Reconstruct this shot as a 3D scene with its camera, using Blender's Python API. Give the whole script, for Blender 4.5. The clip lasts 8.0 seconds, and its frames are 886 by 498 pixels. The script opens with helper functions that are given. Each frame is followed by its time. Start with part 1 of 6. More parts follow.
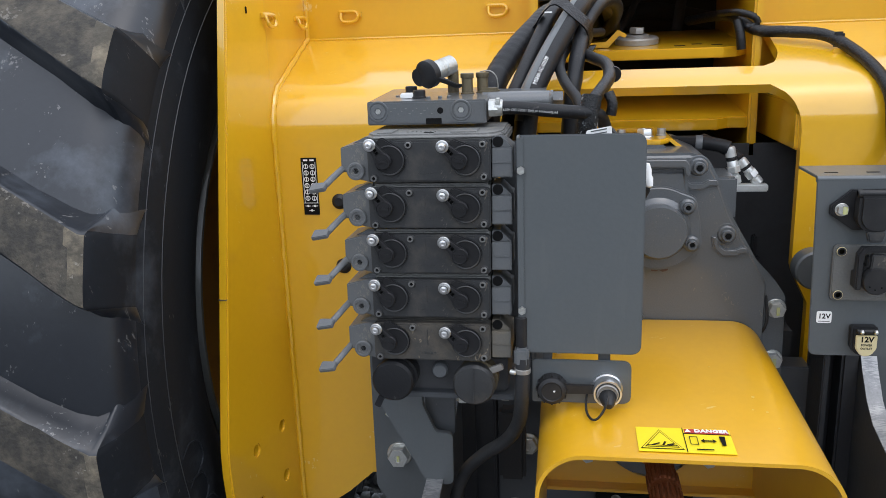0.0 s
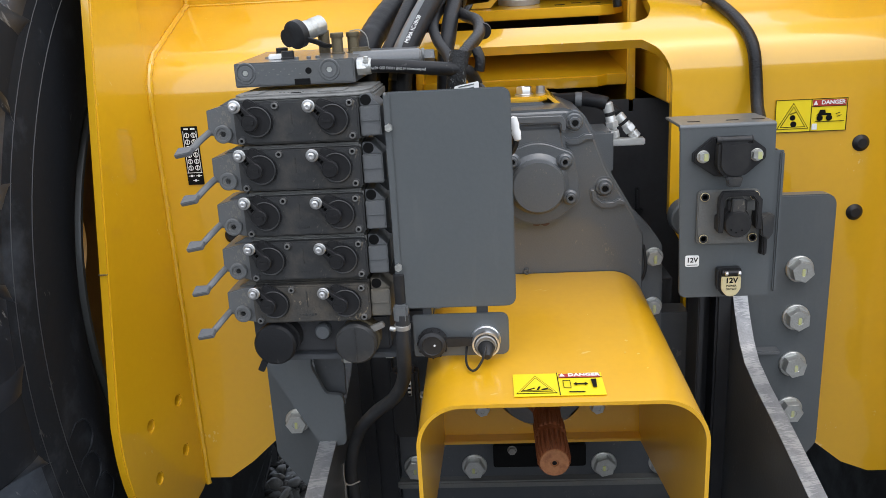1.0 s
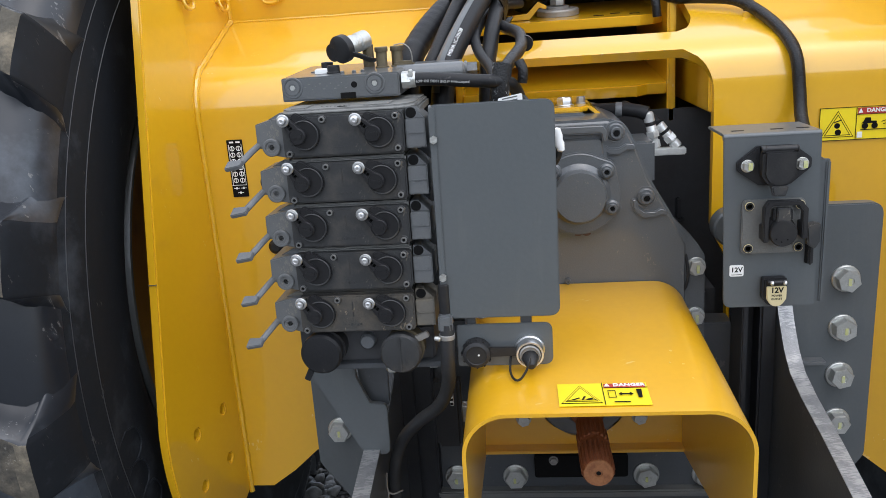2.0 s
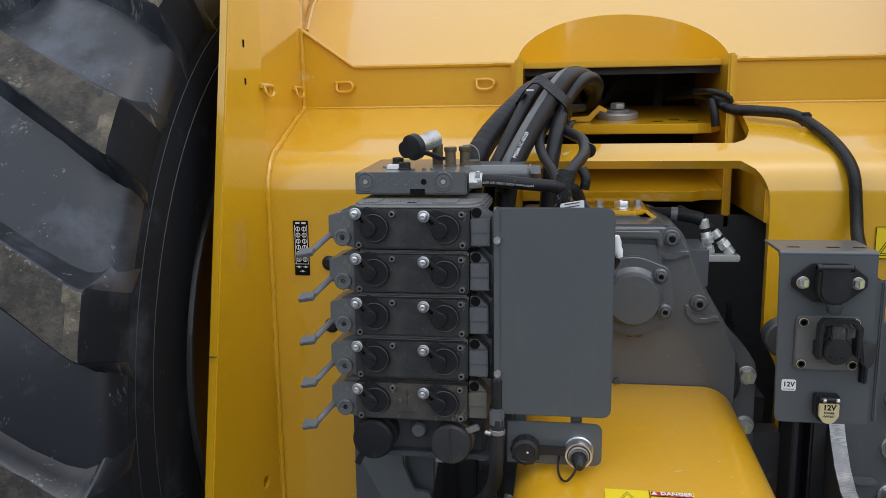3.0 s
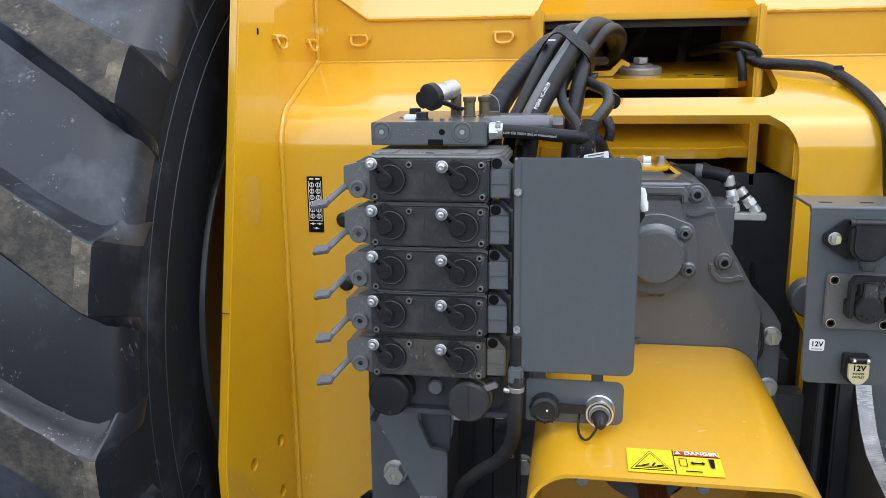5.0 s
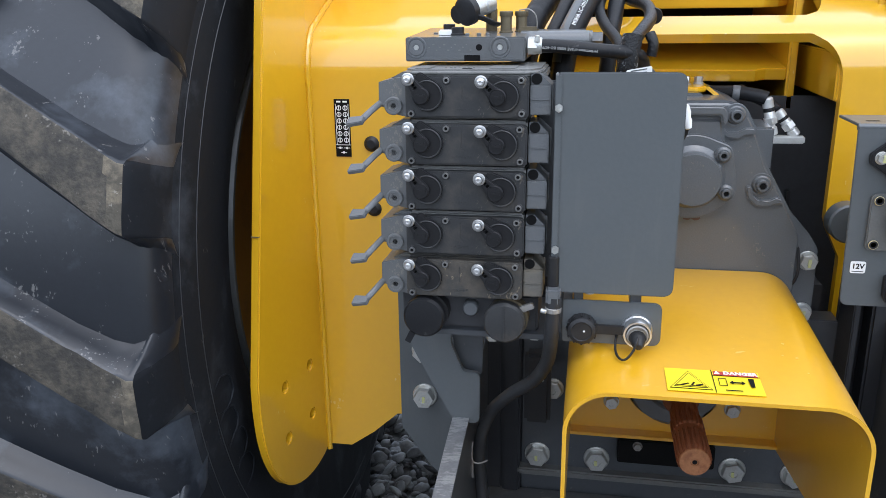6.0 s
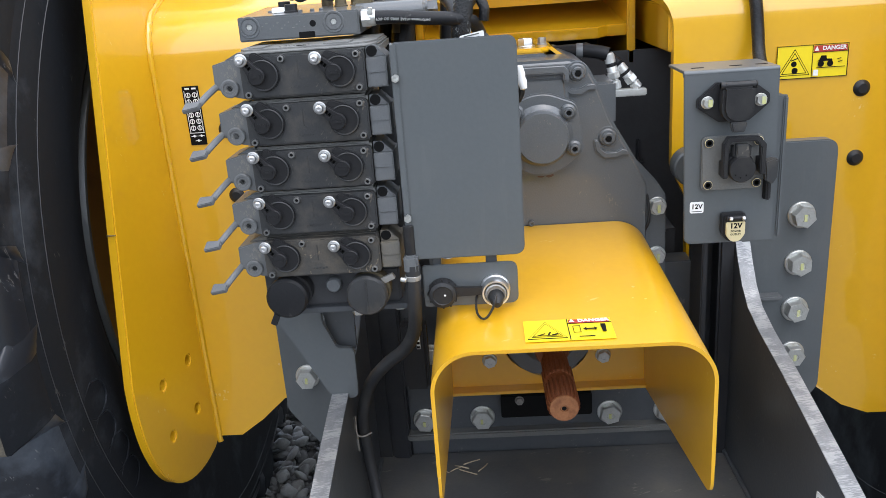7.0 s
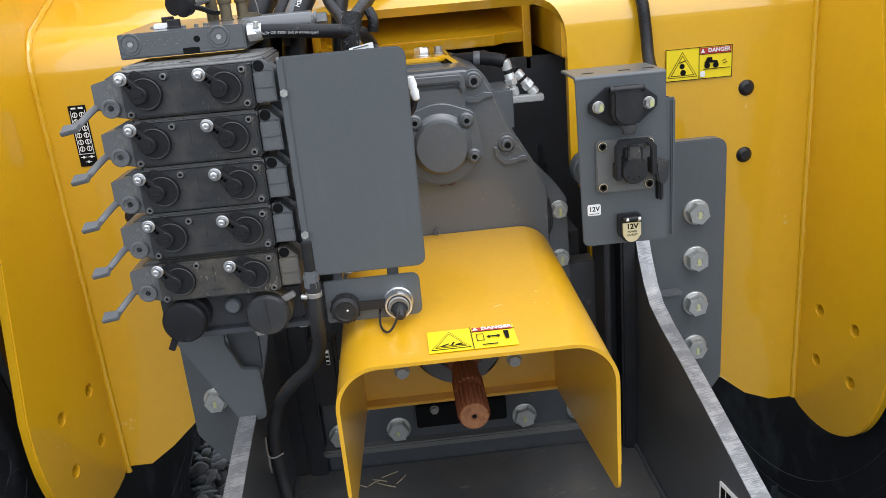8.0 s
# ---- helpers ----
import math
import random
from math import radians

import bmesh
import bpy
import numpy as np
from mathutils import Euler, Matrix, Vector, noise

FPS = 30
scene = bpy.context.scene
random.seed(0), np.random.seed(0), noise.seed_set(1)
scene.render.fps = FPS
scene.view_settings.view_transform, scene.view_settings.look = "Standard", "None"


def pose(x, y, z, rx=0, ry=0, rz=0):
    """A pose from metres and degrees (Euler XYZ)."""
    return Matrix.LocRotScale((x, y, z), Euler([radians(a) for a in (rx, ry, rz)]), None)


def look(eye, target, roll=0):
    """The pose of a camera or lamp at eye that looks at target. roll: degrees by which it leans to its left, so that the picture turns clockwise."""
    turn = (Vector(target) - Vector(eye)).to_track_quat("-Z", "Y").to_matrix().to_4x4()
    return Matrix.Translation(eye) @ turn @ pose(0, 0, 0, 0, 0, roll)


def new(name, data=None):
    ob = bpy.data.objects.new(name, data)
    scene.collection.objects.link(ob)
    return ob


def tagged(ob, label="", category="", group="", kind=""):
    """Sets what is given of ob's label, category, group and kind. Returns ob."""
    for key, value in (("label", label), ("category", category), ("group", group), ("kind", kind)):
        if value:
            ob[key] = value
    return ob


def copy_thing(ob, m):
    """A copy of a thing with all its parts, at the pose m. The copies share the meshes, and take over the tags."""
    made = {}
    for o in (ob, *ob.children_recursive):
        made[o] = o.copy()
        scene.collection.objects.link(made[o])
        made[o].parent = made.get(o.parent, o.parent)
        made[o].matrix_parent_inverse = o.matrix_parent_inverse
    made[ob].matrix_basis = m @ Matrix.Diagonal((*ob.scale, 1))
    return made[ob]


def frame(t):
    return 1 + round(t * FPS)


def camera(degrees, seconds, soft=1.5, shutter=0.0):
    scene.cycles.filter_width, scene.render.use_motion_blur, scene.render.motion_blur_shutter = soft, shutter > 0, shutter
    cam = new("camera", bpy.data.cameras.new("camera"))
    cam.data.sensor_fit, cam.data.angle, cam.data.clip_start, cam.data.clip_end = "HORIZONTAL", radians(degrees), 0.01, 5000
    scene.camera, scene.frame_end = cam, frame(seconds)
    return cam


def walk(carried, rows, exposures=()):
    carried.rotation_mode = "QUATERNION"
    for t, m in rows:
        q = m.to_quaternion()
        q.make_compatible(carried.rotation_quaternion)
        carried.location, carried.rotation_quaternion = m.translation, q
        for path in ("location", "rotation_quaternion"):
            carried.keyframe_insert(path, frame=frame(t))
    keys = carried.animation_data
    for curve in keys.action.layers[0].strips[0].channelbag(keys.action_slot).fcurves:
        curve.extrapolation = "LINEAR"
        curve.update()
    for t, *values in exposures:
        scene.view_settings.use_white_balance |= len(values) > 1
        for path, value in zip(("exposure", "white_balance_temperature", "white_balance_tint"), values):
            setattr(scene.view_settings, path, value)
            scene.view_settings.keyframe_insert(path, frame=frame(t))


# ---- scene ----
cam = camera(57.8, 8.0, 0.8)
PATH = [
    (0, (-0.142, -0.963, 1.387), (-0.446, 0.951, 0.894), -2.0),
    (0.5, (-0.089, -0.981, 1.39), (-0.369, 0.933, 0.883), -3.1),
    (1, (-0.077, -0.968, 1.367), (-0.198, 0.947, 0.802), -3.1),
    (1.2, (-0.064, -0.972, 1.364), (-0.184, 0.942, 0.798), -3.8),
    (2.3, (-0.112, -0.985, 1.383), (-0.365, 0.937, 0.89), -3.0),
    (2.5, (-0.122, -0.999, 1.398), (-0.413, 0.931, 0.961), -2.1),
    (3, (-0.112, -1.011, 1.409), (-0.41, 0.935, 1.055), -0.8),
    (3.5, (-0.124, -1.013, 1.405), (-0.431, 0.929, 1.039), 0.2),
    (4, (-0.068, -0.995, 1.394), (-0.361, 0.941, 0.989), -1.5),
    (4.5, (-0.117, -0.983, 1.388), (-0.436, 0.947, 0.973), -1.3),
    (4.7, (-0.111, -0.982, 1.385), (-0.424, 0.947, 0.962), -1.0),
    (5.8, (-0.183, -0.99, 1.372), (-0.564, 0.908, 0.867), 0.1),
    (5.9, (-0.176, -0.988, 1.365), (-0.535, 0.905, 0.828), -0.7),
    (6, (-0.159, -0.98, 1.356), (-0.509, 0.902, 0.776), -0.8),
    (6.4, (-0.111, -0.987, 1.346), (-0.348, 0.895, 0.714), -3.0),
    (6.5, (-0.108, -0.984, 1.345), (-0.295, 0.903, 0.708), -3.1),
    (7, (-0.097, -0.984, 1.352), (-0.207, 0.905, 0.705), -4.3),
    (7.5, (-0.068, -0.967, 1.362), (-0.021, 0.926, 0.717), -4.8),
    (8, (-0.065, -0.975, 1.355), (0.014, 0.916, 0.707), -5.2),
]
EXPOSURES = [(0, 0.77, 6150, 10), (0.5, 0.41, 6480, 10), (1, 0.89, 6330, 10), (1.2, 0.92, 6280, 10), (2.3, 0.91, 6060, 10), (2.5, 0.91, 5930, 10), (3, 0.27, 6200, 10), (3.5, 0.30, 6210, 10), (4, 0.50, 6230, 10), (4.5, 0.77, 6130, 10), (4.7, 0.84, 6060, 10), (5.8, 0.99, 5930, 10), (6, 1.07, 5880, 10), (6.5, 1.36, 5930, 10), (7, 1.27, 6160, 10), (7.5, 1.13, 6180, 10), (8, 1.03, 6290, 10)]
walk(cam, [(t, look(eye, target, roll)) for t, eye, target, roll in PATH], EXPOSURES)

# world: soft, mostly overcast daylight
world = bpy.data.worlds.new("sky")
scene.world = world
world.use_nodes = True
wn = world.node_tree
sky = wn.nodes.new("ShaderNodeTexSky")
sky.sky_type = "NISHITA"
sky.sun_disc = False
sky.sun_elevation, sky.sun_rotation = radians(68), radians(145)
sky.dust_density, sky.air_density, sky.ozone_density = 1.5, 1.0, 1.0
wn.nodes["Background"].inputs["Strength"].default_value = 0.15
cloud = wn.nodes.new("ShaderNodeHueSaturation")      # thin cloud takes most of the blue out of the sky
cloud.inputs["Saturation"].default_value = 0.60
wn.links.new(sky.outputs["Color"], cloud.inputs["Color"])
wn.links.new(cloud.outputs["Color"], wn.nodes["Background"].inputs["Color"])
sun = new("sun", bpy.data.lights.new("sun", "SUN"))
sun.data.energy, sun.data.angle, sun.data.color = 1.5, radians(160), (1.0, 0.972, 0.90)
sun.matrix_world = look((0.574 * 0.375, -0.819 * 0.375, 0.927), (0, 0, 0))


# ---- materials ----
def mat(name, color, rough=0.5, metal=0.0, coat=0.0, grime=(0.05, 0.045, 0.04), dirt=0.25, scale=6.0, bump=0.15, grain=140.0, spread=0.25, low=0.5, spec=0.5, scuff=None):
    """A painted, cast or rubber surface: fine grain, a slow change of tone, and patches of grime."""
    m = bpy.data.materials.new(name)
    m.use_nodes = True
    t = m.node_tree
    n, k = t.nodes, t.links
    p = n["Principled BSDF"]
    co = n.new("ShaderNodeTexCoord")
    a = n.new("ShaderNodeTexNoise")
    a.inputs["Scale"].default_value, a.inputs["Detail"].default_value, a.inputs["Roughness"].default_value = scale, 8, 0.65
    b = n.new("ShaderNodeTexNoise")
    b.inputs["Scale"].default_value, b.inputs["Detail"].default_value = grain, 4
    k.new(co.outputs["Object"], a.inputs["Vector"])
    k.new(co.outputs["Object"], b.inputs["Vector"])
    ramp = n.new("ShaderNodeMapRange")
    ramp.inputs["From Min"].default_value, ramp.inputs["From Max"].default_value = low, low + 0.25
    ramp.inputs["To Max"].default_value = dirt
    k.new(a.outputs["Fac"], ramp.inputs["Value"])
    tone = n.new("ShaderNodeMix")
    tone.data_type, tone.blend_type = "RGBA", "MIX"
    tone.inputs["A"].default_value = (*[c * (1 - spread * 0.5) for c in color], 1)
    tone.inputs["B"].default_value = (*[min(1, c * (1 + spread * 0.5)) for c in color], 1)
    k.new(b.outputs["Fac"], tone.inputs["Factor"])
    mix = n.new("ShaderNodeMix")
    mix.data_type = "RGBA"
    mix.inputs["B"].default_value = (*grime, 1)
    k.new(ramp.outputs["Result"], mix.inputs["Factor"])
    k.new(tone.outputs["Result"], mix.inputs["A"])
    out = mix.outputs["Result"]
    if scuff:
        # scuffs: thin broken streaks, in patches
        tint, much, size, turn, stretch, edge = scuff
        mp = n.new("ShaderNodeMapping")
        mp.vector_type = "TEXTURE"
        mp.inputs["Rotation"].default_value = [radians(a) for a in turn]
        mp.inputs["Scale"].default_value = (1, 1, stretch)
        c = n.new("ShaderNodeTexNoise")
        c.inputs["Scale"].default_value, c.inputs["Detail"].default_value, c.inputs["Roughness"].default_value = size, 3, 0.6
        k.new(co.outputs["Object"], mp.inputs["Vector"])
        k.new(mp.outputs["Vector"], c.inputs["Vector"])
        d = n.new("ShaderNodeTexNoise")
        d.inputs["Scale"].default_value, d.inputs["Detail"].default_value = min(size * 0.12, 36), 2
        k.new(co.outputs["Object"], d.inputs["Vector"])
        add = n.new("ShaderNodeMath")
        add.operation = "ADD"
        k.new(c.outputs["Fac"], add.inputs[0])
        k.new(d.outputs["Fac"], add.inputs[1])
        cutoff = n.new("ShaderNodeMapRange")
        cutoff.inputs["From Min"].default_value, cutoff.inputs["From Max"].default_value = edge, edge + 0.06
        cutoff.inputs["To Max"].default_value = much
        k.new(add.outputs["Value"], cutoff.inputs["Value"])
        worn = n.new("ShaderNodeMix")
        worn.data_type = "RGBA"
        worn.inputs["B"].default_value = (*tint, 1)
        k.new(cutoff.outputs["Result"], worn.inputs["Factor"])
        k.new(out, worn.inputs["A"])
        out = worn.outputs["Result"]
    k.new(out, p.inputs["Base Color"])
    p.inputs["Specular IOR Level"].default_value = spec
    r = n.new("ShaderNodeMapRange")
    r.inputs["To Min"].default_value, r.inputs["To Max"].default_value = rough * 0.85, min(1, rough * 1.25)
    k.new(a.outputs["Fac"], r.inputs["Value"])
    k.new(r.outputs["Result"], p.inputs["Roughness"])
    p.inputs["Metallic"].default_value = metal
    p.inputs["Coat Weight"].default_value = coat
    p.inputs["Coat Roughness"].default_value = 0.08
    p.inputs["Coat IOR"].default_value = 1.6
    if bump:
        bp = n.new("ShaderNodeBump")
        bp.inputs["Strength"].default_value, bp.inputs["Distance"].default_value = bump, 0.002
        k.new(b.outputs["Fac"], bp.inputs["Height"])
        k.new(bp.outputs["Normal"], p.inputs["Normal"])
    return m


YELLOW = mat("yellow_paint", (0.735, 0.404, 0.006), 0.34, 0, 1.0, (0.48, 0.245, 0.02), 0.22, 3.0, 0.05, 90, 0.06, 0.52, 0.5, ((0.80, 0.62, 0.28), 0.5, 130.0, (30, 0, 0), 2.0, 1.32))
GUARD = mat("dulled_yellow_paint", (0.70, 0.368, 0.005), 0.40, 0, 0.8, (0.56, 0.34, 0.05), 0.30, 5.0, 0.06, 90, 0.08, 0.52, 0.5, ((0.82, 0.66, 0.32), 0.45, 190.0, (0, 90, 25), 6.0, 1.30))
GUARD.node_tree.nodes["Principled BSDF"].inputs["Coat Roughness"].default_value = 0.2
GREY = mat("grey_paint", (0.086, 0.095, 0.099), 0.38, 0, 0.2, (0.105, 0.108, 0.106), 0.40, 7.0, 0.08, 160, 0.14, 0.46, 0.5, ((0.125, 0.128, 0.126), 0.15, 60.0, (4, 0, 0), 10.0, 1.12))
CAST = mat("painted_casting", (0.096, 0.103, 0.108), 0.34, 0, 0.55, (0.12, 0.113, 0.10), 0.45, 9.0, 0.18, 420, 0.3, 0.5, 0.5, ((0.20, 0.18, 0.15), 0.6, 300.0, (0, 0, 0), 1.5, 1.26))
DARK = mat("dark_paint", (0.054, 0.059, 0.065), 0.36, 0, 0.15, (0.11, 0.104, 0.094), 0.4, 7.0, 0.12, 160, 0.2, 0.5, 0.5, ((0.16, 0.15, 0.14), 0.5, 220.0, (30, 0, 20), 4.0, 1.27))
INSIDE = mat("dark_inside", (0.042, 0.043, 0.046), 0.7, 0, 0, (0.02, 0.018, 0.015), 0.5, 8.0, 0.2, 90, 0.3)
PLASTIC = mat("black_plastic", (0.013, 0.013, 0.014), 0.42, 0, 0, (0.06, 0.057, 0.05), 0.3, 14.0, 0.15, 300, 0.2, 0.5, 0.4)
COVER = mat("dusty_black_plastic", (0.029, 0.030, 0.031), 0.40, 0, 0, (0.135, 0.116, 0.090), 0.55, 15.0, 0.15, 320, 0.3, 0.5, 0.5, ((0.17, 0.15, 0.12), 0.6, 330.0, (0, 30, 0), 2.5, 1.24))
DIAL = mat("dial_plastic", (0.013, 0.013, 0.0142), 0.32, 0, 0, (0.07, 0.066, 0.06), 0.3, 16.0, 0.1, 300, 0.15, 0.5, 0.4)
RUBBER = mat("hose_rubber", (0.011, 0.0115, 0.013), 0.45, 0, 0, (0.035, 0.034, 0.033), 0.3, 20.0, 0.2, 300, 0.25, 0.5, 0.28, ((0.09, 0.087, 0.083), 0.4, 260.0, (20, 0, 0), 4.0, 1.27))
GREYRUBBER = mat("dusty_hose_rubber", (0.026, 0.027, 0.029), 0.45, 0, 0, (0.075, 0.074, 0.070), 0.5, 22.0, 0.15, 300, 0.25, 0.48, 0.4)
SIDEWALL = mat("sidewall_rubber", (0.012, 0.0138, 0.017), 0.62, 0, 0, (0.072, 0.080, 0.092), 0.95, 5.0, 0.1, 90, 0.35, 0.52, 0.16, ((0.11, 0.105, 0.095), 0.5, 240.0, (20, 0, 40), 30.0, 1.29))
# bluish patch colour: dusty haze plus the sky's sheen, put into the tone
TYRE = mat("tyre_rubber", (0.011, 0.0134, 0.018), 0.34, 0, 0, (0.098, 0.113, 0.136), 0.95, 5.0, 0.1, 90, 0.35, 0.50, 0.6, ((0.20, 0.195, 0.185), 0.6, 200.0, (28, 0, 15), 24.0, 1.24))
TREAD = mat("muddy_tread", (0.042, 0.039, 0.034), 0.8, 0, 0, (0.120, 0.104, 0.080), 0.85, 34.0, 1.0, 160, 0.6, 0.42, 0.35, ((0.25, 0.23, 0.20), 0.5, 130.0, (60, 0, 30), 2.0, 1.20))
CRUST = mat("dried_mud_crust", (0.085, 0.076, 0.060), 0.9, 0, 0, (0.27, 0.225, 0.160), 0.9, 26.0, 1.0, 140, 0.6, 0.45, 0.3, ((0.36, 0.33, 0.28), 0.5, 130.0, (80, 0, 0), 3.0, 1.19))
ZINC = mat("zinc_steel", (0.54, 0.545, 0.52), 0.34, 0.75, 0, (0.36, 0.34, 0.28), 0.6, 45.0, 0.3, 300, 0.3)
CHROME = mat("bright_steel", (0.76, 0.76, 0.76), 0.30, 1.0, 0, (0.5, 0.5, 0.48), 0.3, 40.0, 0.05, 300, 0.1)
WORN = mat("bare_worn_edge", (0.21, 0.216, 0.224), 0.38, 0.5, 0, (0.30, 0.31, 0.315), 0.6, 60.0, 0.3, 320, 0.4, 0.46, 0.5, ((0.46, 0.46, 0.455), 0.55, 700.0, (0, 84, 8), 16.0, 1.03))
RUST = mat("rusty_steel", (0.225, 0.075, 0.030), 0.7, 0.1, 0, (0.30, 0.11, 0.04), 0.7, 35.0, 0.6, 220, 0.5)
RUSTFACE = mat("rusty_end", (0.34, 0.145, 0.060), 0.55, 0.2, 0, (0.17, 0.062, 0.026), 0.8, 90.0, 0.4, 220, 0.5, 0.46)
KNOB = mat("pale_washer", (0.52, 0.52, 0.515), 0.28, 0.85, 0.2, (0.4, 0.39, 0.36), 0.3, 60.0, 0.05, 300, 0.1)
BRASS = mat("tarnished_brass", (0.14, 0.115, 0.07), 0.5, 0.5, 0, (0.06, 0.05, 0.04), 0.6, 40.0, 0.2, 200, 0.3)
GOLD = mat("gold_plate", (0.72, 0.62, 0.36), 0.4, 0.3, 0, (0.5, 0.42, 0.25), 0.3, 40.0, 0.0, 200, 0.1)
WHITE = mat("white_print", (0.80, 0.80, 0.78), 0.5, 0, 0, (0.6, 0.6, 0.58), 0.2, 30.0, 0.0, 200, 0.05)
# black print and bracket; flat fills of it also draw the shade inside holes
BLACK = mat("black_print_and_holes", (0.005, 0.005, 0.005), 0.5, 0, 0, (0.02, 0.02, 0.02), 0.2, 30.0, 0.0, 200, 0.05, 0.5, 0.12)
RED = mat("red_print", (0.42, 0.03, 0.02), 0.45, 0, 0.2, (0.3, 0.03, 0.02), 0.2, 30.0, 0.0, 200, 0.05)
SIGN = mat("bright_yellow_print", (0.86, 0.66, 0.004), 0.42, 0, 0.2, (0.7, 0.52, 0.02), 0.2, 30.0, 0.0, 200, 0.05)
MARK = mat("yellow_paint_mark", (0.52, 0.53, 0.21), 0.5, 0, 0, (0.5, 0.5, 0.42), 0.8, 160.0, 0.0, 200, 0.1, 0.45)
BRAID = mat("braided_sleeve", (0.005, 0.005, 0.006), 0.36, 0, 0, (0.014, 0.014, 0.015), 0.4, 60.0, 0.7, 300, 0.9, 0.5, 0.4, ((0.07, 0.072, 0.075), 0.4, 420.0, (35, 35, 0), 3.0, 1.2))
STONE = mat("river_pebbles", (0.13, 0.132, 0.136), 0.5, 0, 0, (0.20, 0.195, 0.185), 0.6, 30.0, 0.3, 160, 0.5)
# each pebble has a tone of its own
st = STONE.node_tree
isle = st.nodes.new("ShaderNodeNewGeometry")
tones = st.nodes.new("ShaderNodeValToRGB")
for pos, c in ((0.0, (0.45, 0.45, 0.46)), (0.5, (0.85, 0.85, 0.85)), (0.8, (1.1, 1.05, 0.96)), (1.0, (1.9, 1.88, 1.8))):
    e = tones.color_ramp.elements.new(pos) if 0 < pos < 1 else tones.color_ramp.elements[int(pos)]
    e.color = (*c, 1)
own = st.nodes.new("ShaderNodeMix")
own.data_type, own.blend_type = "RGBA", "MULTIPLY"
own.inputs["Factor"].default_value = 1
base_in = st.nodes["Principled BSDF"].inputs["Base Color"]
st.links.new(base_in.links[0].from_socket, own.inputs["A"])
st.links.new(isle.outputs["Random Per Island"], tones.inputs["Fac"])
st.links.new(tones.outputs["Color"], own.inputs["B"])
st.links.new(own.outputs["Result"], base_in)
UNSEEN_WALL = mat("unseen_wall_brown", (0.18, 0.155, 0.125), 0.8, 0, 0, (0.12, 0.105, 0.09), 0.6, 0.8, 0.3, 12, 0.4)
GRAVEL = mat("gravel_bed", (0.13, 0.129, 0.125), 0.9, 0, 0, (0.21, 0.205, 0.195), 0.9, 30.0, 1.0, 45, 0.9)
STRAW = mat("dry_straw", (0.40, 0.33, 0.22), 0.8, 0, 0, (0.25, 0.2, 0.13), 0.4, 60.0, 0.1, 200, 0.3)
RIM = mat("wheel_paint", (0.40, 0.19, 0.012), 0.5, 0, 0, (0.12, 0.07, 0.03), 0.6, 8.0, 0.1, 90, 0.1)
SCREW = mat("oiled_screw", (0.20, 0.20, 0.195), 0.38, 0.5, 0, (0.28, 0.25, 0.20), 0.5, 50.0, 0.1, 200, 0.2)
STEEL = mat("dull_washer_steel", (0.32, 0.31, 0.29), 0.5, 0.6, 0, (0.2, 0.18, 0.15), 0.5, 30.0, 0.2, 200, 0.2)
BLOCK = mat("clean_grey_casting", (0.108, 0.114, 0.118), 0.40, 0, 0.15, (0.16, 0.15, 0.13), 0.4, 18.0, 0.2, 420, 0.2, 0.5, 0.5, ((0.24, 0.22, 0.18), 0.5, 330.0, (0, 0, 0), 1.5, 1.27))
# dust, with the light missing under the manifold added to its pale tone
DUSTY_LIT = mat("dusty_lit_casting", (0.175, 0.175, 0.166), 0.45, 0, 0, (0.10, 0.10, 0.097), 0.7, 14.0, 0.5, 300, 0.3, 0.46, 0.5, ((0.26, 0.24, 0.20), 0.6, 160.0, (0, 60, 0), 3.0, 1.2))
MUDDY = mat("mud_splashed_cover", (0.046, 0.044, 0.040), 0.52, 0, 0, (0.135, 0.110, 0.078), 0.65, 20.0, 0.3, 300, 0.35, 0.45, 0.5, ((0.26, 0.21, 0.14), 0.7, 240.0, (0, 20, 0), 1.5, 1.18))
FLANGE = mat("dusty_flange", (0.15, 0.152, 0.145), 0.45, 0.3, 0, (0.19, 0.18, 0.15), 0.6, 26.0, 0.3, 300, 0.3, 0.48)
FITTING = mat("plated_fitting", (0.66, 0.67, 0.65), 0.34, 0.5, 0.2, (0.40, 0.40, 0.38), 0.4, 40.0, 0.1, 300, 0.2)
PRINT = mat("faded_print", (0.42, 0.42, 0.41), 0.5, 0, 0, (0.2, 0.2, 0.2), 0.5, 60.0, 0.0, 200, 0.1)
STAIN = mat("rust_stain", (0.085, 0.042, 0.026), 0.7, 0, 0, (0.06, 0.05, 0.045), 0.8, 120.0, 0.2, 220, 0.4, 0.45)
MESHED = mat("meshed_sleeve", (0.010, 0.011, 0.012), 0.5, 0, 0, (0.03, 0.03, 0.031), 0.4, 60.0, 1.0, 420, 0.9, 0.5, 0.35, ((0.34, 0.36, 0.37), 0.8, 330.0, (40, 40, 0), 3.0, 1.10))
CHIP = mat("pale_paint_chip", (0.66, 0.46, 0.14), 0.5, 0, 0, (0.5, 0.4, 0.2), 0.5, 90.0, 0.0, 200, 0.1)
FLOOR = mat("dusty_floor_paint", (0.078, 0.079, 0.079), 0.45, 0, 0.1, (0.13, 0.12, 0.10), 0.6, 9.0, 0.2, 160, 0.25, 0.45, 0.5, ((0.24, 0.22, 0.18), 0.5, 200.0, (0, 90, 20), 5.0, 1.24))
# black paint; on the hitch's inner channels and walls it holds the recess's shade
SHADE = mat("black_paint_and_shade", (0.016, 0.017, 0.020), 0.42, 0, 0.1, (0.06, 0.057, 0.05), 0.4, 9.0, 0.15, 160, 0.2)
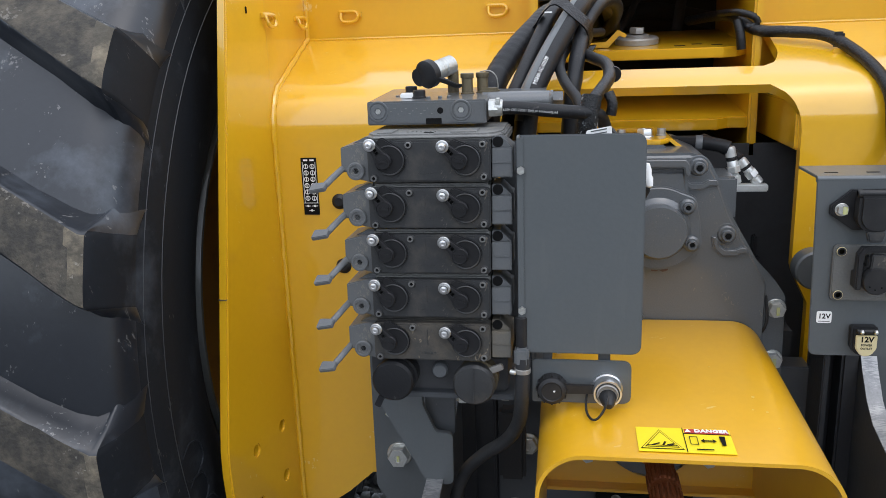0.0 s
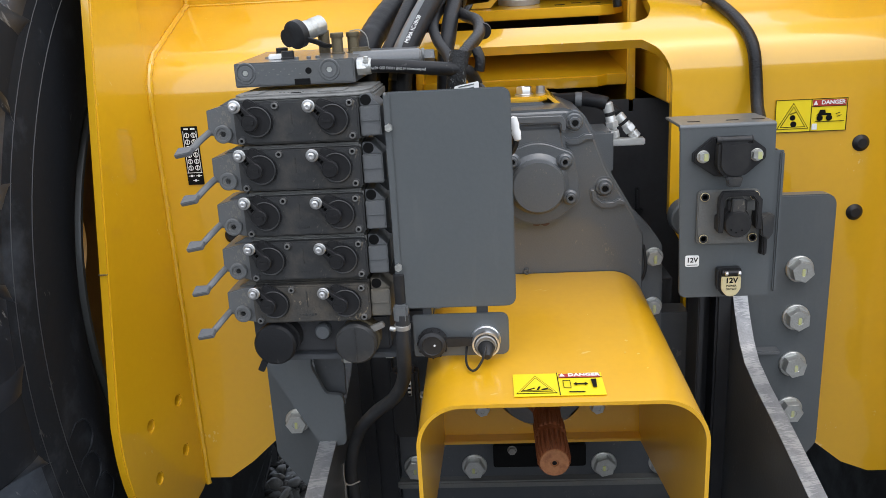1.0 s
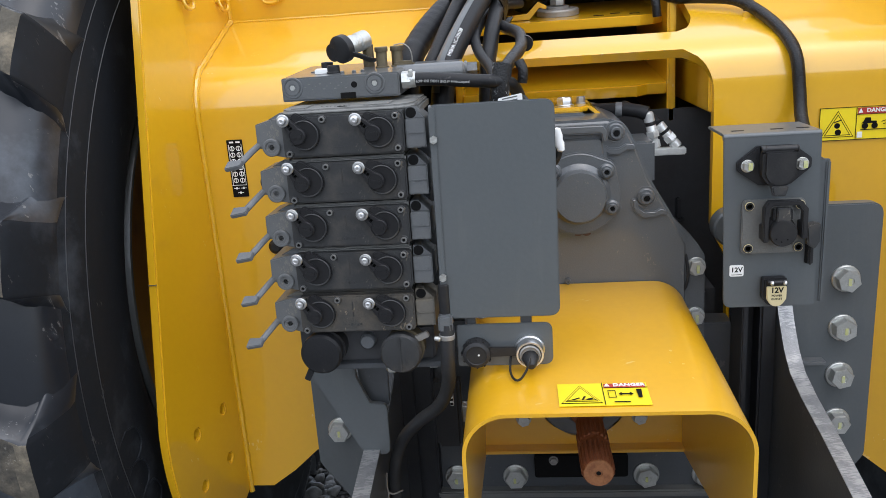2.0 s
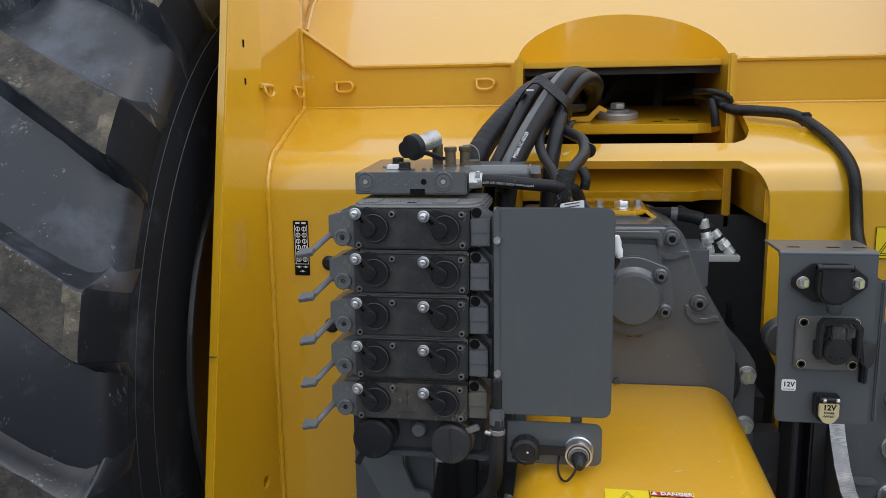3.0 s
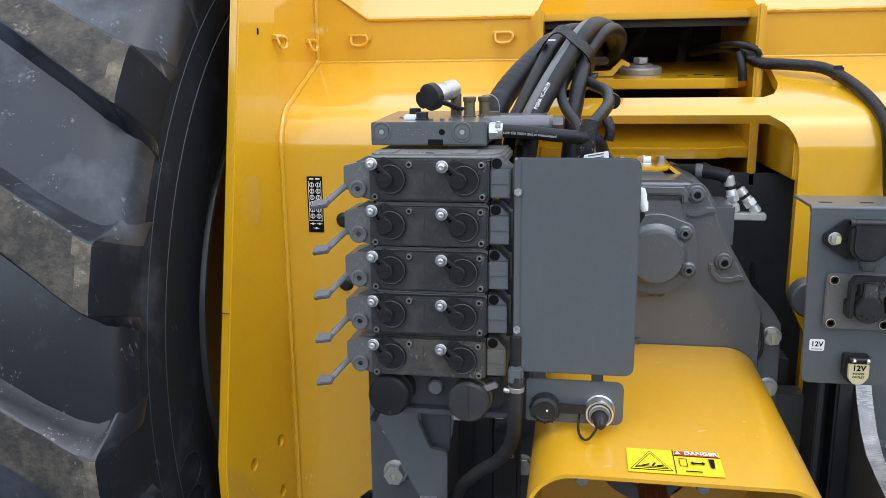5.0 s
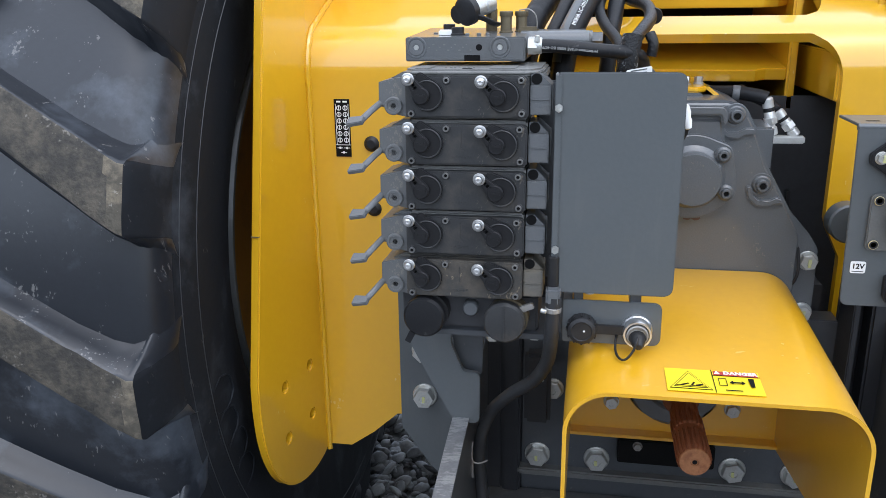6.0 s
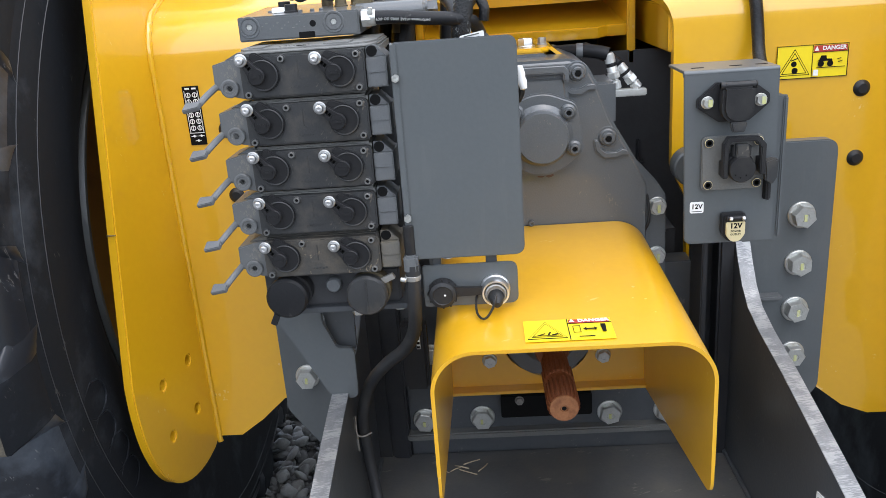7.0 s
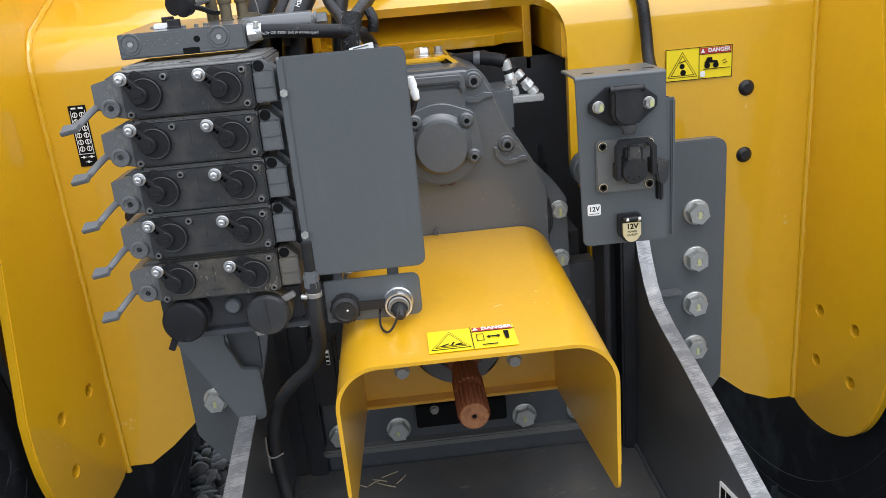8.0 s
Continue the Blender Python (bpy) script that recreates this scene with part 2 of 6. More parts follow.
MUDBLOCK = mat("mud_stained_casting", (0.12, 0.112, 0.095), 0.55, 0, 0, (0.20, 0.165, 0.11), 0.7, 22.0, 0.3, 320, 0.3, 0.45)


def per_object(m, low, high):
    """Lets the tone of a material differ from piece to piece of one mesh."""
    t = m.node_tree
    p = t.nodes["Principled BSDF"]
    geo = t.nodes.new("ShaderNodeNewGeometry")
    rng = t.nodes.new("ShaderNodeMapRange")
    rng.inputs["To Min"].default_value, rng.inputs["To Max"].default_value = low, high
    t.links.new(geo.outputs["Random Per Island"], rng.inputs["Value"])
    hsv = t.nodes.new("ShaderNodeHueSaturation")
    t.links.new(rng.outputs["Result"], hsv.inputs["Value"])
    t.links.new(p.inputs["Base Color"].links[0].from_socket, hsv.inputs["Color"])
    t.links.new(hsv.outputs["Color"], p.inputs["Base Color"])


per_object(STONE, 0.4, 1.5)


# ---- building ----
def thing(name, at, label, category, group="", kind=""):
    ob = new(name)
    ob.location = at
    ob.empty_display_size = 0.02
    return tagged(ob, label, category, group, kind)


def finish(bm, mats, name, angle=32):
    me = bpy.data.meshes.new(name)
    bmesh.ops.recalc_face_normals(bm, faces=bm.faces)
    bm.to_mesh(me)
    bm.free()
    me.shade_smooth()
    me.set_sharp_from_angle(angle=radians(angle))
    for m in mats if isinstance(mats, (list, tuple)) else (mats,):
        me.materials.append(m)
    return me


def part(name, bm, mats, parent, label="", angle=32):
    """Links a bmesh, built in the place's own metres, as one mesh under a thing or under a part."""
    top = parent
    while top.parent:
        top = top.parent
    bm.transform(Matrix.Translation(-top.location))
    ob = new(name, finish(bm, mats, name, angle))
    ob.parent = parent
    return tagged(ob, label)


def solo(name, bm, mats, at, label, category, group="", kind="", angle=32):
    """One thing that is one mesh."""
    bm.transform(Matrix.Translation(-Vector(at)))
    ob = new(name, finish(bm, mats, name, angle))
    ob.location = at
    return tagged(ob, label, category, group, kind)


def join(bm, *others):
    for o in others:
        me = bpy.data.meshes.new("tmp")
        o.to_mesh(me)
        o.free()
        bm.from_mesh(me)
        bpy.data.meshes.remove(me)
    return bm


def rounded(points, radius, seg=5):
    """A closed outline with its corners rounded; radius: one for all, or one for each corner."""
    out = []
    n = len(points)
    for i, p in enumerate(points):
        r = radius[i] if isinstance(radius, (list, tuple)) else radius
        p, a, b = Vector(p), Vector(points[i - 1]), Vector(points[(i + 1) % n])
        if r <= 0:
            out.append(p)
            continue
        da, db = (a - p), (b - p)
        la, lb = da.length, db.length
        da.normalize(), db.normalize()
        ang = da.angle(db)
        d = min(r / math.tan(ang / 2), la * 0.49, lb * 0.49)
        p0, p1 = p + da * d, p + db * d
        for j in range(seg + 1):
            s = j / seg
            out.append((1 - s) ** 2 * p0 + 2 * s * (1 - s) * p + s * s * p1)
    return out


def circle(cx, cy, r, n=20):
    return [Vector((cx + r * math.cos(2 * math.pi * i / n), cy + r * math.sin(2 * math.pi * i / n))) for i in range(n)]


def lift(axis, u, v, w):
    """x, z for a plate across y; y, z across x; x, y across z."""
    return {"y": (u, w, v), "x": (w, u, v), "z": (u, v, w)}[axis]


def plate(points, axis, w0, w1, bevel=0.0, holes=(), seg=2):
    """A flat plate with that outline, from w0 to w1 along the axis, with holes through it."""
    bm = bmesh.new()
    edges = []
    for loop in (points, *holes):
        vs = [bm.verts.new(lift(axis, p[0], p[1], w0)) for p in loop]
        edges += [bm.edges.new((vs[i], vs[(i + 1) % len(vs)])) for i in range(len(vs))]
    if holes:
        faces = [f for f in bmesh.ops.triangle_fill(bm, edges=edges, use_beauty=True)["geom"] if isinstance(f, bmesh.types.BMFace)]
    else:
        faces = [bm.faces.new([e.verts[0] for e in edges])]
    res = bmesh.ops.extrude_face_region(bm, geom=faces)
    move = Vector(lift(axis, 0, 0, w1 - w0))
    bmesh.ops.translate(bm, verts=[v for v in res["geom"] if isinstance(v, bmesh.types.BMVert)], vec=move)
    bmesh.ops.recalc_face_normals(bm, faces=bm.faces)
    if bevel:
        sharp = [e for e in bm.edges if len(e.link_faces) == 2 and e.calc_face_angle(0) > radians(50)]
        bmesh.ops.bevel(bm, geom=sharp, offset=bevel, segments=seg, affect="EDGES", clamp_overlap=True)
    return bm


def box(x0, x1, y0, y1, z0, z1, bevel=0.0, seg=2):
    return plate([(x0, z0), (x1, z0), (x1, z1), (x0, z1)], "y", y0, y1, bevel, seg=seg)


def aim(p, d):
    q = Vector(d).normalized().to_track_quat("Z", "Y").to_matrix().to_4x4()
    return Matrix.Translation(p) @ q


def lathe(profile, at, way, seg=28, caps=True):
    """A turned body: (radius, height) pairs round the line from at along way."""
    bm = bmesh.new()
    rings = []
    for r, h in profile:
        if r < 1e-6:
            rings.append([bm.verts.new((0, 0, h))])
        else:
            rings.append([bm.verts.new((r * math.cos(2 * math.pi * i / seg), r * math.sin(2 * math.pi * i / seg), h)) for i in range(seg)])
    for a, b in zip(rings, rings[1:]):
        for i in range(seg):
            j = (i + 1) % seg
            q = [a[i % len(a)], a[j % len(a)], b[j % len(b)], b[i % len(b)]]
            q = list(dict.fromkeys(q))
            if len(q) > 2:
                bm.faces.new(q)
    for ring in (rings[0], rings[-1]):
        if caps and len(ring) > 2:
            bm.faces.new(ring)
    bm.transform(aim(at, way))
    return bm


def cyl(r, a, b, bevel=0.0, seg=24, r2=None):
    a, b = Vector(a), Vector(b)
    h, r2 = (b - a).length, r if r2 is None else r2
    e = bevel
    prof = [(r - e, 0), (r, e), (r2, h - e), (r2 - e, h)] if e else [(r, 0), (r2, h)]
    return lathe(prof, a, b - a, seg)


def spline(points, step=0.012):
    """Points along a smooth line through the given ones."""
    p = [Vector(q) for q in points]
    p = [2 * p[0] - p[1], *p, 2 * p[-1] - p[-2]]
    out = []
    for a, b, c, d in zip(p, p[1:], p[2:], p[3:]):
        n = max(3, int((c - b).length / step))
        for i in range(n):
            t = i / n
            out.append(0.5 * (2 * b + (c - a) * t + (2 * a - 5 * b + 4 * c - d) * t * t + (3 * b - a - 3 * c + d) * t ** 3))
    out.append(p[-2])
    return out


def frames(line):
    """A side and an up direction at each point of a line, without twist."""
    res, up = [], None
    for i, p in enumerate(line):
        d = (line[min(i + 1, len(line) - 1)] - line[max(i - 1, 0)]).normalized()
        if up is None:
            up = d.orthogonal().normalized()
        side = d.cross(up).normalized()
        up = side.cross(d).normalized()
        res.append((p, side, up, d))
    return res


def tube(points, r, seg=14, ribs=0.0, pitch=0.02, step=0.012, flat=1.0):
    """A hose or cable; ribs: how far its wrapping stands out, every pitch metres."""
    line = spline(points, min(step, pitch / 4) if ribs else step)
    bm = bmesh.new()
    rings, run = [], 0.0
    for i, (p, side, up, _) in enumerate(frames(line)):
        run += (p - line[i - 1]).length if i else 0
        rr = r + (ribs * (1 if (run % pitch) > pitch * 0.3 else 0) if ribs else 0)
        rings.append([bm.verts.new(p + side * rr * math.cos(2 * math.pi * k / seg) + up * rr * flat * math.sin(2 * math.pi * k / seg)) for k in range(seg)])
    for a, b in zip(rings, rings[1:]):
        for k in range(seg):
            bm.faces.new((a[k], a[(k + 1) % seg], b[(k + 1) % seg], b[k]))
    bm.faces.new(rings[0]), bm.faces.new(rings[-1])
    return bm


def thick(bm, t, front):
    """Gives a sheet its thickness, on the side away from front."""
    bmesh.ops.remove_doubles(bm, verts=bm.verts, dist=1e-5)
    bmesh.ops.recalc_face_normals(bm, faces=bm.faces)
    if sum((f.normal * f.calc_area() for f in bm.faces), Vector()).dot(Vector(front)) < 0:
        bmesh.ops.reverse_faces(bm, faces=bm.faces)
    bm.normal_update()
    faces, rim = list(bm.faces), [e for e in bm.edges if len(e.link_faces) == 1]
    twin = {v: bm.verts.new(v.co - v.normal * t) for v in list(bm.verts)}
    for f in faces:
        bm.faces.new([twin[v] for v in reversed(f.verts)])
    for e in rim:
        a, b = e.verts
        bm.faces.new((a, b, twin[b], twin[a]))
    return bm


def along(text, size, pts, r, start, toward, turn, flip=False, bold=0.0):
    """Letters laid round a hose: start metres along it, turn radians from the side that faces toward."""
    step = 0.004
    rows = []
    for p, _, _, d in frames(spline(pts, step)):
        out = (toward - d * toward.dot(d)).normalized()
        rows.append((p, out, d.cross(out).normalized(), d))
    run = [0.0]
    for a, b in zip(rows, rows[1:]):
        run.append(run[-1] + (b[0] - a[0]).length)
    bm = writing(text, size, Matrix(), 0.0003, bold)
    half = max(v.co.x for v in bm.verts)
    for v in bm.verts:
        x, y = (-v.co.x, -v.co.y) if flip else (v.co.x, v.co.y)
        q = start + half + x
        i = min(len(rows) - 1, max(0, int(np.searchsorted(run, q)) - 1))
        p, out, across, d = rows[i]
        ang = turn - y / r
        v.co = p + d * (q - run[i]) + (out * math.cos(ang) + across * math.sin(ang)) * (r + 0.0004 + v.co.z)
    return bm


def hexhead(r, h, at, way, turn=0.0, washer=1.17):
    """A bolt's head with chamfered corners on its washer; r: across the flats, halved."""
    bm = bmesh.new()
    c = 1.07 * r / math.cos(math.pi / 6)
    rings = []
    for rr, z in ((c, 0.0), (c, h * 0.86), (c * 0.93, h), (c * 0.4, h), (c * 0.36, h * 0.93)):
        rings.append([bm.verts.new((rr * math.cos(math.pi / 3 * i + turn), rr * math.sin(math.pi / 3 * i + turn), z)) for i in range(6)])
    for a, b in zip(rings, rings[1:]):
        for i in range(6):
            bm.faces.new((a[i], a[(i + 1) % 6], b[(i + 1) % 6], b[i]))
    bm.faces.new(rings[-1]), bm.faces.new(rings[0])
    bm.transform(Matrix.Translation((0, 0, h * 0.25)))
    if washer:
        join(bm, lathe([(c * washer, 0), (c * washer, h * 0.2), (c * washer * 0.94, h * 0.27), (c * 0.6, h * 0.27)], (0, 0, 0), (0, 0, 1), 24))
    bm.transform(aim(at, way))
    return bm


def socket_screw(r, h, at, way):
    """A cap screw with its hexagon socket."""
    bm = lathe([(r, 0), (r, h * 0.9), (r * 0.92, h), (r * 0.6, h), (r * 0.52, h * 0.5), (0, h * 0.45)], (0, 0, 0), (0, 0, 1), 18)
    bm.transform(aim(at, way))
    return bm


def writing(text, size, m, thick=0.0004, bold=0.0):
    """Flat letters of the built-in font as a bmesh; m puts its x and y plane in place, centred."""
    cu = bpy.data.curves.new("writing", "FONT")
    cu.body, cu.size, cu.align_x, cu.align_y, cu.extrude = text, size, "CENTER", "CENTER", thick
    cu.resolution_u, cu.offset = 2, bold
    ob = bpy.data.objects.new("writing", cu)
    me = bpy.data.meshes.new_from_object(ob)
    bpy.data.objects.remove(ob)
    bm = bmesh.new()
    bm.from_mesh(me)
    bm.transform(m)
    bpy.data.meshes.remove(me)
    return bm


def facing(x, y, z, turn=0.0):
    """A frame whose x is to the right and y up for one who looks along the world's y."""
    return Matrix.Translation((x, y, z)) @ Matrix.Rotation(radians(90), 4, "X") @ Matrix.Rotation(radians(turn), 4, "Z")


# ---- ground ----
GROUND = -0.05
gb = bmesh.new()
bmesh.ops.create_grid(gb, x_segments=60, y_segments=60, size=400)
for v in gb.verts:
    v.co.z = GROUND + (0.35 * noise.noise(v.co * 0.01) if v.co.length > 30 else 0)
solo("ground", gb, GRAVEL, (0, 0, GROUND), "grey gravel ground under the machine", "ground", kind="structure")

stones = bmesh.new()
seed_stone = bmesh.new()
bmesh.ops.create_icosphere(seed_stone, subdivisions=2, radius=1)
base_v = [v.co.copy() for v in seed_stone.verts]
base_f = [[v.index for v in f.verts] for f in seed_stone.faces]
seed_stone.free()
sv, sf = [], []
rnd = random.Random(4)
for i in range(2600):
    x, y = rnd.uniform(-0.86, -0.22), rnd.uniform(0.75, 2.9)
    s = rnd.uniform(0.012, 0.026)
    lay = rnd.random() < 0.3
    m = Matrix.Translation((x, y, GROUND + s * (0.45 + (0.9 if lay else 0)))) @ Euler((rnd.uniform(-0.7, 0.7), rnd.uniform(-0.7, 0.7), rnd.uniform(0, 6.3))).to_matrix().to_4x4() @ Matrix.Diagonal((s * rnd.uniform(1.0, 1.6), s, s * rnd.uniform(0.4, 0.7), 1))
    o, off = len(sv), Vector((rnd.uniform(0, 50), 0, 0))
    # flat facets on a rounded stone
    cuts = [Vector((rnd.uniform(-1, 1), rnd.uniform(-1, 1), rnd.uniform(-0.6, 1))).normalized() for _ in range(5)]
    for c in base_v:
        p = c * (1 + 0.25 * noise.noise(c * 0.9 + off))
        for q in cuts:
            over = p.dot(q) - 0.74
            if over > 0:
                p = p - q * over * 0.85
        sv.append(m @ p)
    sf += [[k + o for k in f] for f in base_f]
me = bpy.data.meshes.new("pebbles")
me.from_pydata(sv, [], sf)
me.shade_smooth()
me.materials.append(STONE)
pebbles = new("pebbles", me)
tagged(pebbles, "loose grey rounded pebbles on the ground behind the hitch", "pebbles", kind="stuff")


# an unseen plain wall far behind the eye, added to darken the reflections
solo("unseen_wall_south", box(-30, 30, -14.4, -14, 0, 3.6), UNSEEN_WALL, (0, -14.2, 0), "plain grey-brown unseen wall added to darken reflections", "wall", kind="structure")

# ---- yellow body ----
body = thing("tractor_body", (0, 0.72, 1.0), "glossy yellow sheet steel tractor rear body with deep fenders", "tractor body")
XSIDE = {-1: 0.673, 1: 0.689}                # the side joints at the rear plate
XWALL = {-1: 0.683, 1: 0.689}                # and at the upper wall
YP, YW = 0.445, 0.716                      # rear plate, upper wall
ZW, ZR = 1.405, 1.492                     # foot and top of the upper wall
KINK = 1.302
FOOT = {-1: (0.482, 0.95), 1: (0.47, 0.82)}      # foot of the rear plate, and how fast it rises inwards
SLOPE = math.atan2(ZW - KINK, YW - YP)


def profile():
    """The rear plate from its foot, up, round the bend and along the slope: (y, z) pairs."""
    r = 0.085
    turn = math.pi / 2 - SLOPE
    z0 = KINK - r * math.tan(turn / 2)
    out = [(YP, z) for z in np.linspace(0.47, z0, 48)]
    for i in range(1, 13):
        a = turn * i / 12
        out.append((YP + r * (1 - math.cos(a)), z0 + r * math.sin(a)))
    y, z = out[-1]
    n = 16
    out += [(y + (YW - y) * i / n, z + (ZW - z) * i / n) for i in range(1, n + 1)]
    return out


PROF = profile()
BEAM0, BEAM1 = 1.3005, 1.336               # lower and upper edge of the cross beam
OPEN_X, R_LOW, R_TALL = 0.242, 0.048, 0.075


def plate_half(sign):
    """One side of the rear plate, its inner edge cut to the two openings."""
    XS = XSIDE[sign]
    bm = bmesh.new()
    rows = []
    for y, z in PROF:
        if z < BEAM0:
            d = max(0, (z - (BEAM0 - R_TALL)) / R_TALL)
            inner = OPEN_X - R_LOW * (1 - math.sqrt(max(0, 1 - d * d)))
            if z < 1.02:
                inner += 0.0 if z > 0.99 else min(0.03, (0.99 - z) * 0.5)
        elif z <= BEAM1:
            inner = OPEN_X - R_LOW
        else:
            d = min(1, (z - BEAM1) / 0.02)
            inner = 0.205 + 0.025 * d ** 0.5
        outer = XS + (y - YP) / (YW - YP) * (XWALL[sign] - XS)
        n = 8
        xs = [inner + (outer - inner) * k / n for k in range(n + 1)]
        row = []
        for x in xs:
            zz = z
            foot, rise = FOOT[sign]
            edge = foot + max(0, (0.610 - x)) * rise - max(0, (0.525 - x)) * rise
            zz = max(z, edge) if z < 0.7 else z
            row.append(bm.verts.new((sign * x, y, zz)))
        rows.append(row)
    for a, b in zip(rows, rows[1:]):
        for k in range(len(a) - 1):
            if (a[k].co - b[k].co).length < 1e-5 and (a[k + 1].co - b[k + 1].co).length < 1e-5:
                continue
            bm.faces.new((a[k], a[k + 1], b[k + 1], b[k]))
    bmesh.ops.remove_doubles(bm, verts=bm.verts, dist=1e-5)
    return bm


rear = join(plate_half(1), plate_half(-1))
mid = bmesh.new()
mid_rows = []
for y, z in PROF:
    if BEAM0 <= z <= BEAM1:
        mid_rows.append([mid.verts.new((x, y, z)) for x in np.linspace(-(OPEN_X - R_LOW), OPEN_X - R_LOW, 9)])
for a, b in zip(mid_rows, mid_rows[1:]):
    for k in range(8):
        mid.faces.new((a[k], a[k + 1], b[k + 1], b[k]))
join(rear, mid)
bmesh.ops.remove_doubles(rear, verts=rear.verts, dist=1e-4)
rear_plate = part("rear_plate", thick(rear, 0.02, (0, -1, 0.3)), YELLOW, body, "bent yellow rear plate with two openings", 40)

def side_plate(sign):
    """A fender's side plate: its free edge leans forward, its foot is round; four holes low down."""
    XS = XSIDE[sign]
    toe = spline([(0.192, 0.72, 0), (0.191, 0.67, 0), (0.197, 0.61, 0), (0.213, 0.555, 0), (0.242, 0.505, 0), (0.285, 0.468, 0), (0.335, 0.449, 0), (0.385, 0.447, 0), (0.425, 0.455, 0)], 0.014)
    out = [Vector((YP + 0.008, 2.0)), Vector((0.406, 2.0)), Vector((0.338, 1.55)), *[Vector((p.x, p.y + FOOT[sign][0] - 0.47)) for p in toe], Vector((YP + 0.008, FOOT[sign][0]))]
    holes = [circle(y, z, 0.0105, 14) for y in (0.383, 0.283) for z in (0.688, 0.583)]
    bm = plate(out, "x", 0.0, 0.017, 0.0025, holes)
    flare = math.atan2(0.030, 0.245)
    bm.transform(Matrix.Translation((XS, YP, 0)) @ Matrix.Rotation(flare, 4, "Z") @ Matrix.Translation((0, -YP, 0)))
    # past the rear plate the side runs straight
    back = plate([(YP, FOOT[sign][0]), (0.9, 0.6), (0.9, 1.35), (YW + 0.004, 1.42), (YW + 0.004, 2.0), (YP, 2.0)], "x", XS, XS + 0.011)
    for v in back.verts:
        v.co.x += (v.co.y - YP) / (YW - YP) * (XWALL[sign] - XS)
    join(bm, back)
    if sign < 0:
        bm.transform(Matrix.Diagonal((-1, 1, 1, 1)))
        bmesh.ops.reverse_faces(bm, faces=bm.faces)
    return bm


def bead(points, r=0.004):
    """A weld bead: a thin uneven round line."""
    bm = tube(points, r, 8, step=0.01)
    for v in bm.verts:
        v.co += Vector((noise.noise(v.co * 90), noise.noise(v.co * 90 + Vector((9, 0, 0))), noise.noise(v.co * 90 + Vector((0, 9, 0))))) * r * 0.28
    return bm


def wall_ring(x, z):
    """A D-shaped lashing ring on the upper wall."""
    y = YW - 0.006
    bm = tube([(x - 0.022, YW, z + 0.009), (x - 0.017, y, z + 0.009), (x + 0.012, y - 0.004, z + 0.009), (x + 0.019, y - 0.006, z), (x + 0.012, y - 0.006, z - 0.010), (x - 0.010, y - 0.006, z - 0.011), (x - 0.017, y - 0.004, z - 0.004), (x - 0.017, y, z + 0.008)], 0.0034, 8)
    return join(bm, box(x + 0.016, x + 0.025, YW - 0.006, YW, z - 0.002, z + 0.009, 0.001), box(x - 0.026, x - 0.016, YW - 0.006, YW, z + 0.003, z + 0.012, 0.001))


def side_ring(x, y, z):
    """The same ring on the fender's side."""
    return wall_ring(0, z), Matrix.Translation((x + YW, y, 0)) @ Matrix.Rotation(radians(90), 4, "Z")


for s in (-1, 1):
    XS, XW = XSIDE[s], XWALL[s]
    part("fender_side", side_plate(s), YELLOW, body, "yellow fender side plate with four bolt holes")
    xi, xw = s * (XS - 0.003), s * (XW - 0.003)
    part("weld_bead", bead([(xi + (xw - xi) * max(0, PROF[k][0] - YP) / (YW - YP), PROF[k][0] - 0.002, PROF[k][1] + (0.002 if k > 47 else 0)) for k in (0, 15, 30, 40, 47, 49, 51, 53, 55, 57, 59, 63, 68, 75)], 0.0056), YELLOW, body)
    part("weld_bead", bead([(xw, YW - 0.003, ZW), (xw, YW - 0.003, 1.49), (xw, YW - 0.003, 1.574)], 0.0050), YELLOW, body)
    # upper wall, with its slanted corner facet
    inner, corner = 0.225, 0.566
    part("upper_wall", plate([(s * inner, ZW - 0.10), (s * XW, ZW - 0.10), (s * XW, 1.574), (s * corner, ZR), (s * inner, ZR)], "y", YW, YW + 0.012), YELLOW, body)
    part("weld_bead", bead([(s * inner, YW - 0.002, ZW), (s * 0.45, YW - 0.002, ZW), (s * XW, YW - 0.002, ZW)], 0.0026), YELLOW, body)
    part("wall_end", box(min(s * 0.212, s * 0.226), max(s * 0.212, s * 0.226), YW - 0.012, YW + 0.3, ZW - 0.02, ZR, 0.003), YELLOW, body)
    for x, z in ((0.586, 1.450), (0.281, 1.451)):
        if s < 0:
            part("lashing_ring", wall_ring(s * x, z), YELLOW, body, "welded D-shaped ring")
    if s < 0:
        for x, y in ((-0.6745, 0.463), (-0.6815, 0.662)):
            ring, m = side_ring(x, y, 1.440)
            ring.transform(m)
            part("lashing_ring", ring, YELLOW, body, "welded D-shaped ring")
        part("edge_notch", box(-0.7140, -0.6995, 0.2373, 0.246, 0.9873, 0.9883), DARK, body, "thin dark seam across the plate's edge")
        part("edge_slot", box(-0.6830, -0.6780, 0.385, 0.3885, 1.514, 1.528, 0.001), BLACK, body)
        part("edge_slot", box(-0.6830, -0.6780, 0.385, 0.3885, 1.449, 1.461, 0.001), BLACK, body)
    for z in (1.114, 0.991):
        part("hole_plug", lathe([(0.0, -0.006), (0.008, -0.006), (0.0125, -0.003), (0.0145, 0.0), (0.0145, 0.003)], (0.005 + s * 0.560, YP - 0.001, z), (0, 1, 0), 24), PLASTIC, body, "round black rubber plug")

# the sloping hood above the wall, cut round in the middle, with the slanted corners
HOOD = math.tan(radians(30))


def hood(x, y):
    return (x, y, ZR + (y - YW) * HOOD)


cut = 0.1092 / HOOD                        # depth of the round cut
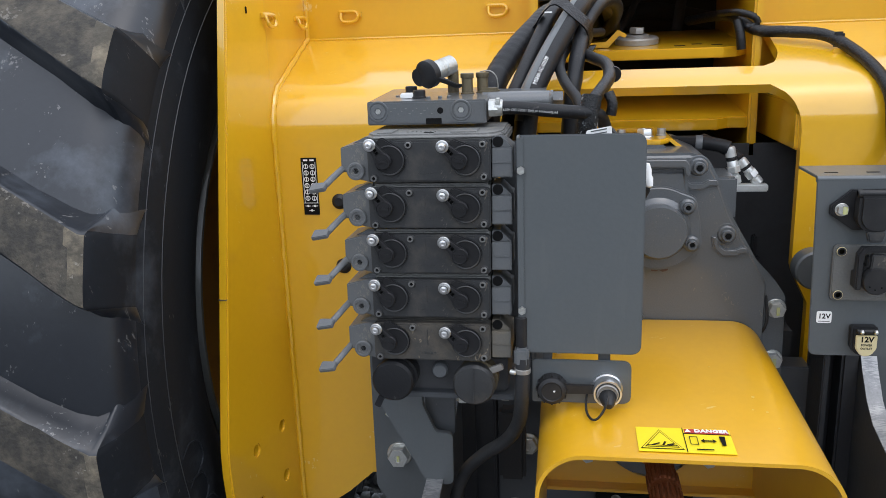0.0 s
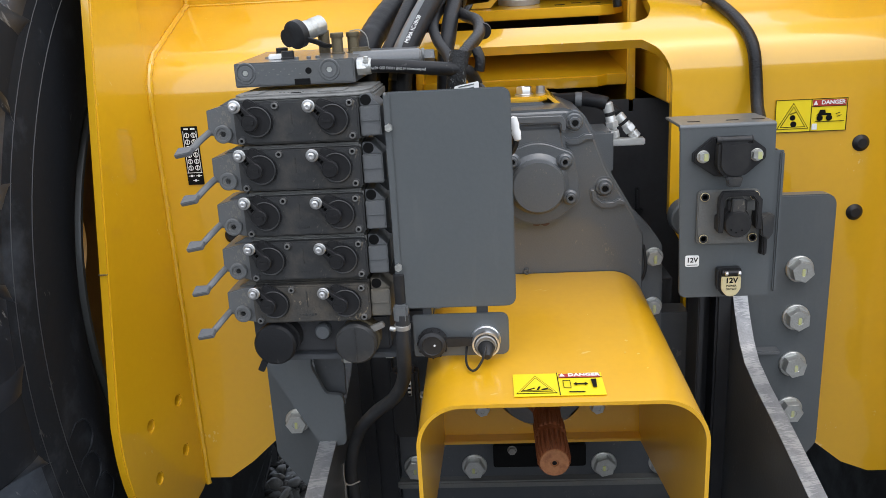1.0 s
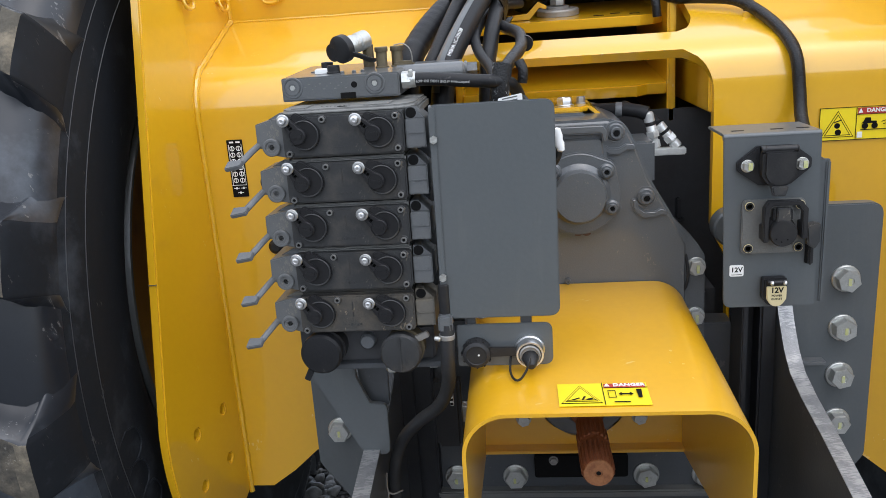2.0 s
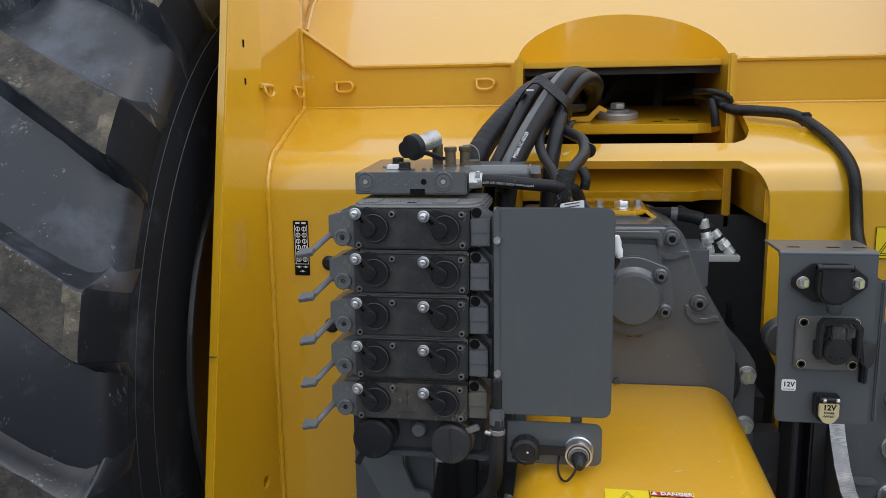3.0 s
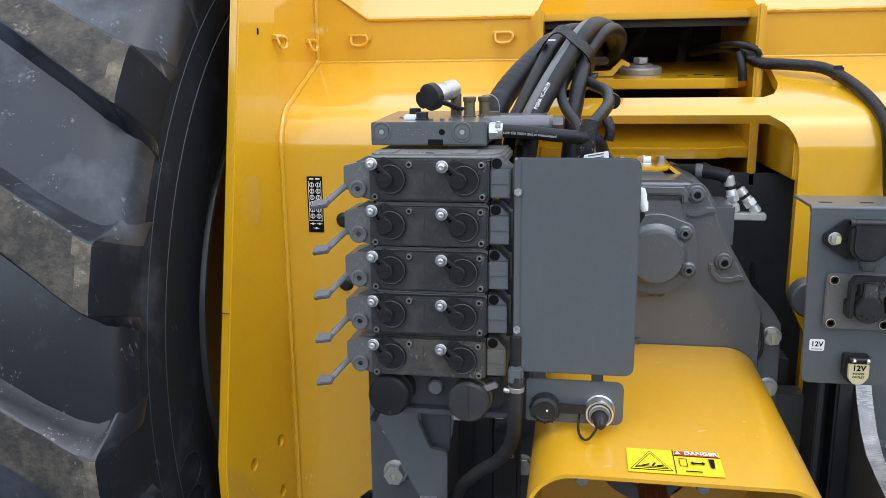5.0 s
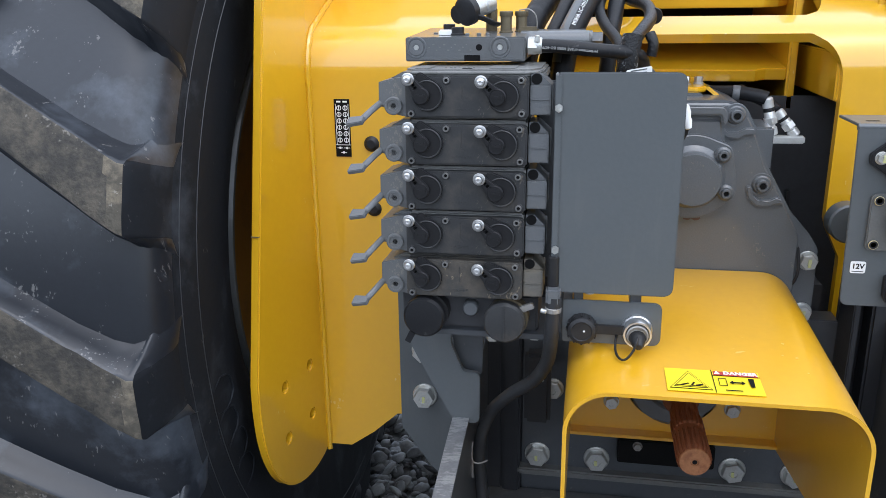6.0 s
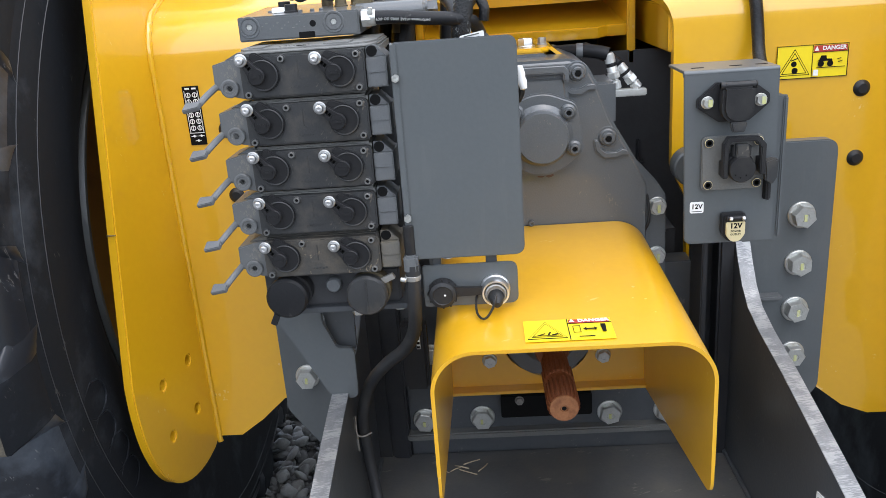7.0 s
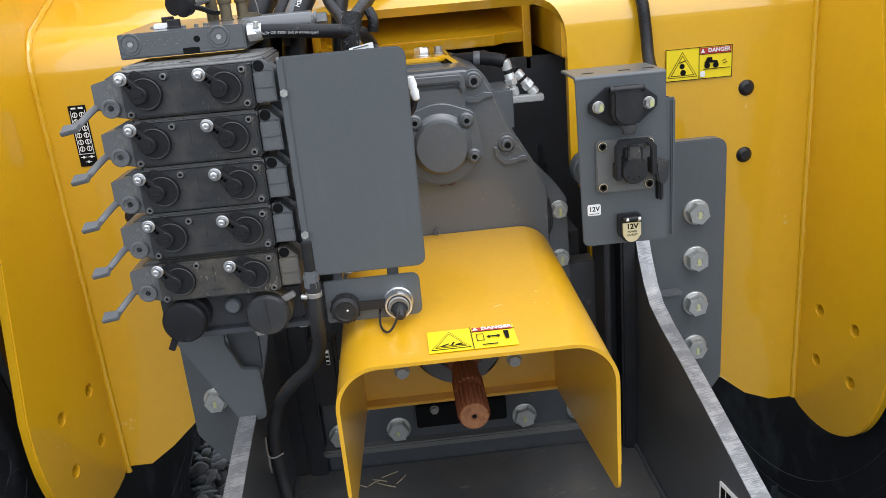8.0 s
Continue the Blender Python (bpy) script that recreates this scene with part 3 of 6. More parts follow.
# the flared side of the hood, front to back
FLARE = {s: [(s * x, y) for x, y in ((XWALL[s], YW), (0.725, 0.873), (0.746, 0.99), (0.748, 1.06), (0.748, 1.5))] for s in (-1, 1)}
edge_pts = [hood(*FLARE[-1][0]), hood(-0.566, YW), hood(-0.218, YW)]
edge_pts += [hood(-0.214 * math.cos(a), YW + cut * math.sin(a)) for a in np.linspace(0.03, math.pi - 0.03, 28)]
edge_pts += [hood(0.218, YW), hood(0.566, YW), *[hood(*p) for p in FLARE[1]], *[hood(*p) for p in FLARE[-1][:0:-1]]]
hb = bmesh.new()
hb_v = [hb.verts.new(p) for p in edge_pts]
hb_e = [hb.edges.new((hb_v[i], hb_v[(i + 1) % len(hb_v)])) for i in range(len(hb_v))]
bmesh.ops.triangle_fill(hb, edges=hb_e, use_beauty=True)
part("hood_sheet", thick(hb, 0.006, (0, 0, 1)), YELLOW, body, "sloping glossy yellow hood sheet", 5)
for s in (-1, 1):
    a, c = Vector(hood(s * 0.566, YW)), Vector((s * XWALL[s], YW, 1.574))
    u = bmesh.new()
    low = [u.verts.new(Vector(hood(*p)) - Vector((0, 0, 0.012))) for p in FLARE[s]]
    top = [u.verts.new((*p, 2.0)) for p in FLARE[s]]
    for k in range(len(low) - 1):
        u.faces.new((low[k], low[k + 1], top[k + 1], top[k]))
    part("upper_side", thick(u, 0.006, (-s, 0, 0)), YELLOW, body, "", 20)
    part("weld_bead", bead([Vector(hood(*p)) + Vector((-s * 0.008, 0, 0.003)) for p in FLARE[s][1:]]), YELLOW, body)
    part("weld_bead", bead([a + Vector((0, -0.002, 0)), (a + c) / 2 + Vector((0, -0.002, 0)), c + Vector((0, -0.002, 0))]), YELLOW, body)
    part("weld_bead", bead([(s * 0.22, YW - 0.002, ZR), (s * 0.4, YW - 0.002, ZR), (s * 0.566, YW - 0.002, ZR)], 0.0055), YELLOW, body)
part("front_panel", box(-0.748, 0.748, 1.500, 1.512, 1.30, 1.942, 0.002), YELLOW, body)
# the standing back of the round cut, and the lip below it
ar = bmesh.new()
arc = [(-0.214 * math.cos(a), YW + cut * math.sin(a)) for a in np.linspace(0.0, math.pi, 30)]
lo = [ar.verts.new((x, y, ZR)) for x, y in arc]
hi = [ar.verts.new((x, y, ZR + (y - YW) * HOOD + 0.003)) for x, y in arc]
for i in range(len(arc) - 1):
    ar.faces.new((lo[i], lo[i + 1], hi[i + 1], hi[i]))
part("arch_wall", thick(ar, 0.006, (0, -1, 0)), YELLOW, body, "curved yellow wall of the round cut in the hood")
part("arch_lip", plate([Vector((-0.225, YW - 0.006)), Vector((0.225, YW - 0.006)), *[Vector((x, y + 0.004)) for x, y in reversed(arc)]], "z", ZR - 0.012, ZR + 0.001, 0.0015), YELLOW, body)

part("arch_baffle", box(-0.205, 0.205, 0.734, 0.742, 1.466, ZR - 0.0125), INSIDE, body, "black baffle behind the lip")

# inside the openings: ledges, posts and the dark hollow
def tilted(bm, z, y=0.665):
    """Lifts the back of a ledge, which rises at six degrees from its front edge."""
    bm.transform(Matrix.Translation((0, y, z)) @ Matrix.Rotation(radians(6), 4, "X") @ Matrix.Translation((0, -y, -z)))
    return bm


part("upper_ledge", tilted(plate(rounded([(-0.2, 0.665), (0.15, 0.665), (0.178, 0.675), (0.2, 0.70), (0.2, 1.0), (-0.2, 1.0)], 0.008), "z", 1.345, 1.365, 0.002), 1.365), YELLOW, body, "thick yellow hitch plate")
part("lower_ledge", tilted(plate(rounded([(-0.2, 0.63), (0.14, 0.63), (0.16, 0.645), (0.2, 0.645), (0.2, 1.0), (-0.2, 1.0)], 0.006), "z", 1.212, 1.234, 0.002), 1.234, 0.63), YELLOW, body, "thick yellow hitch plate")
for s in (-1, 1):
    part("inner_post", box(min(s * 0.198, s * 0.214), max(s * 0.198, s * 0.214), 0.64, 1.05, 1.158, 1.5, 0.004), YELLOW, body)
    part("inner_cheek", box(min(s * 0.236, s * 0.25), max(s * 0.236, s * 0.25), 0.46, 1.0, 1.195, 1.275, 0.003), YELLOW, body)
for x in (0.065, 0.1, 0.135):
    part("ledge_slot", tilted(box(x, x + 0.02, 0.70 + (0.02 if x == 0.1 else 0), 0.712 + (0.02 if x == 0.1 else 0), 1.362, 1.3655), 1.365), BLACK, body)
part("ledge_tab", plate(rounded([(-0.13, 1.370), (-0.062, 1.370), (-0.042, 1.392), (-0.030, 1.388), (-0.026, 1.394), (-0.044, 1.404), (-0.066, 1.382), (-0.13, 1.378)], 0.003), "y", 0.70, 0.712, 0.001), YELLOW, body)
part("engine_bay", join(box(-0.5, 0.5, 1.25, 1.27, 0.6, 1.66), box(-0.5, -0.26, 0.85, 0.87, 0.8, 1.39), box(0.26, 0.5, 0.85, 0.87, 0.8, 1.39), box(-0.66, 0.66, 1.0, 1.25, 0.8, 0.82)), INSIDE, body, "dark wall inside the body")
part("engine_pipe", join(tube([(-0.25, 1.1, 1.46), (-0.05, 1.05, 1.42), (0.05, 1.1, 1.45), (0.25, 1.08, 1.41)], 0.02), tube([(-0.05, 1.0, 1.36), (0.02, 1.02, 1.48), (0.05, 1.08, 1.6)], 0.008), tube([(0.1, 1.0, 1.36), (0.12, 1.02, 1.5)], 0.012)), INSIDE, body)
# pin with its washer on the ledge
pin = thing("hitch_pin_washer", (0, 0.76, 1.376), "dull steel washer and bolt on the yellow hitch plate", "washer")
part("washer", join(lathe([(0.043, 0), (0.043, 0.010), (0.040, 0.013), (0.020, 0.013)], (-0.003, 0.76, 1.3762), (0, -0.122, 1), 36), lathe([(0.024, 0), (0.024, 0.004), (0.022, 0.005), (0.01, 0.005)], (-0.003, 0.7584, 1.3890), (0, -0.122, 1), 32)), STEEL, pin)
part("bolt", hexhead(0.0125, 0.011, (-0.003, 0.758, 1.3935), (0, -0.122, 1), 0.3, 0), STEEL, pin)


# ---- gearbox and lower rear wall ----
gear = thing("transmission_housing", (0, 0.4, 0.46), "dark grey painted cast transmission housing behind the shield", "gearbox")
cast = plate(rounded([(-0.20, 1.208), (0.052, 1.209), (0.080, 1.198), (0.097, 1.166), (0.118, 1.109), (0.152, 1.050), (0.182, 0.995), (0.182, 0.80), (-0.20, 0.80)], [0.02, 0.02, 0.02, 0.03, 0.05, 0.05, 0.02, 0.01, 0.01], 5), "y", 0.338, 0.62, 0.008, seg=3)
part("casting", cast, CAST, gear)
flange = plate(rounded([(0.10, 1.10), (0.165, 1.03), (0.196, 0.995), (0.212, 0.97), (0.214, 0.80), (0.10, 0.80)], [0, 0.03, 0.03, 0.02, 0.005, 0], 5), "y", 0.352, 0.40, 0.004)
part("flange", flange, CAST, gear)
part("casting_step", plate(rounded([(-0.2, 1.186), (0.043, 1.186), (0.050, 1.135), (0.066, 1.115), (0.066, 1.07), (0.03, 1.03), (-0.2, 1.01)], [0, 0.012, 0.015, 0.012, 0.015, 0.03, 0], 5), "y", 0.318, 0.36, 0.007, seg=3), CAST, gear)
# a rounded rim, lugs with cap screws, and the cover
part("bearing_cover", lathe([(0.052, 0.0), (0.052, 0.010), (0.046, 0.016), (0.0425, 0.018), (0.0425, 0.034), (0.040, 0.039), (0.0, 0.040)], (0.001, 0.322, 1.093), (0, -1, 0), 48), CAST, gear, "round cast cover")
for a in (40, -24, 135, 200):
    x, z = 0.001 + 0.0565 * math.cos(radians(a)), 1.093 + 0.0565 * math.sin(radians(a))
    part("lug", cyl(0.0125, (x, 0.33, z), (x, 0.302, z), 0.003), CAST, gear)
    part("cap_screw", socket_screw(0.0075, 0.008, (x, 0.303, z), (0, -1, 0)), CAST, gear)
    part("screw_socket", lathe([(0.004, 0), (0.0036, 0.0003), (0, 0.0003)], (x, 0.2985, z), (0, -1, 0), 6), BLACK, gear)
for x, y, z in ((0.063, 0.345, 1.187), (0.111, 0.345, 1.078)):
    part("screw_boss", lathe([(0.0185, 0), (0.0182, 0.0008), (0.0168, 0.0012), (0.0150, 0.0008), (0.0142, 0.0030), (0.0125, 0.0045), (0, 0.0045)], (x, 0.3385, z), (0, -1, 0), 36), CAST, gear, "round boss in a shallow recess")
    part("cap_screw", socket_screw(0.0095, 0.010, (x, 0.3335, z), (0, -1, 0)), CAST, gear)
    part("screw_socket", lathe([(0.005, 0), (0.0045, 0.0003), (0, 0.0003)], (x, 0.3234, z), (0, -1, 0), 6), BLACK, gear)
part("top_step", plate(rounded([(-0.10, 1.204), (0.042, 1.203), (0.048, 1.194), (0.048, 1.178), (0.044, 1.174), (0.039, 1.178), (0.038, 1.189), (-0.10, 1.190)], [0, 0.006, 0.008, 0.006, 0.005, 0.004, 0.004, 0], 4), "y", 0.312, 0.330, 0.0035, seg=3), CAST, gear)
for pts in ([(0.043, 1.170), (0.053, 1.162), (0.068, 1.162), (0.079, 1.168), (0.093, 1.168), (0.096, 1.157), (0.081, 1.157), (0.069, 1.150), (0.052, 1.151), (0.041, 1.159)],
            [(0.096, 1.076), (0.100, 1.061), (0.109, 1.054), (0.125, 1.054), (0.135, 1.059), (0.144, 1.056), (0.147, 1.046), (0.136, 1.048), (0.125, 1.043), (0.105, 1.043), (0.091, 1.056), (0.087, 1.076)]):
    part("pocket_ledge", plate(rounded(pts, 0.005, 4), "y", 0.3315, 0.345, 0.0035, seg=3), CAST, gear)
col = []
for a in np.linspace(0, 2 * math.pi, 72, endpoint=False):
    q = 0.0680 + sum(0.0070 * math.exp(-(((a - radians(c) + math.pi) % (2 * math.pi) - math.pi) / 0.22) ** 2) for c in (40, -24, 135, 200))
    col.append(Vector((0.001 + q * math.cos(a), 1.093 + q * math.sin(a))))
part("cover_collar", plate(col, "y", 0.3105, 0.326, 0.0035, seg=3), CAST, gear, "raised collar round the cover")
rs2 = random.Random(3)
for x, z, q in ((0.012, 1.026, 0.0045), (-0.002, 1.024, 0.003)):
    part("rust_stain", plate([Vector((x + q * rs2.uniform(0.7, 1.4) * math.cos(a) * 1.8, z + q * rs2.uniform(0.6, 1.2) * math.sin(a))) for a in np.linspace(0, 5.7, 11)], "y", 0.3171, 0.3182), STAIN, gear)
part("port_block", box(0.09, 0.136, 0.40, 0.50, 1.088, 1.160, 0.004), CAST, gear)
part("top_bracket", join(plate(rounded([(-0.08, 0.405), (0.012, 0.405), (0.030, 0.43), (0.030, 0.60), (-0.08, 0.60)], 0.006), "z", 1.214, 1.223, 0.0025), plate(rounded([(0.022, 1.222), (0.032, 1.222), (0.064, 1.197), (0.056, 1.195)], 0.003), "y", 0.425, 0.58, 0.0015)), YELLOW, gear, "small yellow bracket on the housing")
part("bracket_foot", box(-0.1, 0.020, 0.40, 0.5, 1.18, 1.214, 0.003), CAST, gear)
part("bolt", hexhead(0.011, 0.012, (-0.012, 0.435, 1.223), (0, 0, 1), 0.3), CHROME, gear)
part("bolt", hexhead(0.006, 0.010, (-0.05, 0.45, 1.223), (0, 0, 1)), STEEL, gear)
part("bolt", hexhead(0.006, 0.010, (0.018, 0.46, 1.223), (0, 0, 1)), STEEL, gear)
for x, z in ((0.197, 0.951), (0.197, 0.862)):
    h = part("flange_bolt", hexhead(0.0112, 0.012, (x, 0.352, z), (0, -1, 0), 0.2), ZINC, gear, "zinc bolt with a yellow mark")
    part("paint_mark", box(x - 0.002, x + 0.003, 0.3355, 0.3365, z - 0.008, z + 0.006), MARK, h)
part("drain_wire", tube([(0.178, 0.35, 0.985), (0.182, 0.34, 0.94), (0.176, 0.34, 0.915), (0.165, 0.35, 0.905)], 0.0025, 8), PLASTIC, gear)
part("small_screw", socket_screw(0.005, 0.006, (-0.019, 0.336, 0.938), (0, -1, 0)), CAST, gear)

wall_low = plate(rounded([(-0.265, 0.46), (0.265, 0.46), (0.265, 0.84), (-0.265, 0.84)], 0.003), "y", 0.372, 0.42, 0.002)
part("rear_wall", wall_low, DARK, gear, "dark painted rear wall with a row of bolts")
part("foot_rail", box(-0.27, 0.262, 0.352, 0.38, 0.506, 0.520, 0.003), FLANGE, gear, "dusty grey ledge at the foot of the wall")
# the ring's black carries the shadow of the recess below the guard
part("hub_ring", lathe([(0.148, 0), (0.148, 0.006), (0.142, 0.010), (0.08, 0.010)], (0.0, 0.373, 0.715), (0, -1, 0), 48), PLASTIC, gear, "ring round the hub, blackened for the recess's shade")
part("hub", lathe([(0.080, 0), (0.080, 0.032), (0.076, 0.036), (0.05, 0.036), (0.044, 0.030), (0.03, 0.03)], (0.004, 0.366, 0.722), (0, -1, 0), 40), BLOCK, gear, "round cast hub of the output shaft")
part("hub_bracket", plate(rounded([(-0.088, 0.553), (0.082, 0.553), (0.082, 0.600), (-0.088, 0.600)], 0.006), "y", 0.345, 0.371, 0.002), BLACK, gear, "black bracket below the shaft")
part("bracket_screw", hexhead(0.006, 0.006, (-0.053, 0.345, 0.590), (0, -1, 0)), STEEL, gear)
for x in (-0.234, -0.124, 0.118, 0.224):
    h = part("wall_bolt", hexhead(0.0165, 0.014, (x, 0.371, 0.543), (0, -1, 0), 0.15 + x), ZINC, gear, "large zinc bolt with a yellow mark")
    part("paint_mark", box(x - 0.004, x + 0.001, 0.3525, 0.3535, 0.537, 0.547), MARK, h)
part("underside", join(box(-0.25, 0.25, 0.42, 3.2, 0.42, 0.9, 0.02), box(-0.3, 0.3, 1.2, 3.2, 0.9, 1.4, 0.02)), INSIDE, gear)
axle = lathe([(0.17, 0), (0.16, 0.25), (0.13, 0.35), (0.12, 0.62)], (-0.2, 0.86, 0.87), (-1, 0, 0), 32)
part("axle_tube", axle, INSIDE, gear)
part("axle_tube", lathe([(0.17, 0), (0.16, 0.25), (0.13, 0.35), (0.12, 0.62)], (0.2, 0.86, 0.87), (1, 0, 0), 32), INSIDE, gear)

part("inner_panel", plate(rounded([(0.06, 0.60), (0.40, 0.60), (0.40, 1.185), (0.06, 1.185)], 0.006), "y", 0.640, 0.648, 0.001), INSIDE, gear, "dark painted panel beside the housing")
part("panel_latch", join(box(0.203, 0.232, 0.625, 0.640, 0.958, 0.966, 0.002), box(0.216, 0.224, 0.622, 0.640, 0.966, 1.008, 0.002)), SHADE, gear, "small black latch")

# ---- elbow fittings beside the gearbox ----
elbow = thing("hydraulic_elbow", (0.17, 0.5, 1.12), "bright steel hydraulic elbow with two hose ends", "fitting")
part("bar", box(0.147, 0.206, 0.488, 0.508, 1.119, 1.132, 0.002), FITTING, elbow)
for a, b in (((0.154, 0.5, 1.132), (0.139, 0.5, 1.197)), ((0.193, 0.5, 1.131), (0.159, 0.505, 1.174))):
    a, b = Vector(a), Vector(b)
    d = (b - a).normalized()
    n = (b - a).length
    part("ferrule", lathe([(0.0076, 0), (0.0096, 0.002), (0.0096, 0.013), (0.0072, 0.015), (0.0072, 0.019), (0.0092, 0.020), (0.0092, n * 0.62), (0.0084, n * 0.64), (0.0084, n * 0.72), (0.0096, n * 0.74), (0.0096, n * 0.96), (0.0072, n)], a, d, 20), FITTING, elbow, "plated hose end")
    part("hex_nut", lathe([(0.0105, 0), (0.0118, 0.001), (0.0118, 0.011), (0.0105, 0.012)], a + d * n * 0.30, d, 6), FITTING, elbow)
    part("black_band", lathe([(0.0088, 0), (0.0092, 0.001), (0.0092, n * 0.12), (0.0088, n * 0.13)], a + d * n * 0.63, d, 20), PLASTIC, elbow)
part("hose_end", join(tube([(0.139, 0.5, 1.195), (0.125, 0.505, 1.199), (0.09, 0.52, 1.203), (0.04, 0.55, 1.2)], 0.012), tube([(0.160, 0.505, 1.173), (0.145, 0.53, 1.185), (0.11, 0.6, 1.2)], 0.010)), RUBBER, elbow)
part("clamp", lathe([(0.0130, 0), (0.0136, 0.001), (0.0136, 0.011), (0.0130, 0.012)], (0.084, 0.519, 1.203), (1, -0.1, -0.05), 20), BLOCK, elbow)


# ---- hitch frame ----
hitch = thing("drawbar_hitch", (0, 0.2, 0.42), "dark grey steel hitch frame with worn bare edges", "hitch")
ARMS = {
    1: [(0.340, 0.895), (0.318, 0.858), (0.288, 0.820), (0.255, 0.795), (0.20, 0.779), (0.10, 0.760), (0.0, 0.737), (-0.1, 0.713), (-0.22, 0.683), (-0.34, 0.65)],
    -1: [(0.340, 0.80), (0.29, 0.775), (0.22, 0.755), (0.15, 0.740), (0.08, 0.730), (0.0, 0.715), (-0.1, 0.695), (-0.22, 0.668), (-0.34, 0.64)],
}
for s in (-1, 1):
    ARM = ARMS[s]
    w0, w1 = (0.327, 0.351) if s > 0 else (-0.354, -0.328)
    pts = [(0.372, 0.46), (0.372, 0.93), (0.352, 0.93), *ARM, (-0.34, 0.42), (0.372, 0.42)]
    arm = part("side_plate", plate(pts, "x", w0, w1, 0.0015), DARK, hitch, "vertical dark side plate")
    # bare metal cap of the plate's top edge
    cap = bmesh.new()
    rows = []
    for y, z in ([(0.352, 0.93), *ARM] if s > 0 else ARM[3:]):
        rows.append([cap.verts.new((x, y - 0.0006, z + 0.0012)) for x in np.linspace(w0, w1, 5)])
    for a, b in zip(rows, rows[1:]):
        for k in range(4):
            cap.faces.new((a[k], a[k + 1], b[k + 1], b[k]))
    part("worn_edge", thick(cap, 0.0016, (0, -0.3, 1)), WORN, arm, "bright scraped top edge")
    # bolted mounting plate
    out = rounded([(s * 0.335, 1.053), (s * 0.486, 1.053), (s * 0.486, 0.60), (s * 0.43, 0.52), (s * 0.37, 0.46), (s * 0.335, 0.46)], [0.01, 0.022, 0.03, 0.05, 0.02, 0.005], 6)
    if s < 0:
        out = [Vector((p[0], min(p[1], 0.99))) for p in out]
    mp = part("mounting_plate", plate(out, "y", 0.332, 0.356, 0.002), GREY, hitch, "thick grey mounting plate")
    for z in ((0.927, 0.841, 0.755, 0.669) if s > 0 else (0.76, 0.669)):
        bolt = part("plate_bolt", hexhead(0.0158, 0.017, (s * (0.433 if s > 0 else 0.440), 0.332, z), (0, -1, 0), 0.1 + z * 3), ZINC, mp, "large zinc bolt with a yellow mark")
        bx = s * (0.433 if s > 0 else 0.440)
        part("paint_mark", box(bx - 0.002, bx + 0.003, 0.3110, 0.3118, z - 0.007, z + 0.005), MARK, bolt)
    part("gusset", plate([(s * 0.36, 0.785), (s * 0.405, 0.785), (s * 0.40, 0.76), (s * 0.375, 0.70), (s * 0.36, 0.70)], "y", 0.322, 0.332, 0.003), GREY, hitch)
    part("gusset_bar", box(min(s * 0.352, s * 0.405), max(s * 0.352, s * 0.405), 0.312, 0.333, 0.780, 0.788, 0.002), BLOCK, hitch)
# channels and walls coloured near black in place of the deep recess's shade
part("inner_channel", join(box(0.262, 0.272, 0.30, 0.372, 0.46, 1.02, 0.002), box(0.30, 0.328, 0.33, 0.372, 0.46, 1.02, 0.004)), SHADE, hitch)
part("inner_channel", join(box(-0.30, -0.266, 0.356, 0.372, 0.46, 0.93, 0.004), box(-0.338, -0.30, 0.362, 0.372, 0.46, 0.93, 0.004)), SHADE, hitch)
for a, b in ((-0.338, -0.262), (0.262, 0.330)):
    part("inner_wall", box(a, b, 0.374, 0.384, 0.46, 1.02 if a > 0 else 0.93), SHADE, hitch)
part("floor_plate", box(-0.338, 0.336, -0.42, 0.371, 0.44, 0.468, 0.004), FLOOR, hitch, "dark dusty floor plate of the hitch")
for s in (-1, 1):
    part("floor_weld", bead([(s * 0.325, 0.35, 0.470), (s * 0.325, 0.1, 0.470), (s * 0.325, -0.3, 0.470)], 0.005), DARK, hitch)
part("round_boss", lathe([(0.033, 0), (0.033, 0.03), (0.030, 0.034), (0, 0.034)], (0.266, 0.42, 1.004), (0, -1, 0), 32), GREY, hitch, "round grey boss behind the socket bracket")
tag = part("safety_tag", plate([Vector((-0.057, 0.662)), Vector((-0.125, 0.676)), Vector((-0.125, 0.628)), Vector((-0.057, 0.614))], "x", 0.3250, 0.3268), WHITE, hitch, "white printed tag")
for k in range(3):
    part("print_bar", plate([Vector((-0.063 - 0.018 * k, 0.657 + 0.0037 * k)), Vector((-0.077 - 0.018 * k, 0.660 + 0.0037 * k)), Vector((-0.077 - 0.018 * k, 0.640 + 0.0037 * k)), Vector((-0.063 - 0.018 * k, 0.637 + 0.0037 * k))], "x", 0.3242, 0.3249), BLACK, tag)

straw = thing("dry_straw_bits", (-0.15, 0.31, 0.468), "few dry straw stalks on the floor plate", "straw")
rs = random.Random(7)
for i in range(6):
    x, y = -0.215 + rs.uniform(0, 0.08), 0.31 + rs.uniform(-0.012, 0.015)
    a = rs.uniform(-0.9, 0.9)
    L = rs.uniform(0.02, 0.055)
    part("stalk", tube([(x, y, 0.470), (x + L * 0.5 * math.cos(a), y + L * 0.5 * math.sin(a), 0.474), (x + L * math.cos(a + 0.3), y + L * math.sin(a + 0.3), 0.470)], 0.0011, 5), STRAW, straw)


# ---- shield and output shaft ----
shield = thing("shaft_guard", (0, 0.1, 0.68), "glossy yellow sheet steel guard arched over the output shaft", "guard")
SW, SR, GSLOPE = 0.1785, 0.058, 0.052


def foot_z(y):
    """The lower edge of the guard falls towards the machine."""
    return 0.702 - (y + 0.092) * 0.175


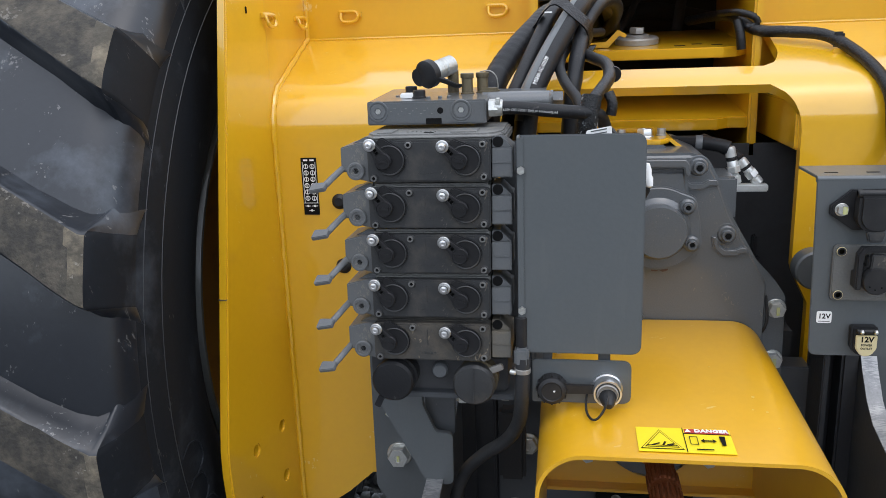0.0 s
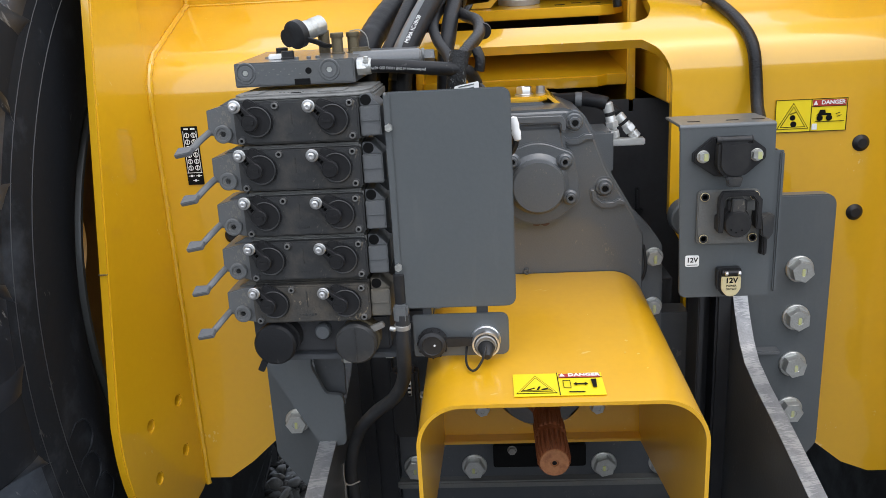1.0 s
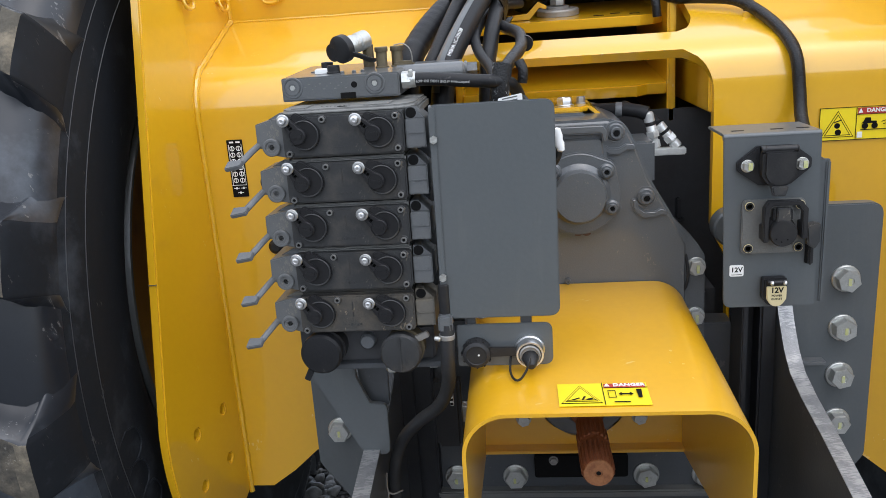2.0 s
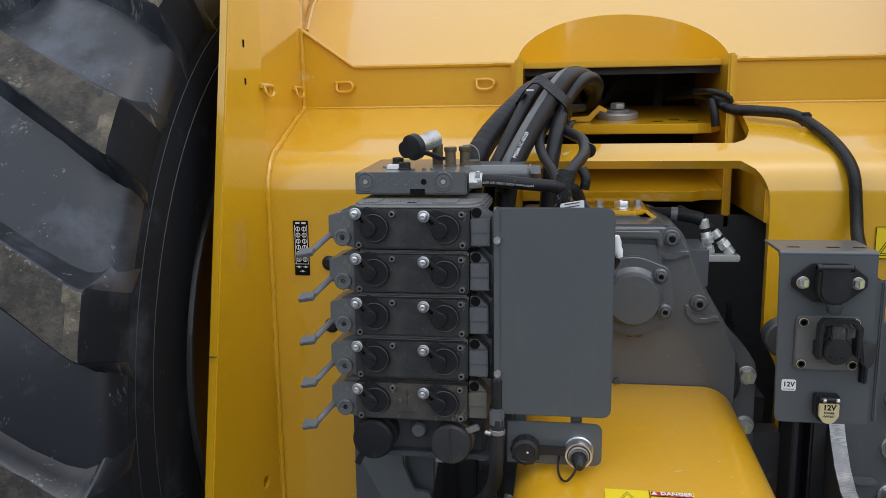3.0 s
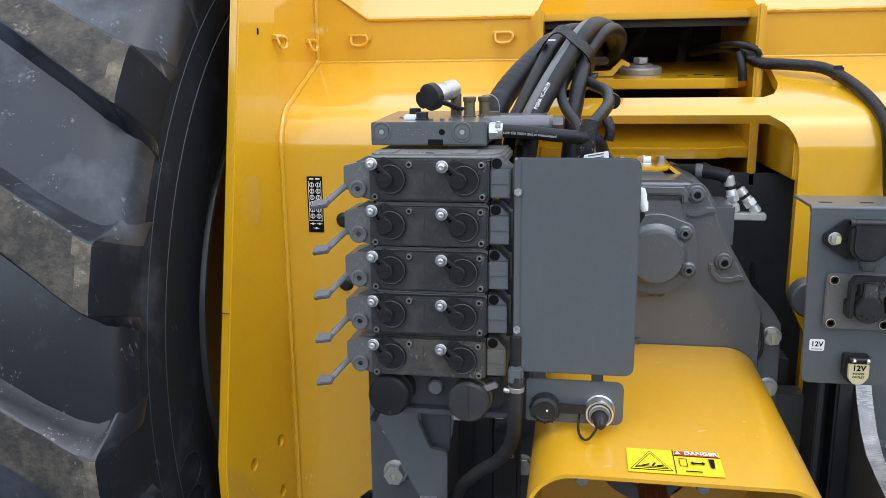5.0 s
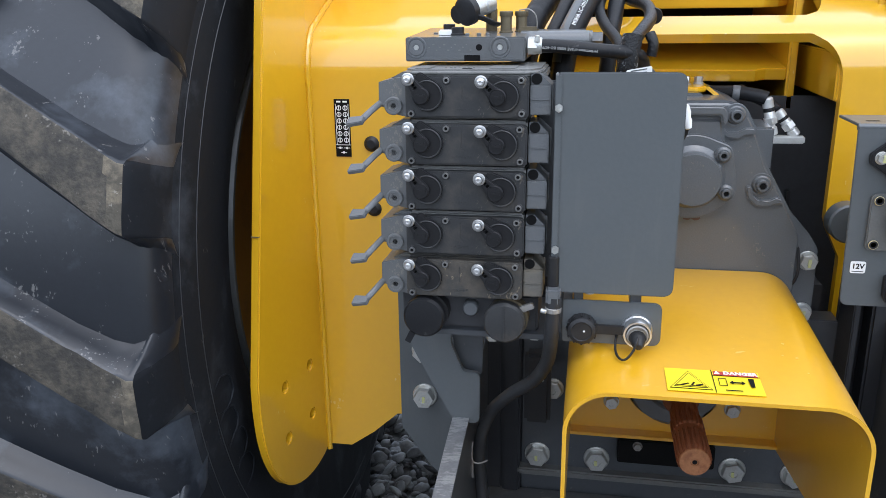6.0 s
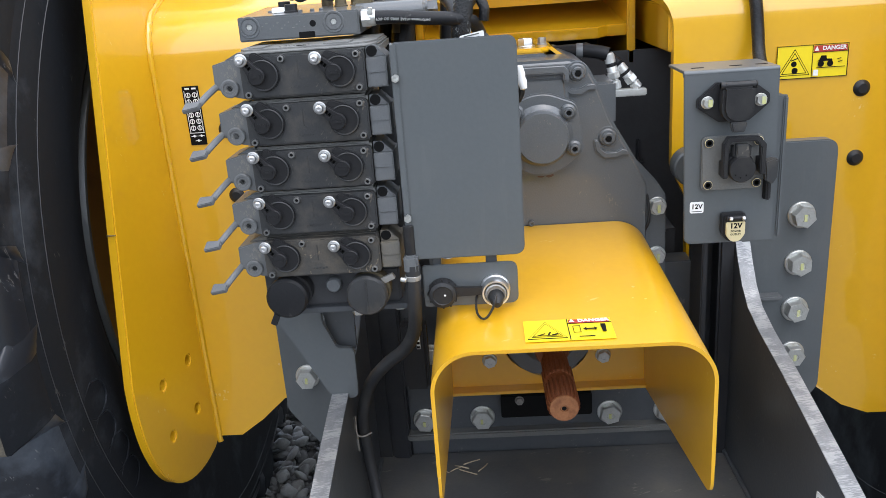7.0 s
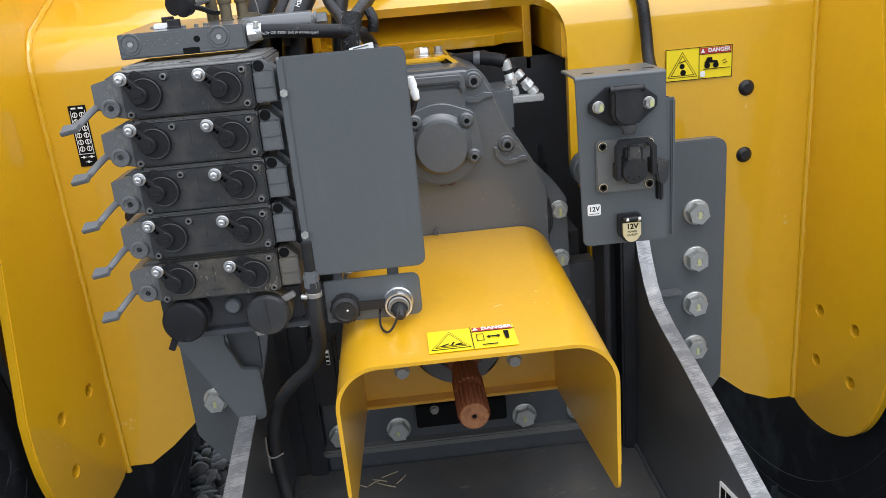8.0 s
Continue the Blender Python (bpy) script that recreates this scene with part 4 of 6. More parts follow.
def guard_ring(y, top):
    pts = [Vector((-SW, foot_z(y) + 0.030))]
    for i in range(13):
        a = math.pi - i / 12 * math.pi / 2
        pts.append(Vector((-SW + SR + SR * math.cos(a), top - SR + SR * math.sin(a))))
    for i in range(1, 8):
        pts.append(Vector((-SW + SR + (SW - SR) * 2 * i / 8, top)))
    for i in range(13):
        a = math.pi / 2 - i / 12 * math.pi / 2
        pts.append(Vector((SW - SR + SR * math.cos(a), top - SR + SR * math.sin(a))))
    pts.append(Vector((SW, foot_z(y) + 0.030)))
    return pts


gb2 = bmesh.new()
rings = []
for i in range(15):
    y = -0.092 + (0.335 + 0.092) * i / 14
    top = 0.911 + (y + 0.092) * GSLOPE
    ring = []
    pts = guard_ring(y, top)
    for p in pts:
        ring.append(gb2.verts.new((p[0], y, p[1])))
    rings.append(ring)
for a, b in zip(rings, rings[1:]):
    for k in range(len(a) - 1):
        gb2.faces.new((a[k], a[k + 1], b[k + 1], b[k]))
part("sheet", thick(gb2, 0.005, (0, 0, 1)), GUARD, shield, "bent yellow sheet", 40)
for s in (-1, 1):
    w0, w1 = sorted((s * (SW - 0.0004), s * (SW - 0.0046)))
    out = rounded([(-0.0916, foot_z(-0.092) + 0.032), (0.335, foot_z(0.335) + 0.032), (0.335, foot_z(0.335) - 0.010), (-0.0916, foot_z(-0.092) - 0.014)], [0, 0, 0, 0.026], 8)
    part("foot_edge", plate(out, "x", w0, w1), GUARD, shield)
back = [(-SW + 0.004, 0.632), (SW - 0.004, 0.632), (SW - 0.004, 0.88), (0.115, 0.92), (0.085, 0.92), (0.085, 0.735)]
back += [(0.085 * math.cos(a), 0.735 + 0.085 * math.sin(a)) for a in np.linspace(0, -math.pi, 18)][1:]
back += [(-0.085, 0.92), (-0.115, 0.92), (-SW + 0.004, 0.88)]
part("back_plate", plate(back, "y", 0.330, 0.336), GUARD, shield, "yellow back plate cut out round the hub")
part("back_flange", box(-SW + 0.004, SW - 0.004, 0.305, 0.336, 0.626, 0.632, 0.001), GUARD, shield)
rs3 = random.Random(12)
for x, y, q in ((0.104, 0.07, 0.0026), (0.097, 0.035, 0.0018), (0.113, 0.03, 0.0020), (0.062, 0.16, 0.0012), (0.118, -0.01, 0.0014)):
    z = 0.911 + (y + 0.092) * GSLOPE
    part("paint_chip", plate([Vector((x + q * rs3.uniform(0.4, 1.2) * math.cos(a), y + q * rs3.uniform(0.4, 1.4) * math.sin(a))) for a in np.linspace(0, 5.6, 9)], "z", z - 0.0004, z + 0.0003), CHIP, shield)
for x in (-0.104, 0.100):
    part("flange_nut", hexhead(0.0095, 0.010, (x, 0.330, 0.684), (0, -1, 0), 0.3), ZINC, shield, "zinc nut with a yellow mark")

shaft = thing("output_shaft", (0, 0.2, 0.75), "rusty splined output shaft with a brown end face", "shaft")
sb = bmesh.new()
N = 21 * 8
SHAFT = [(0.33, 0.70), (0.19, 0.70), (0.187, 0.90), (0.152, 0.90), (0.151, 1.0), (0.118, 1.0), (0.115, 0.88), (0.103, 0.88), (0.100, 1.0), (0.050, 1.0), (0.044, 0.9)]
prev = None
for y, k in SHAFT:
    ring = []
    for i in range(N):
        ph = (i % 8) / 8
        tooth = 1.0 if 0.12 < ph < 0.6 else 0.92
        r = 0.0242 * k * (tooth if k >= 0.9 and y < 0.155 else 1.0)
        a = 2 * math.pi * i / N
        ring.append(sb.verts.new((0.001 + r * math.cos(a), y, 0.747 + r * math.sin(a))))
    if prev:
        for i in range(N):
            sb.faces.new((prev[i], prev[(i + 1) % N], ring[(i + 1) % N], ring[i]))
    prev = ring
sb.faces.new(prev)
part("splined_bar", sb, RUST, shaft, angle=25)
part("collar", lathe([(0.027, 0), (0.029, 0.003), (0.029, 0.10), (0.0255, 0.106)], (0.001, 0.33, 0.747), (0, -1, 0), 32), RUST, shaft)
part("end_face", lathe([(0.0212, 0), (0.0204, 0.002), (0.006, 0.002), (0.0045, -0.002), (0, -0.003)], (0.001, 0.0438, 0.747), (0, -1, 0), 32), RUSTFACE, shaft, "lighter rusty end face with a centre hole")
part("centre_hole", lathe([(0.0034, 0), (0.0026, 0.0004), (0, 0.0004)], (0.001, 0.0417, 0.747), (0, -1, 0), 16), BLACK, shaft)


# ---- wheels ----
def wheel(sign):
    """A big lugged tyre on its rim; local x is the axle, the inner side at +x."""
    w = thing("rear_wheel", (sign * 1.07, 0.86, 0.87), "large worn black farm tyre with muddy lugs", "wheel", group="rear wheels")
    flip = Matrix.Diagonal((-sign, 1, 1, 1))

    def put(bm):
        bm.transform(Matrix.Translation(w.location) @ flip)
        if sign > 0:
            bmesh.ops.reverse_faces(bm, faces=bm.faces)
        return bm

    # carcass: local (x, r), inner side first
    sec = [(0.245, 0.500), (0.268, 0.535), (0.300, 0.60), (0.312, 0.66), (0.3140, 0.715), (0.3150, 0.740), (0.3138, 0.765), (0.3105, 0.788), (0.3080, 0.808), (0.3050, 0.826), (0.3000, 0.842), (0.2905, 0.857), (0.2750, 0.869), (0.2500, 0.878), (0.2, 0.885), (0.1, 0.890), (0.0, 0.893)]
    sec += [(-x, r) for x, r in reversed(sec[:-1])]
    car = lathe([(r, x) for x, r in sec], (0, 0, 0), (1, 0, 0), 140, False)
    for f in car.faces:
        c = f.calc_center_median()
        f.material_index = 1 if math.hypot(c.y, c.z) < 0.80 else 0
    part("carcass", put(car), (TYRE, SIDEWALL), w, angle=50)
    # lugs: each runs from the shoulder down the side wall in to the middle, on a slant
    n = 19
    # along the lug: x, radius of base, height, half width (metres), turn
    keys = ((0.305, 0.780, 0.002, 0.060, 0.0), (0.3108, 0.80, 0.030, 0.053, 0.0), (0.3045, 0.82, 0.062, 0.050, 0.0), (0.2955, 0.835, 0.082, 0.049, 0.0), (0.288, 0.848, 0.0735, 0.048, 0.002), (0.262, 0.866, 0.056, 0.0475, 0.015), (0.23, 0.872, 0.051, 0.046, 0.032), (0.20, 0.876, 0.048, 0.044, 0.048), (0.12, 0.884, 0.045, 0.040, 0.091), (0.02, 0.888, 0.045, 0.036, 0.145), (-0.03, 0.888, 0.043, 0.030, 0.172))
    fine = []
    for q in np.linspace(0, 3, 7).tolist() + np.linspace(3, 5, 9).tolist()[1:] + np.linspace(5, 10, 16).tolist()[1:]:
        k = min(int(q), 9)
        p = [np.array(keys[min(max(k + d, 0), 10)]) for d in (-1, 0, 1, 2)]
        f = q - k
        # straight down the end face, smooth along the top
        curved = 0.5 * (2 * p[1] + (p[2] - p[0]) * f + (2 * p[0] - 5 * p[1] + 4 * p[2] - p[3]) * f * f + (3 * p[1] - p[0] - 3 * p[2] + p[3]) * f ** 3)
        fine.append((q, *(curved if k > 4 else p[1] + (p[2] - p[1]) * f)))
    for side in (1, -1):
        for i in range(n):
            lug = bmesh.new()
            a0 = 2 * math.pi * (i + (0.5 if side < 0 else 0) + 0.693) / n
            rows = []
            for q, x, rb, h, hw, tw in fine:
                ac = a0 - tw * 1.25
                sect = []
                # towards the shoulder the upper flank spreads into a buttress
                g = min(1, max(0, (5.2 - q) / 2.2))
                g = 0.42 * g * g * (3 - 2 * g) * min(1, q / 3)
                for u, hh in ((-1.95 - 1.95 * g, -0.030), (-1.62 - 1.58 * g, h * 0.03 - 0.004), (-1.40 - 1.05 * g, h * (0.20 + 0.04 * g)), (-1.20 - 0.55 * g, h * (0.52 + 0.08 * g)), (-1.05 - 0.12 * g, h * (0.90 + 0.03 * g)), (-0.97, h * 0.985), (-0.90, h), (-0.45, h), (0.0, h), (0.45, h), (0.90, h), (0.97, h * 0.985), (1.05, h * 0.90), (1.20, h * 0.52), (1.40, h * 0.20), (1.62, h * 0.03 - 0.004), (1.95, -0.030)):
                    # the worn top is uneven, the flanks are smooth
                    wob = 0.0045 * noise.noise(Vector((i * 3.1 + u * 2, x * 34, side))) if abs(u) < 1.1 and q > 2.4 else 0
                    r = rb + hh + wob * 0.7
                    a = ac + u * hw / 0.9 + wob * 0.6
                    sect.append(lug.verts.new((side * (x + wob), r * math.cos(a), r * math.sin(a))))
                rows.append(sect)
            for (q0, *_), (q1, *_), a, b in zip(fine, fine[1:], rows, rows[1:]):
                q = (q0 + q1) / 2
                for k in range(16):
                    f = lug.faces.new((a[k], a[k + 1], b[k + 1], b[k]))
                    rag = 0.5 * noise.noise(Vector((i * 5.3, k * 0.9, q * 1.7)))
                    worn = q > 3 and 5 <= k <= 10
                    f.material_index = (2 if q + rag < 4.5 else 1) if worn else 3 if q < 3 and 4 <= k <= 11 else 0
            lug.faces.new(rows[0]), lug.faces.new(rows[-1])
            part("lug", put(lug), (TYRE, TREAD, CRUST, SIDEWALL), w, "", 40)
    for r, x in ((0.744, 0.3152), (0.790, 0.3105)):
        part("mould_line", put(lathe([(r - 0.0010, x - 0.001), (r, x + 0.0007), (r + 0.0010, x - 0.001)], (0, 0, 0), (1, 0, 0), 120, False)), GREYRUBBER, w)
    for a, b in ((0.20, 0.706), (0.29, 0.715), (0.38, 0.706), (0.47, 0.715)):
        ring = []
        for u, v in ((-0.034, 0.0), (-0.020, 0.034), (0.018, 0.030), (0.034, 0.0), (0.020, -0.034), (-0.018, -0.030), (-0.034, 0.0)):
            ang = math.pi + a + u / 0.71
            ring.append((0.3135, (b + v) * math.cos(ang), (b + v) * math.sin(ang)))
        part("moulded_block", put(tube(ring, 0.0016, 6, step=0.02)), SIDEWALL, w, "moulded outline on the side wall")
    rim = lathe([(0.497, 0.262), (0.512, 0.266), (0.516, 0.258), (0.508, 0.248), (0.488, 0.240), (0.478, 0.20), (0.46, 0.19), (0.45, 0.02), (0.40, -0.02), (0.14, -0.06), (0.14, -0.10), (0.40, -0.06), (0.47, -0.02), (0.48, -0.24), (0.51, -0.262)], (0, 0, 0), (1, 0, 0), 90, False)
    part("rim", put(rim), RIM, w, "yellow painted rim")
    fl = lathe([(0.503, 0.262), (0.511, 0.2705), (0.519, 0.2705), (0.523, 0.262), (0.517, 0.254)], (0, 0, 0), (1, 0, 0), 90, False)
    part("rim_flange", put(fl), GREY, w, "thin grey rim flange")
    return w


wheel(-1)
wheel(1)


# ---- valve stack ----
VX, VY, VZ, PITCH = -0.391, 0.020, 1.276, 0.0602


def teardrop(cx, cz, r0, tx, tz, r1, n=16):
    """The outline round two circles of unlike size."""
    d = Vector((tx - cx, tz - cz))
    base = math.atan2(d.y, d.x)
    k = math.acos((r0 - r1) / d.length)
    out = [Vector((cx + r0 * math.cos(a), cz + r0 * math.sin(a))) for a in np.linspace(base + k, base + 2 * math.pi - k, n)]
    out += [Vector((tx + r1 * math.cos(a), tz + r1 * math.sin(a))) for a in np.linspace(base - k, base + k, n // 2)]
    return out


def valve_section():
    """One slice of the stack: cast body, black cover with two dials, end blocks and a hand lever."""
    v = thing("valve_section", (VX, VY, VZ), "dusty dark hydraulic valve section with two dials and a lever", "valve", group="stacked valve sections")
    X, Y, Z = VX, VY, VZ

    def w(pts):
        return [Vector((X + p[0], Z + p[1])) for p in pts]

    part("body", box(X + 0.002, X + 0.155, Y + 0.013, Y + 0.14, Z - 0.0585, Z + 0.0005, 0.003), DUSTY_LIT, v, "dusty cast body with top light in its tone")
    cover = part("cover", plate(rounded(w([(0.0, -0.055), (0.156, -0.055), (0.156, -0.0035), (0.004, -0.0035), (0.0, -0.011)]), [0.004, 0.006, 0.008, 0.004, 0.004]), "y", Y, Y + 0.014, 0.002), COVER, v, "black plastic cover")
    for dx, kx, dz, kz in ((0.0230, 0.0080, -0.0270, -0.0060), (0.1185, 0.0990, -0.0280, -0.0090)):
        cx, cz = dx + 0.0065, dz
        dial = part("dial", plate(teardrop(X + cx, Z + cz, 0.0200, X + kx + 0.0130, Z + kz + 0.0010, 0.0062, 30), "y", Y - 0.0055, Y, 0.0018), DIAL, v, "round black dial")
        part("dial_rim", lathe([(0.0190, 0), (0.0190, 0.0016), (0.0182, 0.0022), (0.0172, 0.0016), (0.0170, 0)], (X + cx, Y - 0.0052, Z + cz), (0, -1, 0), 36), COVER, dial, "dusty raised rim")
        slots = []
        way = Vector((dx - kx, dz - kz))
        across = Vector((-way.y, way.x)).normalized() * 0.0025
        for f0, f1 in ((0.28, 0.41), (0.45, 0.58)):
            p0, p1 = Vector((X + kx, Z + kz)) + way * f0, Vector((X + kx, Z + kz)) + way * f1
            slots.append([p0 - across, p1 - across, p1 + across, p0 + across])
        part("pointer", plate(teardrop(X + dx, Z + dz, 0.0092, X + kx, Z + kz, 0.0044), "y", Y - 0.0150, Y - 0.005, 0.0007, slots, 1), DIAL, dial)
        part("slot_floor", plate([slots[0][0], slots[1][1], slots[1][2], slots[0][3]], "y", Y - 0.0095, Y - 0.0085), BLACK, dial)
        part("pointer_ring", lathe([(0.0104, 0), (0.0104, 0.003), (0.0096, 0.004), (0.0088, 0.003)], (X + dx, Y - 0.0115, Z + dz), (0, -1, 0), 30), DIAL, dial)
        grip = plate(rounded([(X + dx - 0.0062, Z + dz - 0.0030), (X + dx, Z + dz - 0.0014), (X + dx + 0.0062, Z + dz - 0.0030), (X + dx + 0.0062, Z + dz + 0.0030), (X + dx, Z + dz + 0.0014), (X + dx - 0.0062, Z + dz + 0.0030)], 0.0008, 3), "y", Y - 0.0168, Y - 0.0148, 0.0005)
        part("grip", grip, DIAL, dial, "raised bow-shaped grip")
        knob = part("knob", lathe([(0.0045, 0), (0.0045, 0.0105), (0.0078, 0.0112), (0.0080, 0.0135), (0.0072, 0.0145), (0.0055, 0.0148)], (X + kx, Y - 0.006, Z + kz), (0, -1, 0), 24), KNOB, dial, "pale washer on the pointer")
        part("knob_head", lathe([(0.0052, 0), (0.0055, 0.003), (0.0045, 0.0052), (0.0024, 0.0058), (0.002, 0.0046), (0, 0.0044)], (X + kx, Y - 0.0205, Z + kz), (0, -1, 0), 20), CHROME, dial, "bright round screw head")
    for sx, sz in ((0.0535, -0.0085), (0.1465, -0.0085), (0.1475, -0.0490), (0.0080, -0.0500)):
        part("screw_seat", cyl(0.0055, (X + sx, Y + 0.001, Z + sz), (X + sx, Y - 0.0012, Z + sz), 0.0005, 18), COVER, cover)
        part("cover_screw", socket_screw(0.0040, 0.004, (X + sx, Y - 0.001, Z + sz), (0, -1, 0)), SCREW, cover)
        part("screw_socket", lathe([(0.0022, 0), (0.002, 0.0002), (0, 0.0002)], (X + sx, Y - 0.0031, Z + sz), (0, -1, 0), 6), BLACK, cover)
    for k in range(6):
        part("cast_mark", box(X + 0.060 + k * 0.0042, X + 0.0625 + k * 0.0042, Y - 0.0006, Y + 0.001, Z - 0.0462 + 0.0012 * (k % 2), Z - 0.0440 + 0.0012 * (k % 3) * 0.5, 0.0003), COVER, cover)
    part("cover_rib", box(X + 0.072, X + 0.0735, Y - 0.0007, Y + 0.001, Z - 0.034, Z - 0.012, 0.0005), COVER, cover)
    # end blocks
    part("left_block", plate(rounded(w([(0.002, -0.0060), (-0.012, -0.0060), (-0.0355, -0.0115), (-0.0360, -0.0420), (-0.0250, -0.0440), (-0.0150, -0.0520), (0.002, -0.0560)]), [0, 0.004, 0.002, 0.003, 0.006, 0.01, 0]), "y", Y + 0.005, Y + 0.075, 0.0015), BLOCK, v, "grey cast end block")
    part("left_shoulder", plate(w([(0.004, 0.0005), (-0.006, 0.0005), (-0.024, -0.0085), (0.004, -0.0075)]), "y", Y + 0.016, Y + 0.10, 0.002), BLOCK, v)
    boss = part("pivot_boss", lathe([(0.0115, 0), (0.0115, 0.006), (0.0105, 0.007), (0.0080, 0.007), (0.0075, 0.0055), (0.0045, 0.0055), (0.004, 0.004), (0, 0.004)], (X - 0.0160, Y + 0.006, Z - 0.0410), (0, -1, 0), 28), BLOCK, v)
    part("right_block", plate(rounded(w([(0.157, -0.0515), (0.1825, -0.0515), (0.1825, -0.0150), (0.157, -0.0150)]), 0.002), "y", Y + 0.006, Y + 0.07, 0.0015), BLOCK, v, "grey cast end block")
    part("right_ridge", box(X + 0.158, X + 0.1815, Y + 0.0045, Y + 0.012, Z - 0.0340, Z - 0.0315, 0.001), BLOCK, v)
    part("right_web", plate(w([(0.157, -0.001), (0.168, -0.001), (0.1825, -0.0150), (0.157, -0.0155)]), "y", Y + 0.013, Y + 0.06, 0.001), BLOCK, v)
    part("port_hole", lathe([(0.0068, 0), (0.0062, 0.0006), (0.0, 0.0006)], (X + 0.1645, Y + 0.0128, Z - 0.0078), (0, -1, 0), 20), BLACK, v)
    part("boss_socket", lathe([(0.0040, 0), (0.0036, 0.0002), (0, 0.0002)], (X - 0.0160, Y + 0.0022, Z - 0.0410), (0, -1, 0), 6), BLACK, boss)
    # hand lever
    lever = part("lever", tube([(X - 0.030, Y + 0.030, Z - 0.036), (X - 0.034, Y + 0.008, Z - 0.038), (X - 0.043, Y - 0.012, Z - 0.047), (X - 0.050, Y - 0.022, Z - 0.0545)], 0.0042, 10, flat=0.8), BLOCK, v, "grey hand lever")
    pad = plate(rounded([(-0.013, -0.0085), (0.010, -0.0065), (0.010, 0.0065), (-0.013, 0.0085)], 0.003), "z", -0.0028, 0.0030, 0.0010)
    pad.transform(Matrix.Translation((X - 0.0565, Y - 0.026, Z - 0.0570)) @ Euler((radians(28), radians(-8), radians(-10))).to_matrix().to_4x4())
    part("lever_pad", pad, BLOCK, lever, "flat finger pad")
    return v


first = valve_section()
sections = [first] + [copy_thing(first, pose(VX - 0.0012 * i, VY + 0.0004 * i, VZ - PITCH * i)) for i in range(1, 5)]
for ob in sections[4].children_recursive:
    if ob.type == "MESH" and ob.name.split(".")[0] in ("cover", "body", "screw_seat"):
        ob.material_slots[0].link = "OBJECT"
        ob.material_slots[0].material = MUDDY
    elif ob.type == "MESH" and ob.name.split(".")[0] in ("right_block", "right_web", "right_ridge", "left_shoulder"):
        ob.material_slots[0].link = "OBJECT"
        ob.material_slots[0].material = MUDBLOCK
tagged(sections[4], "mud-splashed hydraulic valve section at the stack's foot with two dials")

end = thing("stack_end_plate", (VX + 0.08, VY + 0.08, VZ + 0.0005), "dust-covered cast end plate on the valve stack, paled for sky light", "plate")
ep = plate(rounded([(VX - 0.006, VY + 0.026), (VX + 0.006, VY + 0.006), (VX + 0.152, VY + 0.006), (VX + 0.163, VY + 0.016), (VX + 0.172, VY + 0.040), (VX + 0.172, VY + 0.15), (VX - 0.006, VY + 0.15)], [0.01, 0.006, 0.01, 0.015, 0.01, 0.01, 0.01], 5), "z", VZ - 0.0045, VZ + 0.0040, 0.0036, seg=3)
part("casting", ep, DUSTY_LIT, end)
part("corner", box(VX + 0.154, VX + 0.174, VY + 0.030, VY + 0.148, VZ - 0.014, VZ + 0.0015, 0.004), DUSTY_LIT, end)
for x0, x1 in ((0.010, 0.030), (0.104, 0.138)):
    part("raised_pad", box(VX + x0, VX + x1, VY + 0.016, VY + 0.06, VZ + 0.0035, VZ + 0.0054, 0.0008), DUSTY_LIT, end)
for i in range(7):
    part("cast_mark", box(VX + 0.046 + i * 0.006, VX + 0.049 + i * 0.006 + 0.001 * math.sin(i * 2), VY + 0.030 + 0.002 * math.sin(i * 1.3), VY + 0.0318 + 0.002 * math.sin(i * 1.3), VZ + 0.0038, VZ + 0.0048, 0.0003), DUSTY_LIT, end)
part("oval_hole", plate(rounded([(VX + 0.070, VY + 0.018), (VX + 0.083, VY + 0.018), (VX + 0.083, VY + 0.024), (VX + 0.070, VY + 0.024)], 0.003), "z", VZ + 0.0036, VZ + 0.0046), BLACK, end)

# ---- manifold on top ----
man = thing("manifold_block", (-0.325, 0.15, 1.285), "dark grey cast manifold block on the valve stack", "manifold")
mb = plate(rounded([(-0.405, 0.0), (-0.246, 0.0), (-0.246, 0.031), (-0.405, 0.031)], 0.003), "y", 0.090, 0.255, 0.0025)
for v in mb.verts:
    v.co.z += 1.2855 + (max(0, v.co.y - 0.09) * 0.045 if v.co.z > 0.015 else 0)
part("block", mb, CAST, man)
for x in (-0.390, -0.279):
    part("plug_seat", lathe([(0.0140, 0), (0.0134, 0.0010), (0.0115, 0.0010), (0.0108, 0.0002)], (x, 0.0900, 1.3035), (0, -1, 0), 32), CAST, man)
    part("plug", lathe([(0.0100, 0), (0.0096, 0.0012), (0.0052, 0.0012), (0.0046, 0.0004), (0, 0.0004)], (x, 0.0900, 1.3035), (0, -1, 0), 32), BLOCK, man)
    part("plug_socket", lathe([(0.0040, 0), (0.0034, 0.0008), (0, 0.0008)], (x, 0.0897, 1.3035), (0, -1, 0), 6), ZINC, man)
part("drilled_hole", lathe([(0.0042, 0), (0.0036, 0.0005), (0, 0.0005)], (-0.3065, 0.0899, 1.3035), (0, -1, 0), 16), BLACK, man)
part("notch", box(-0.326, -0.305, 0.0893, 0.0945, 1.2858, 1.2938, 0.0005), BLACK, man)
# raised cast marks, their highlights given by the paler colour
for i in range(12):
    part("cast_mark", box(-0.374 + i * 0.005, -0.3715 + i * 0.005 + 0.001 * math.sin(i * 1.7), 0.0894, 0.0905, 1.303 + 0.004 * math.sin(i * 2.1), 1.3042 + 0.004 * math.sin(i * 2.1), 0.0003), DUSTY_LIT, man)
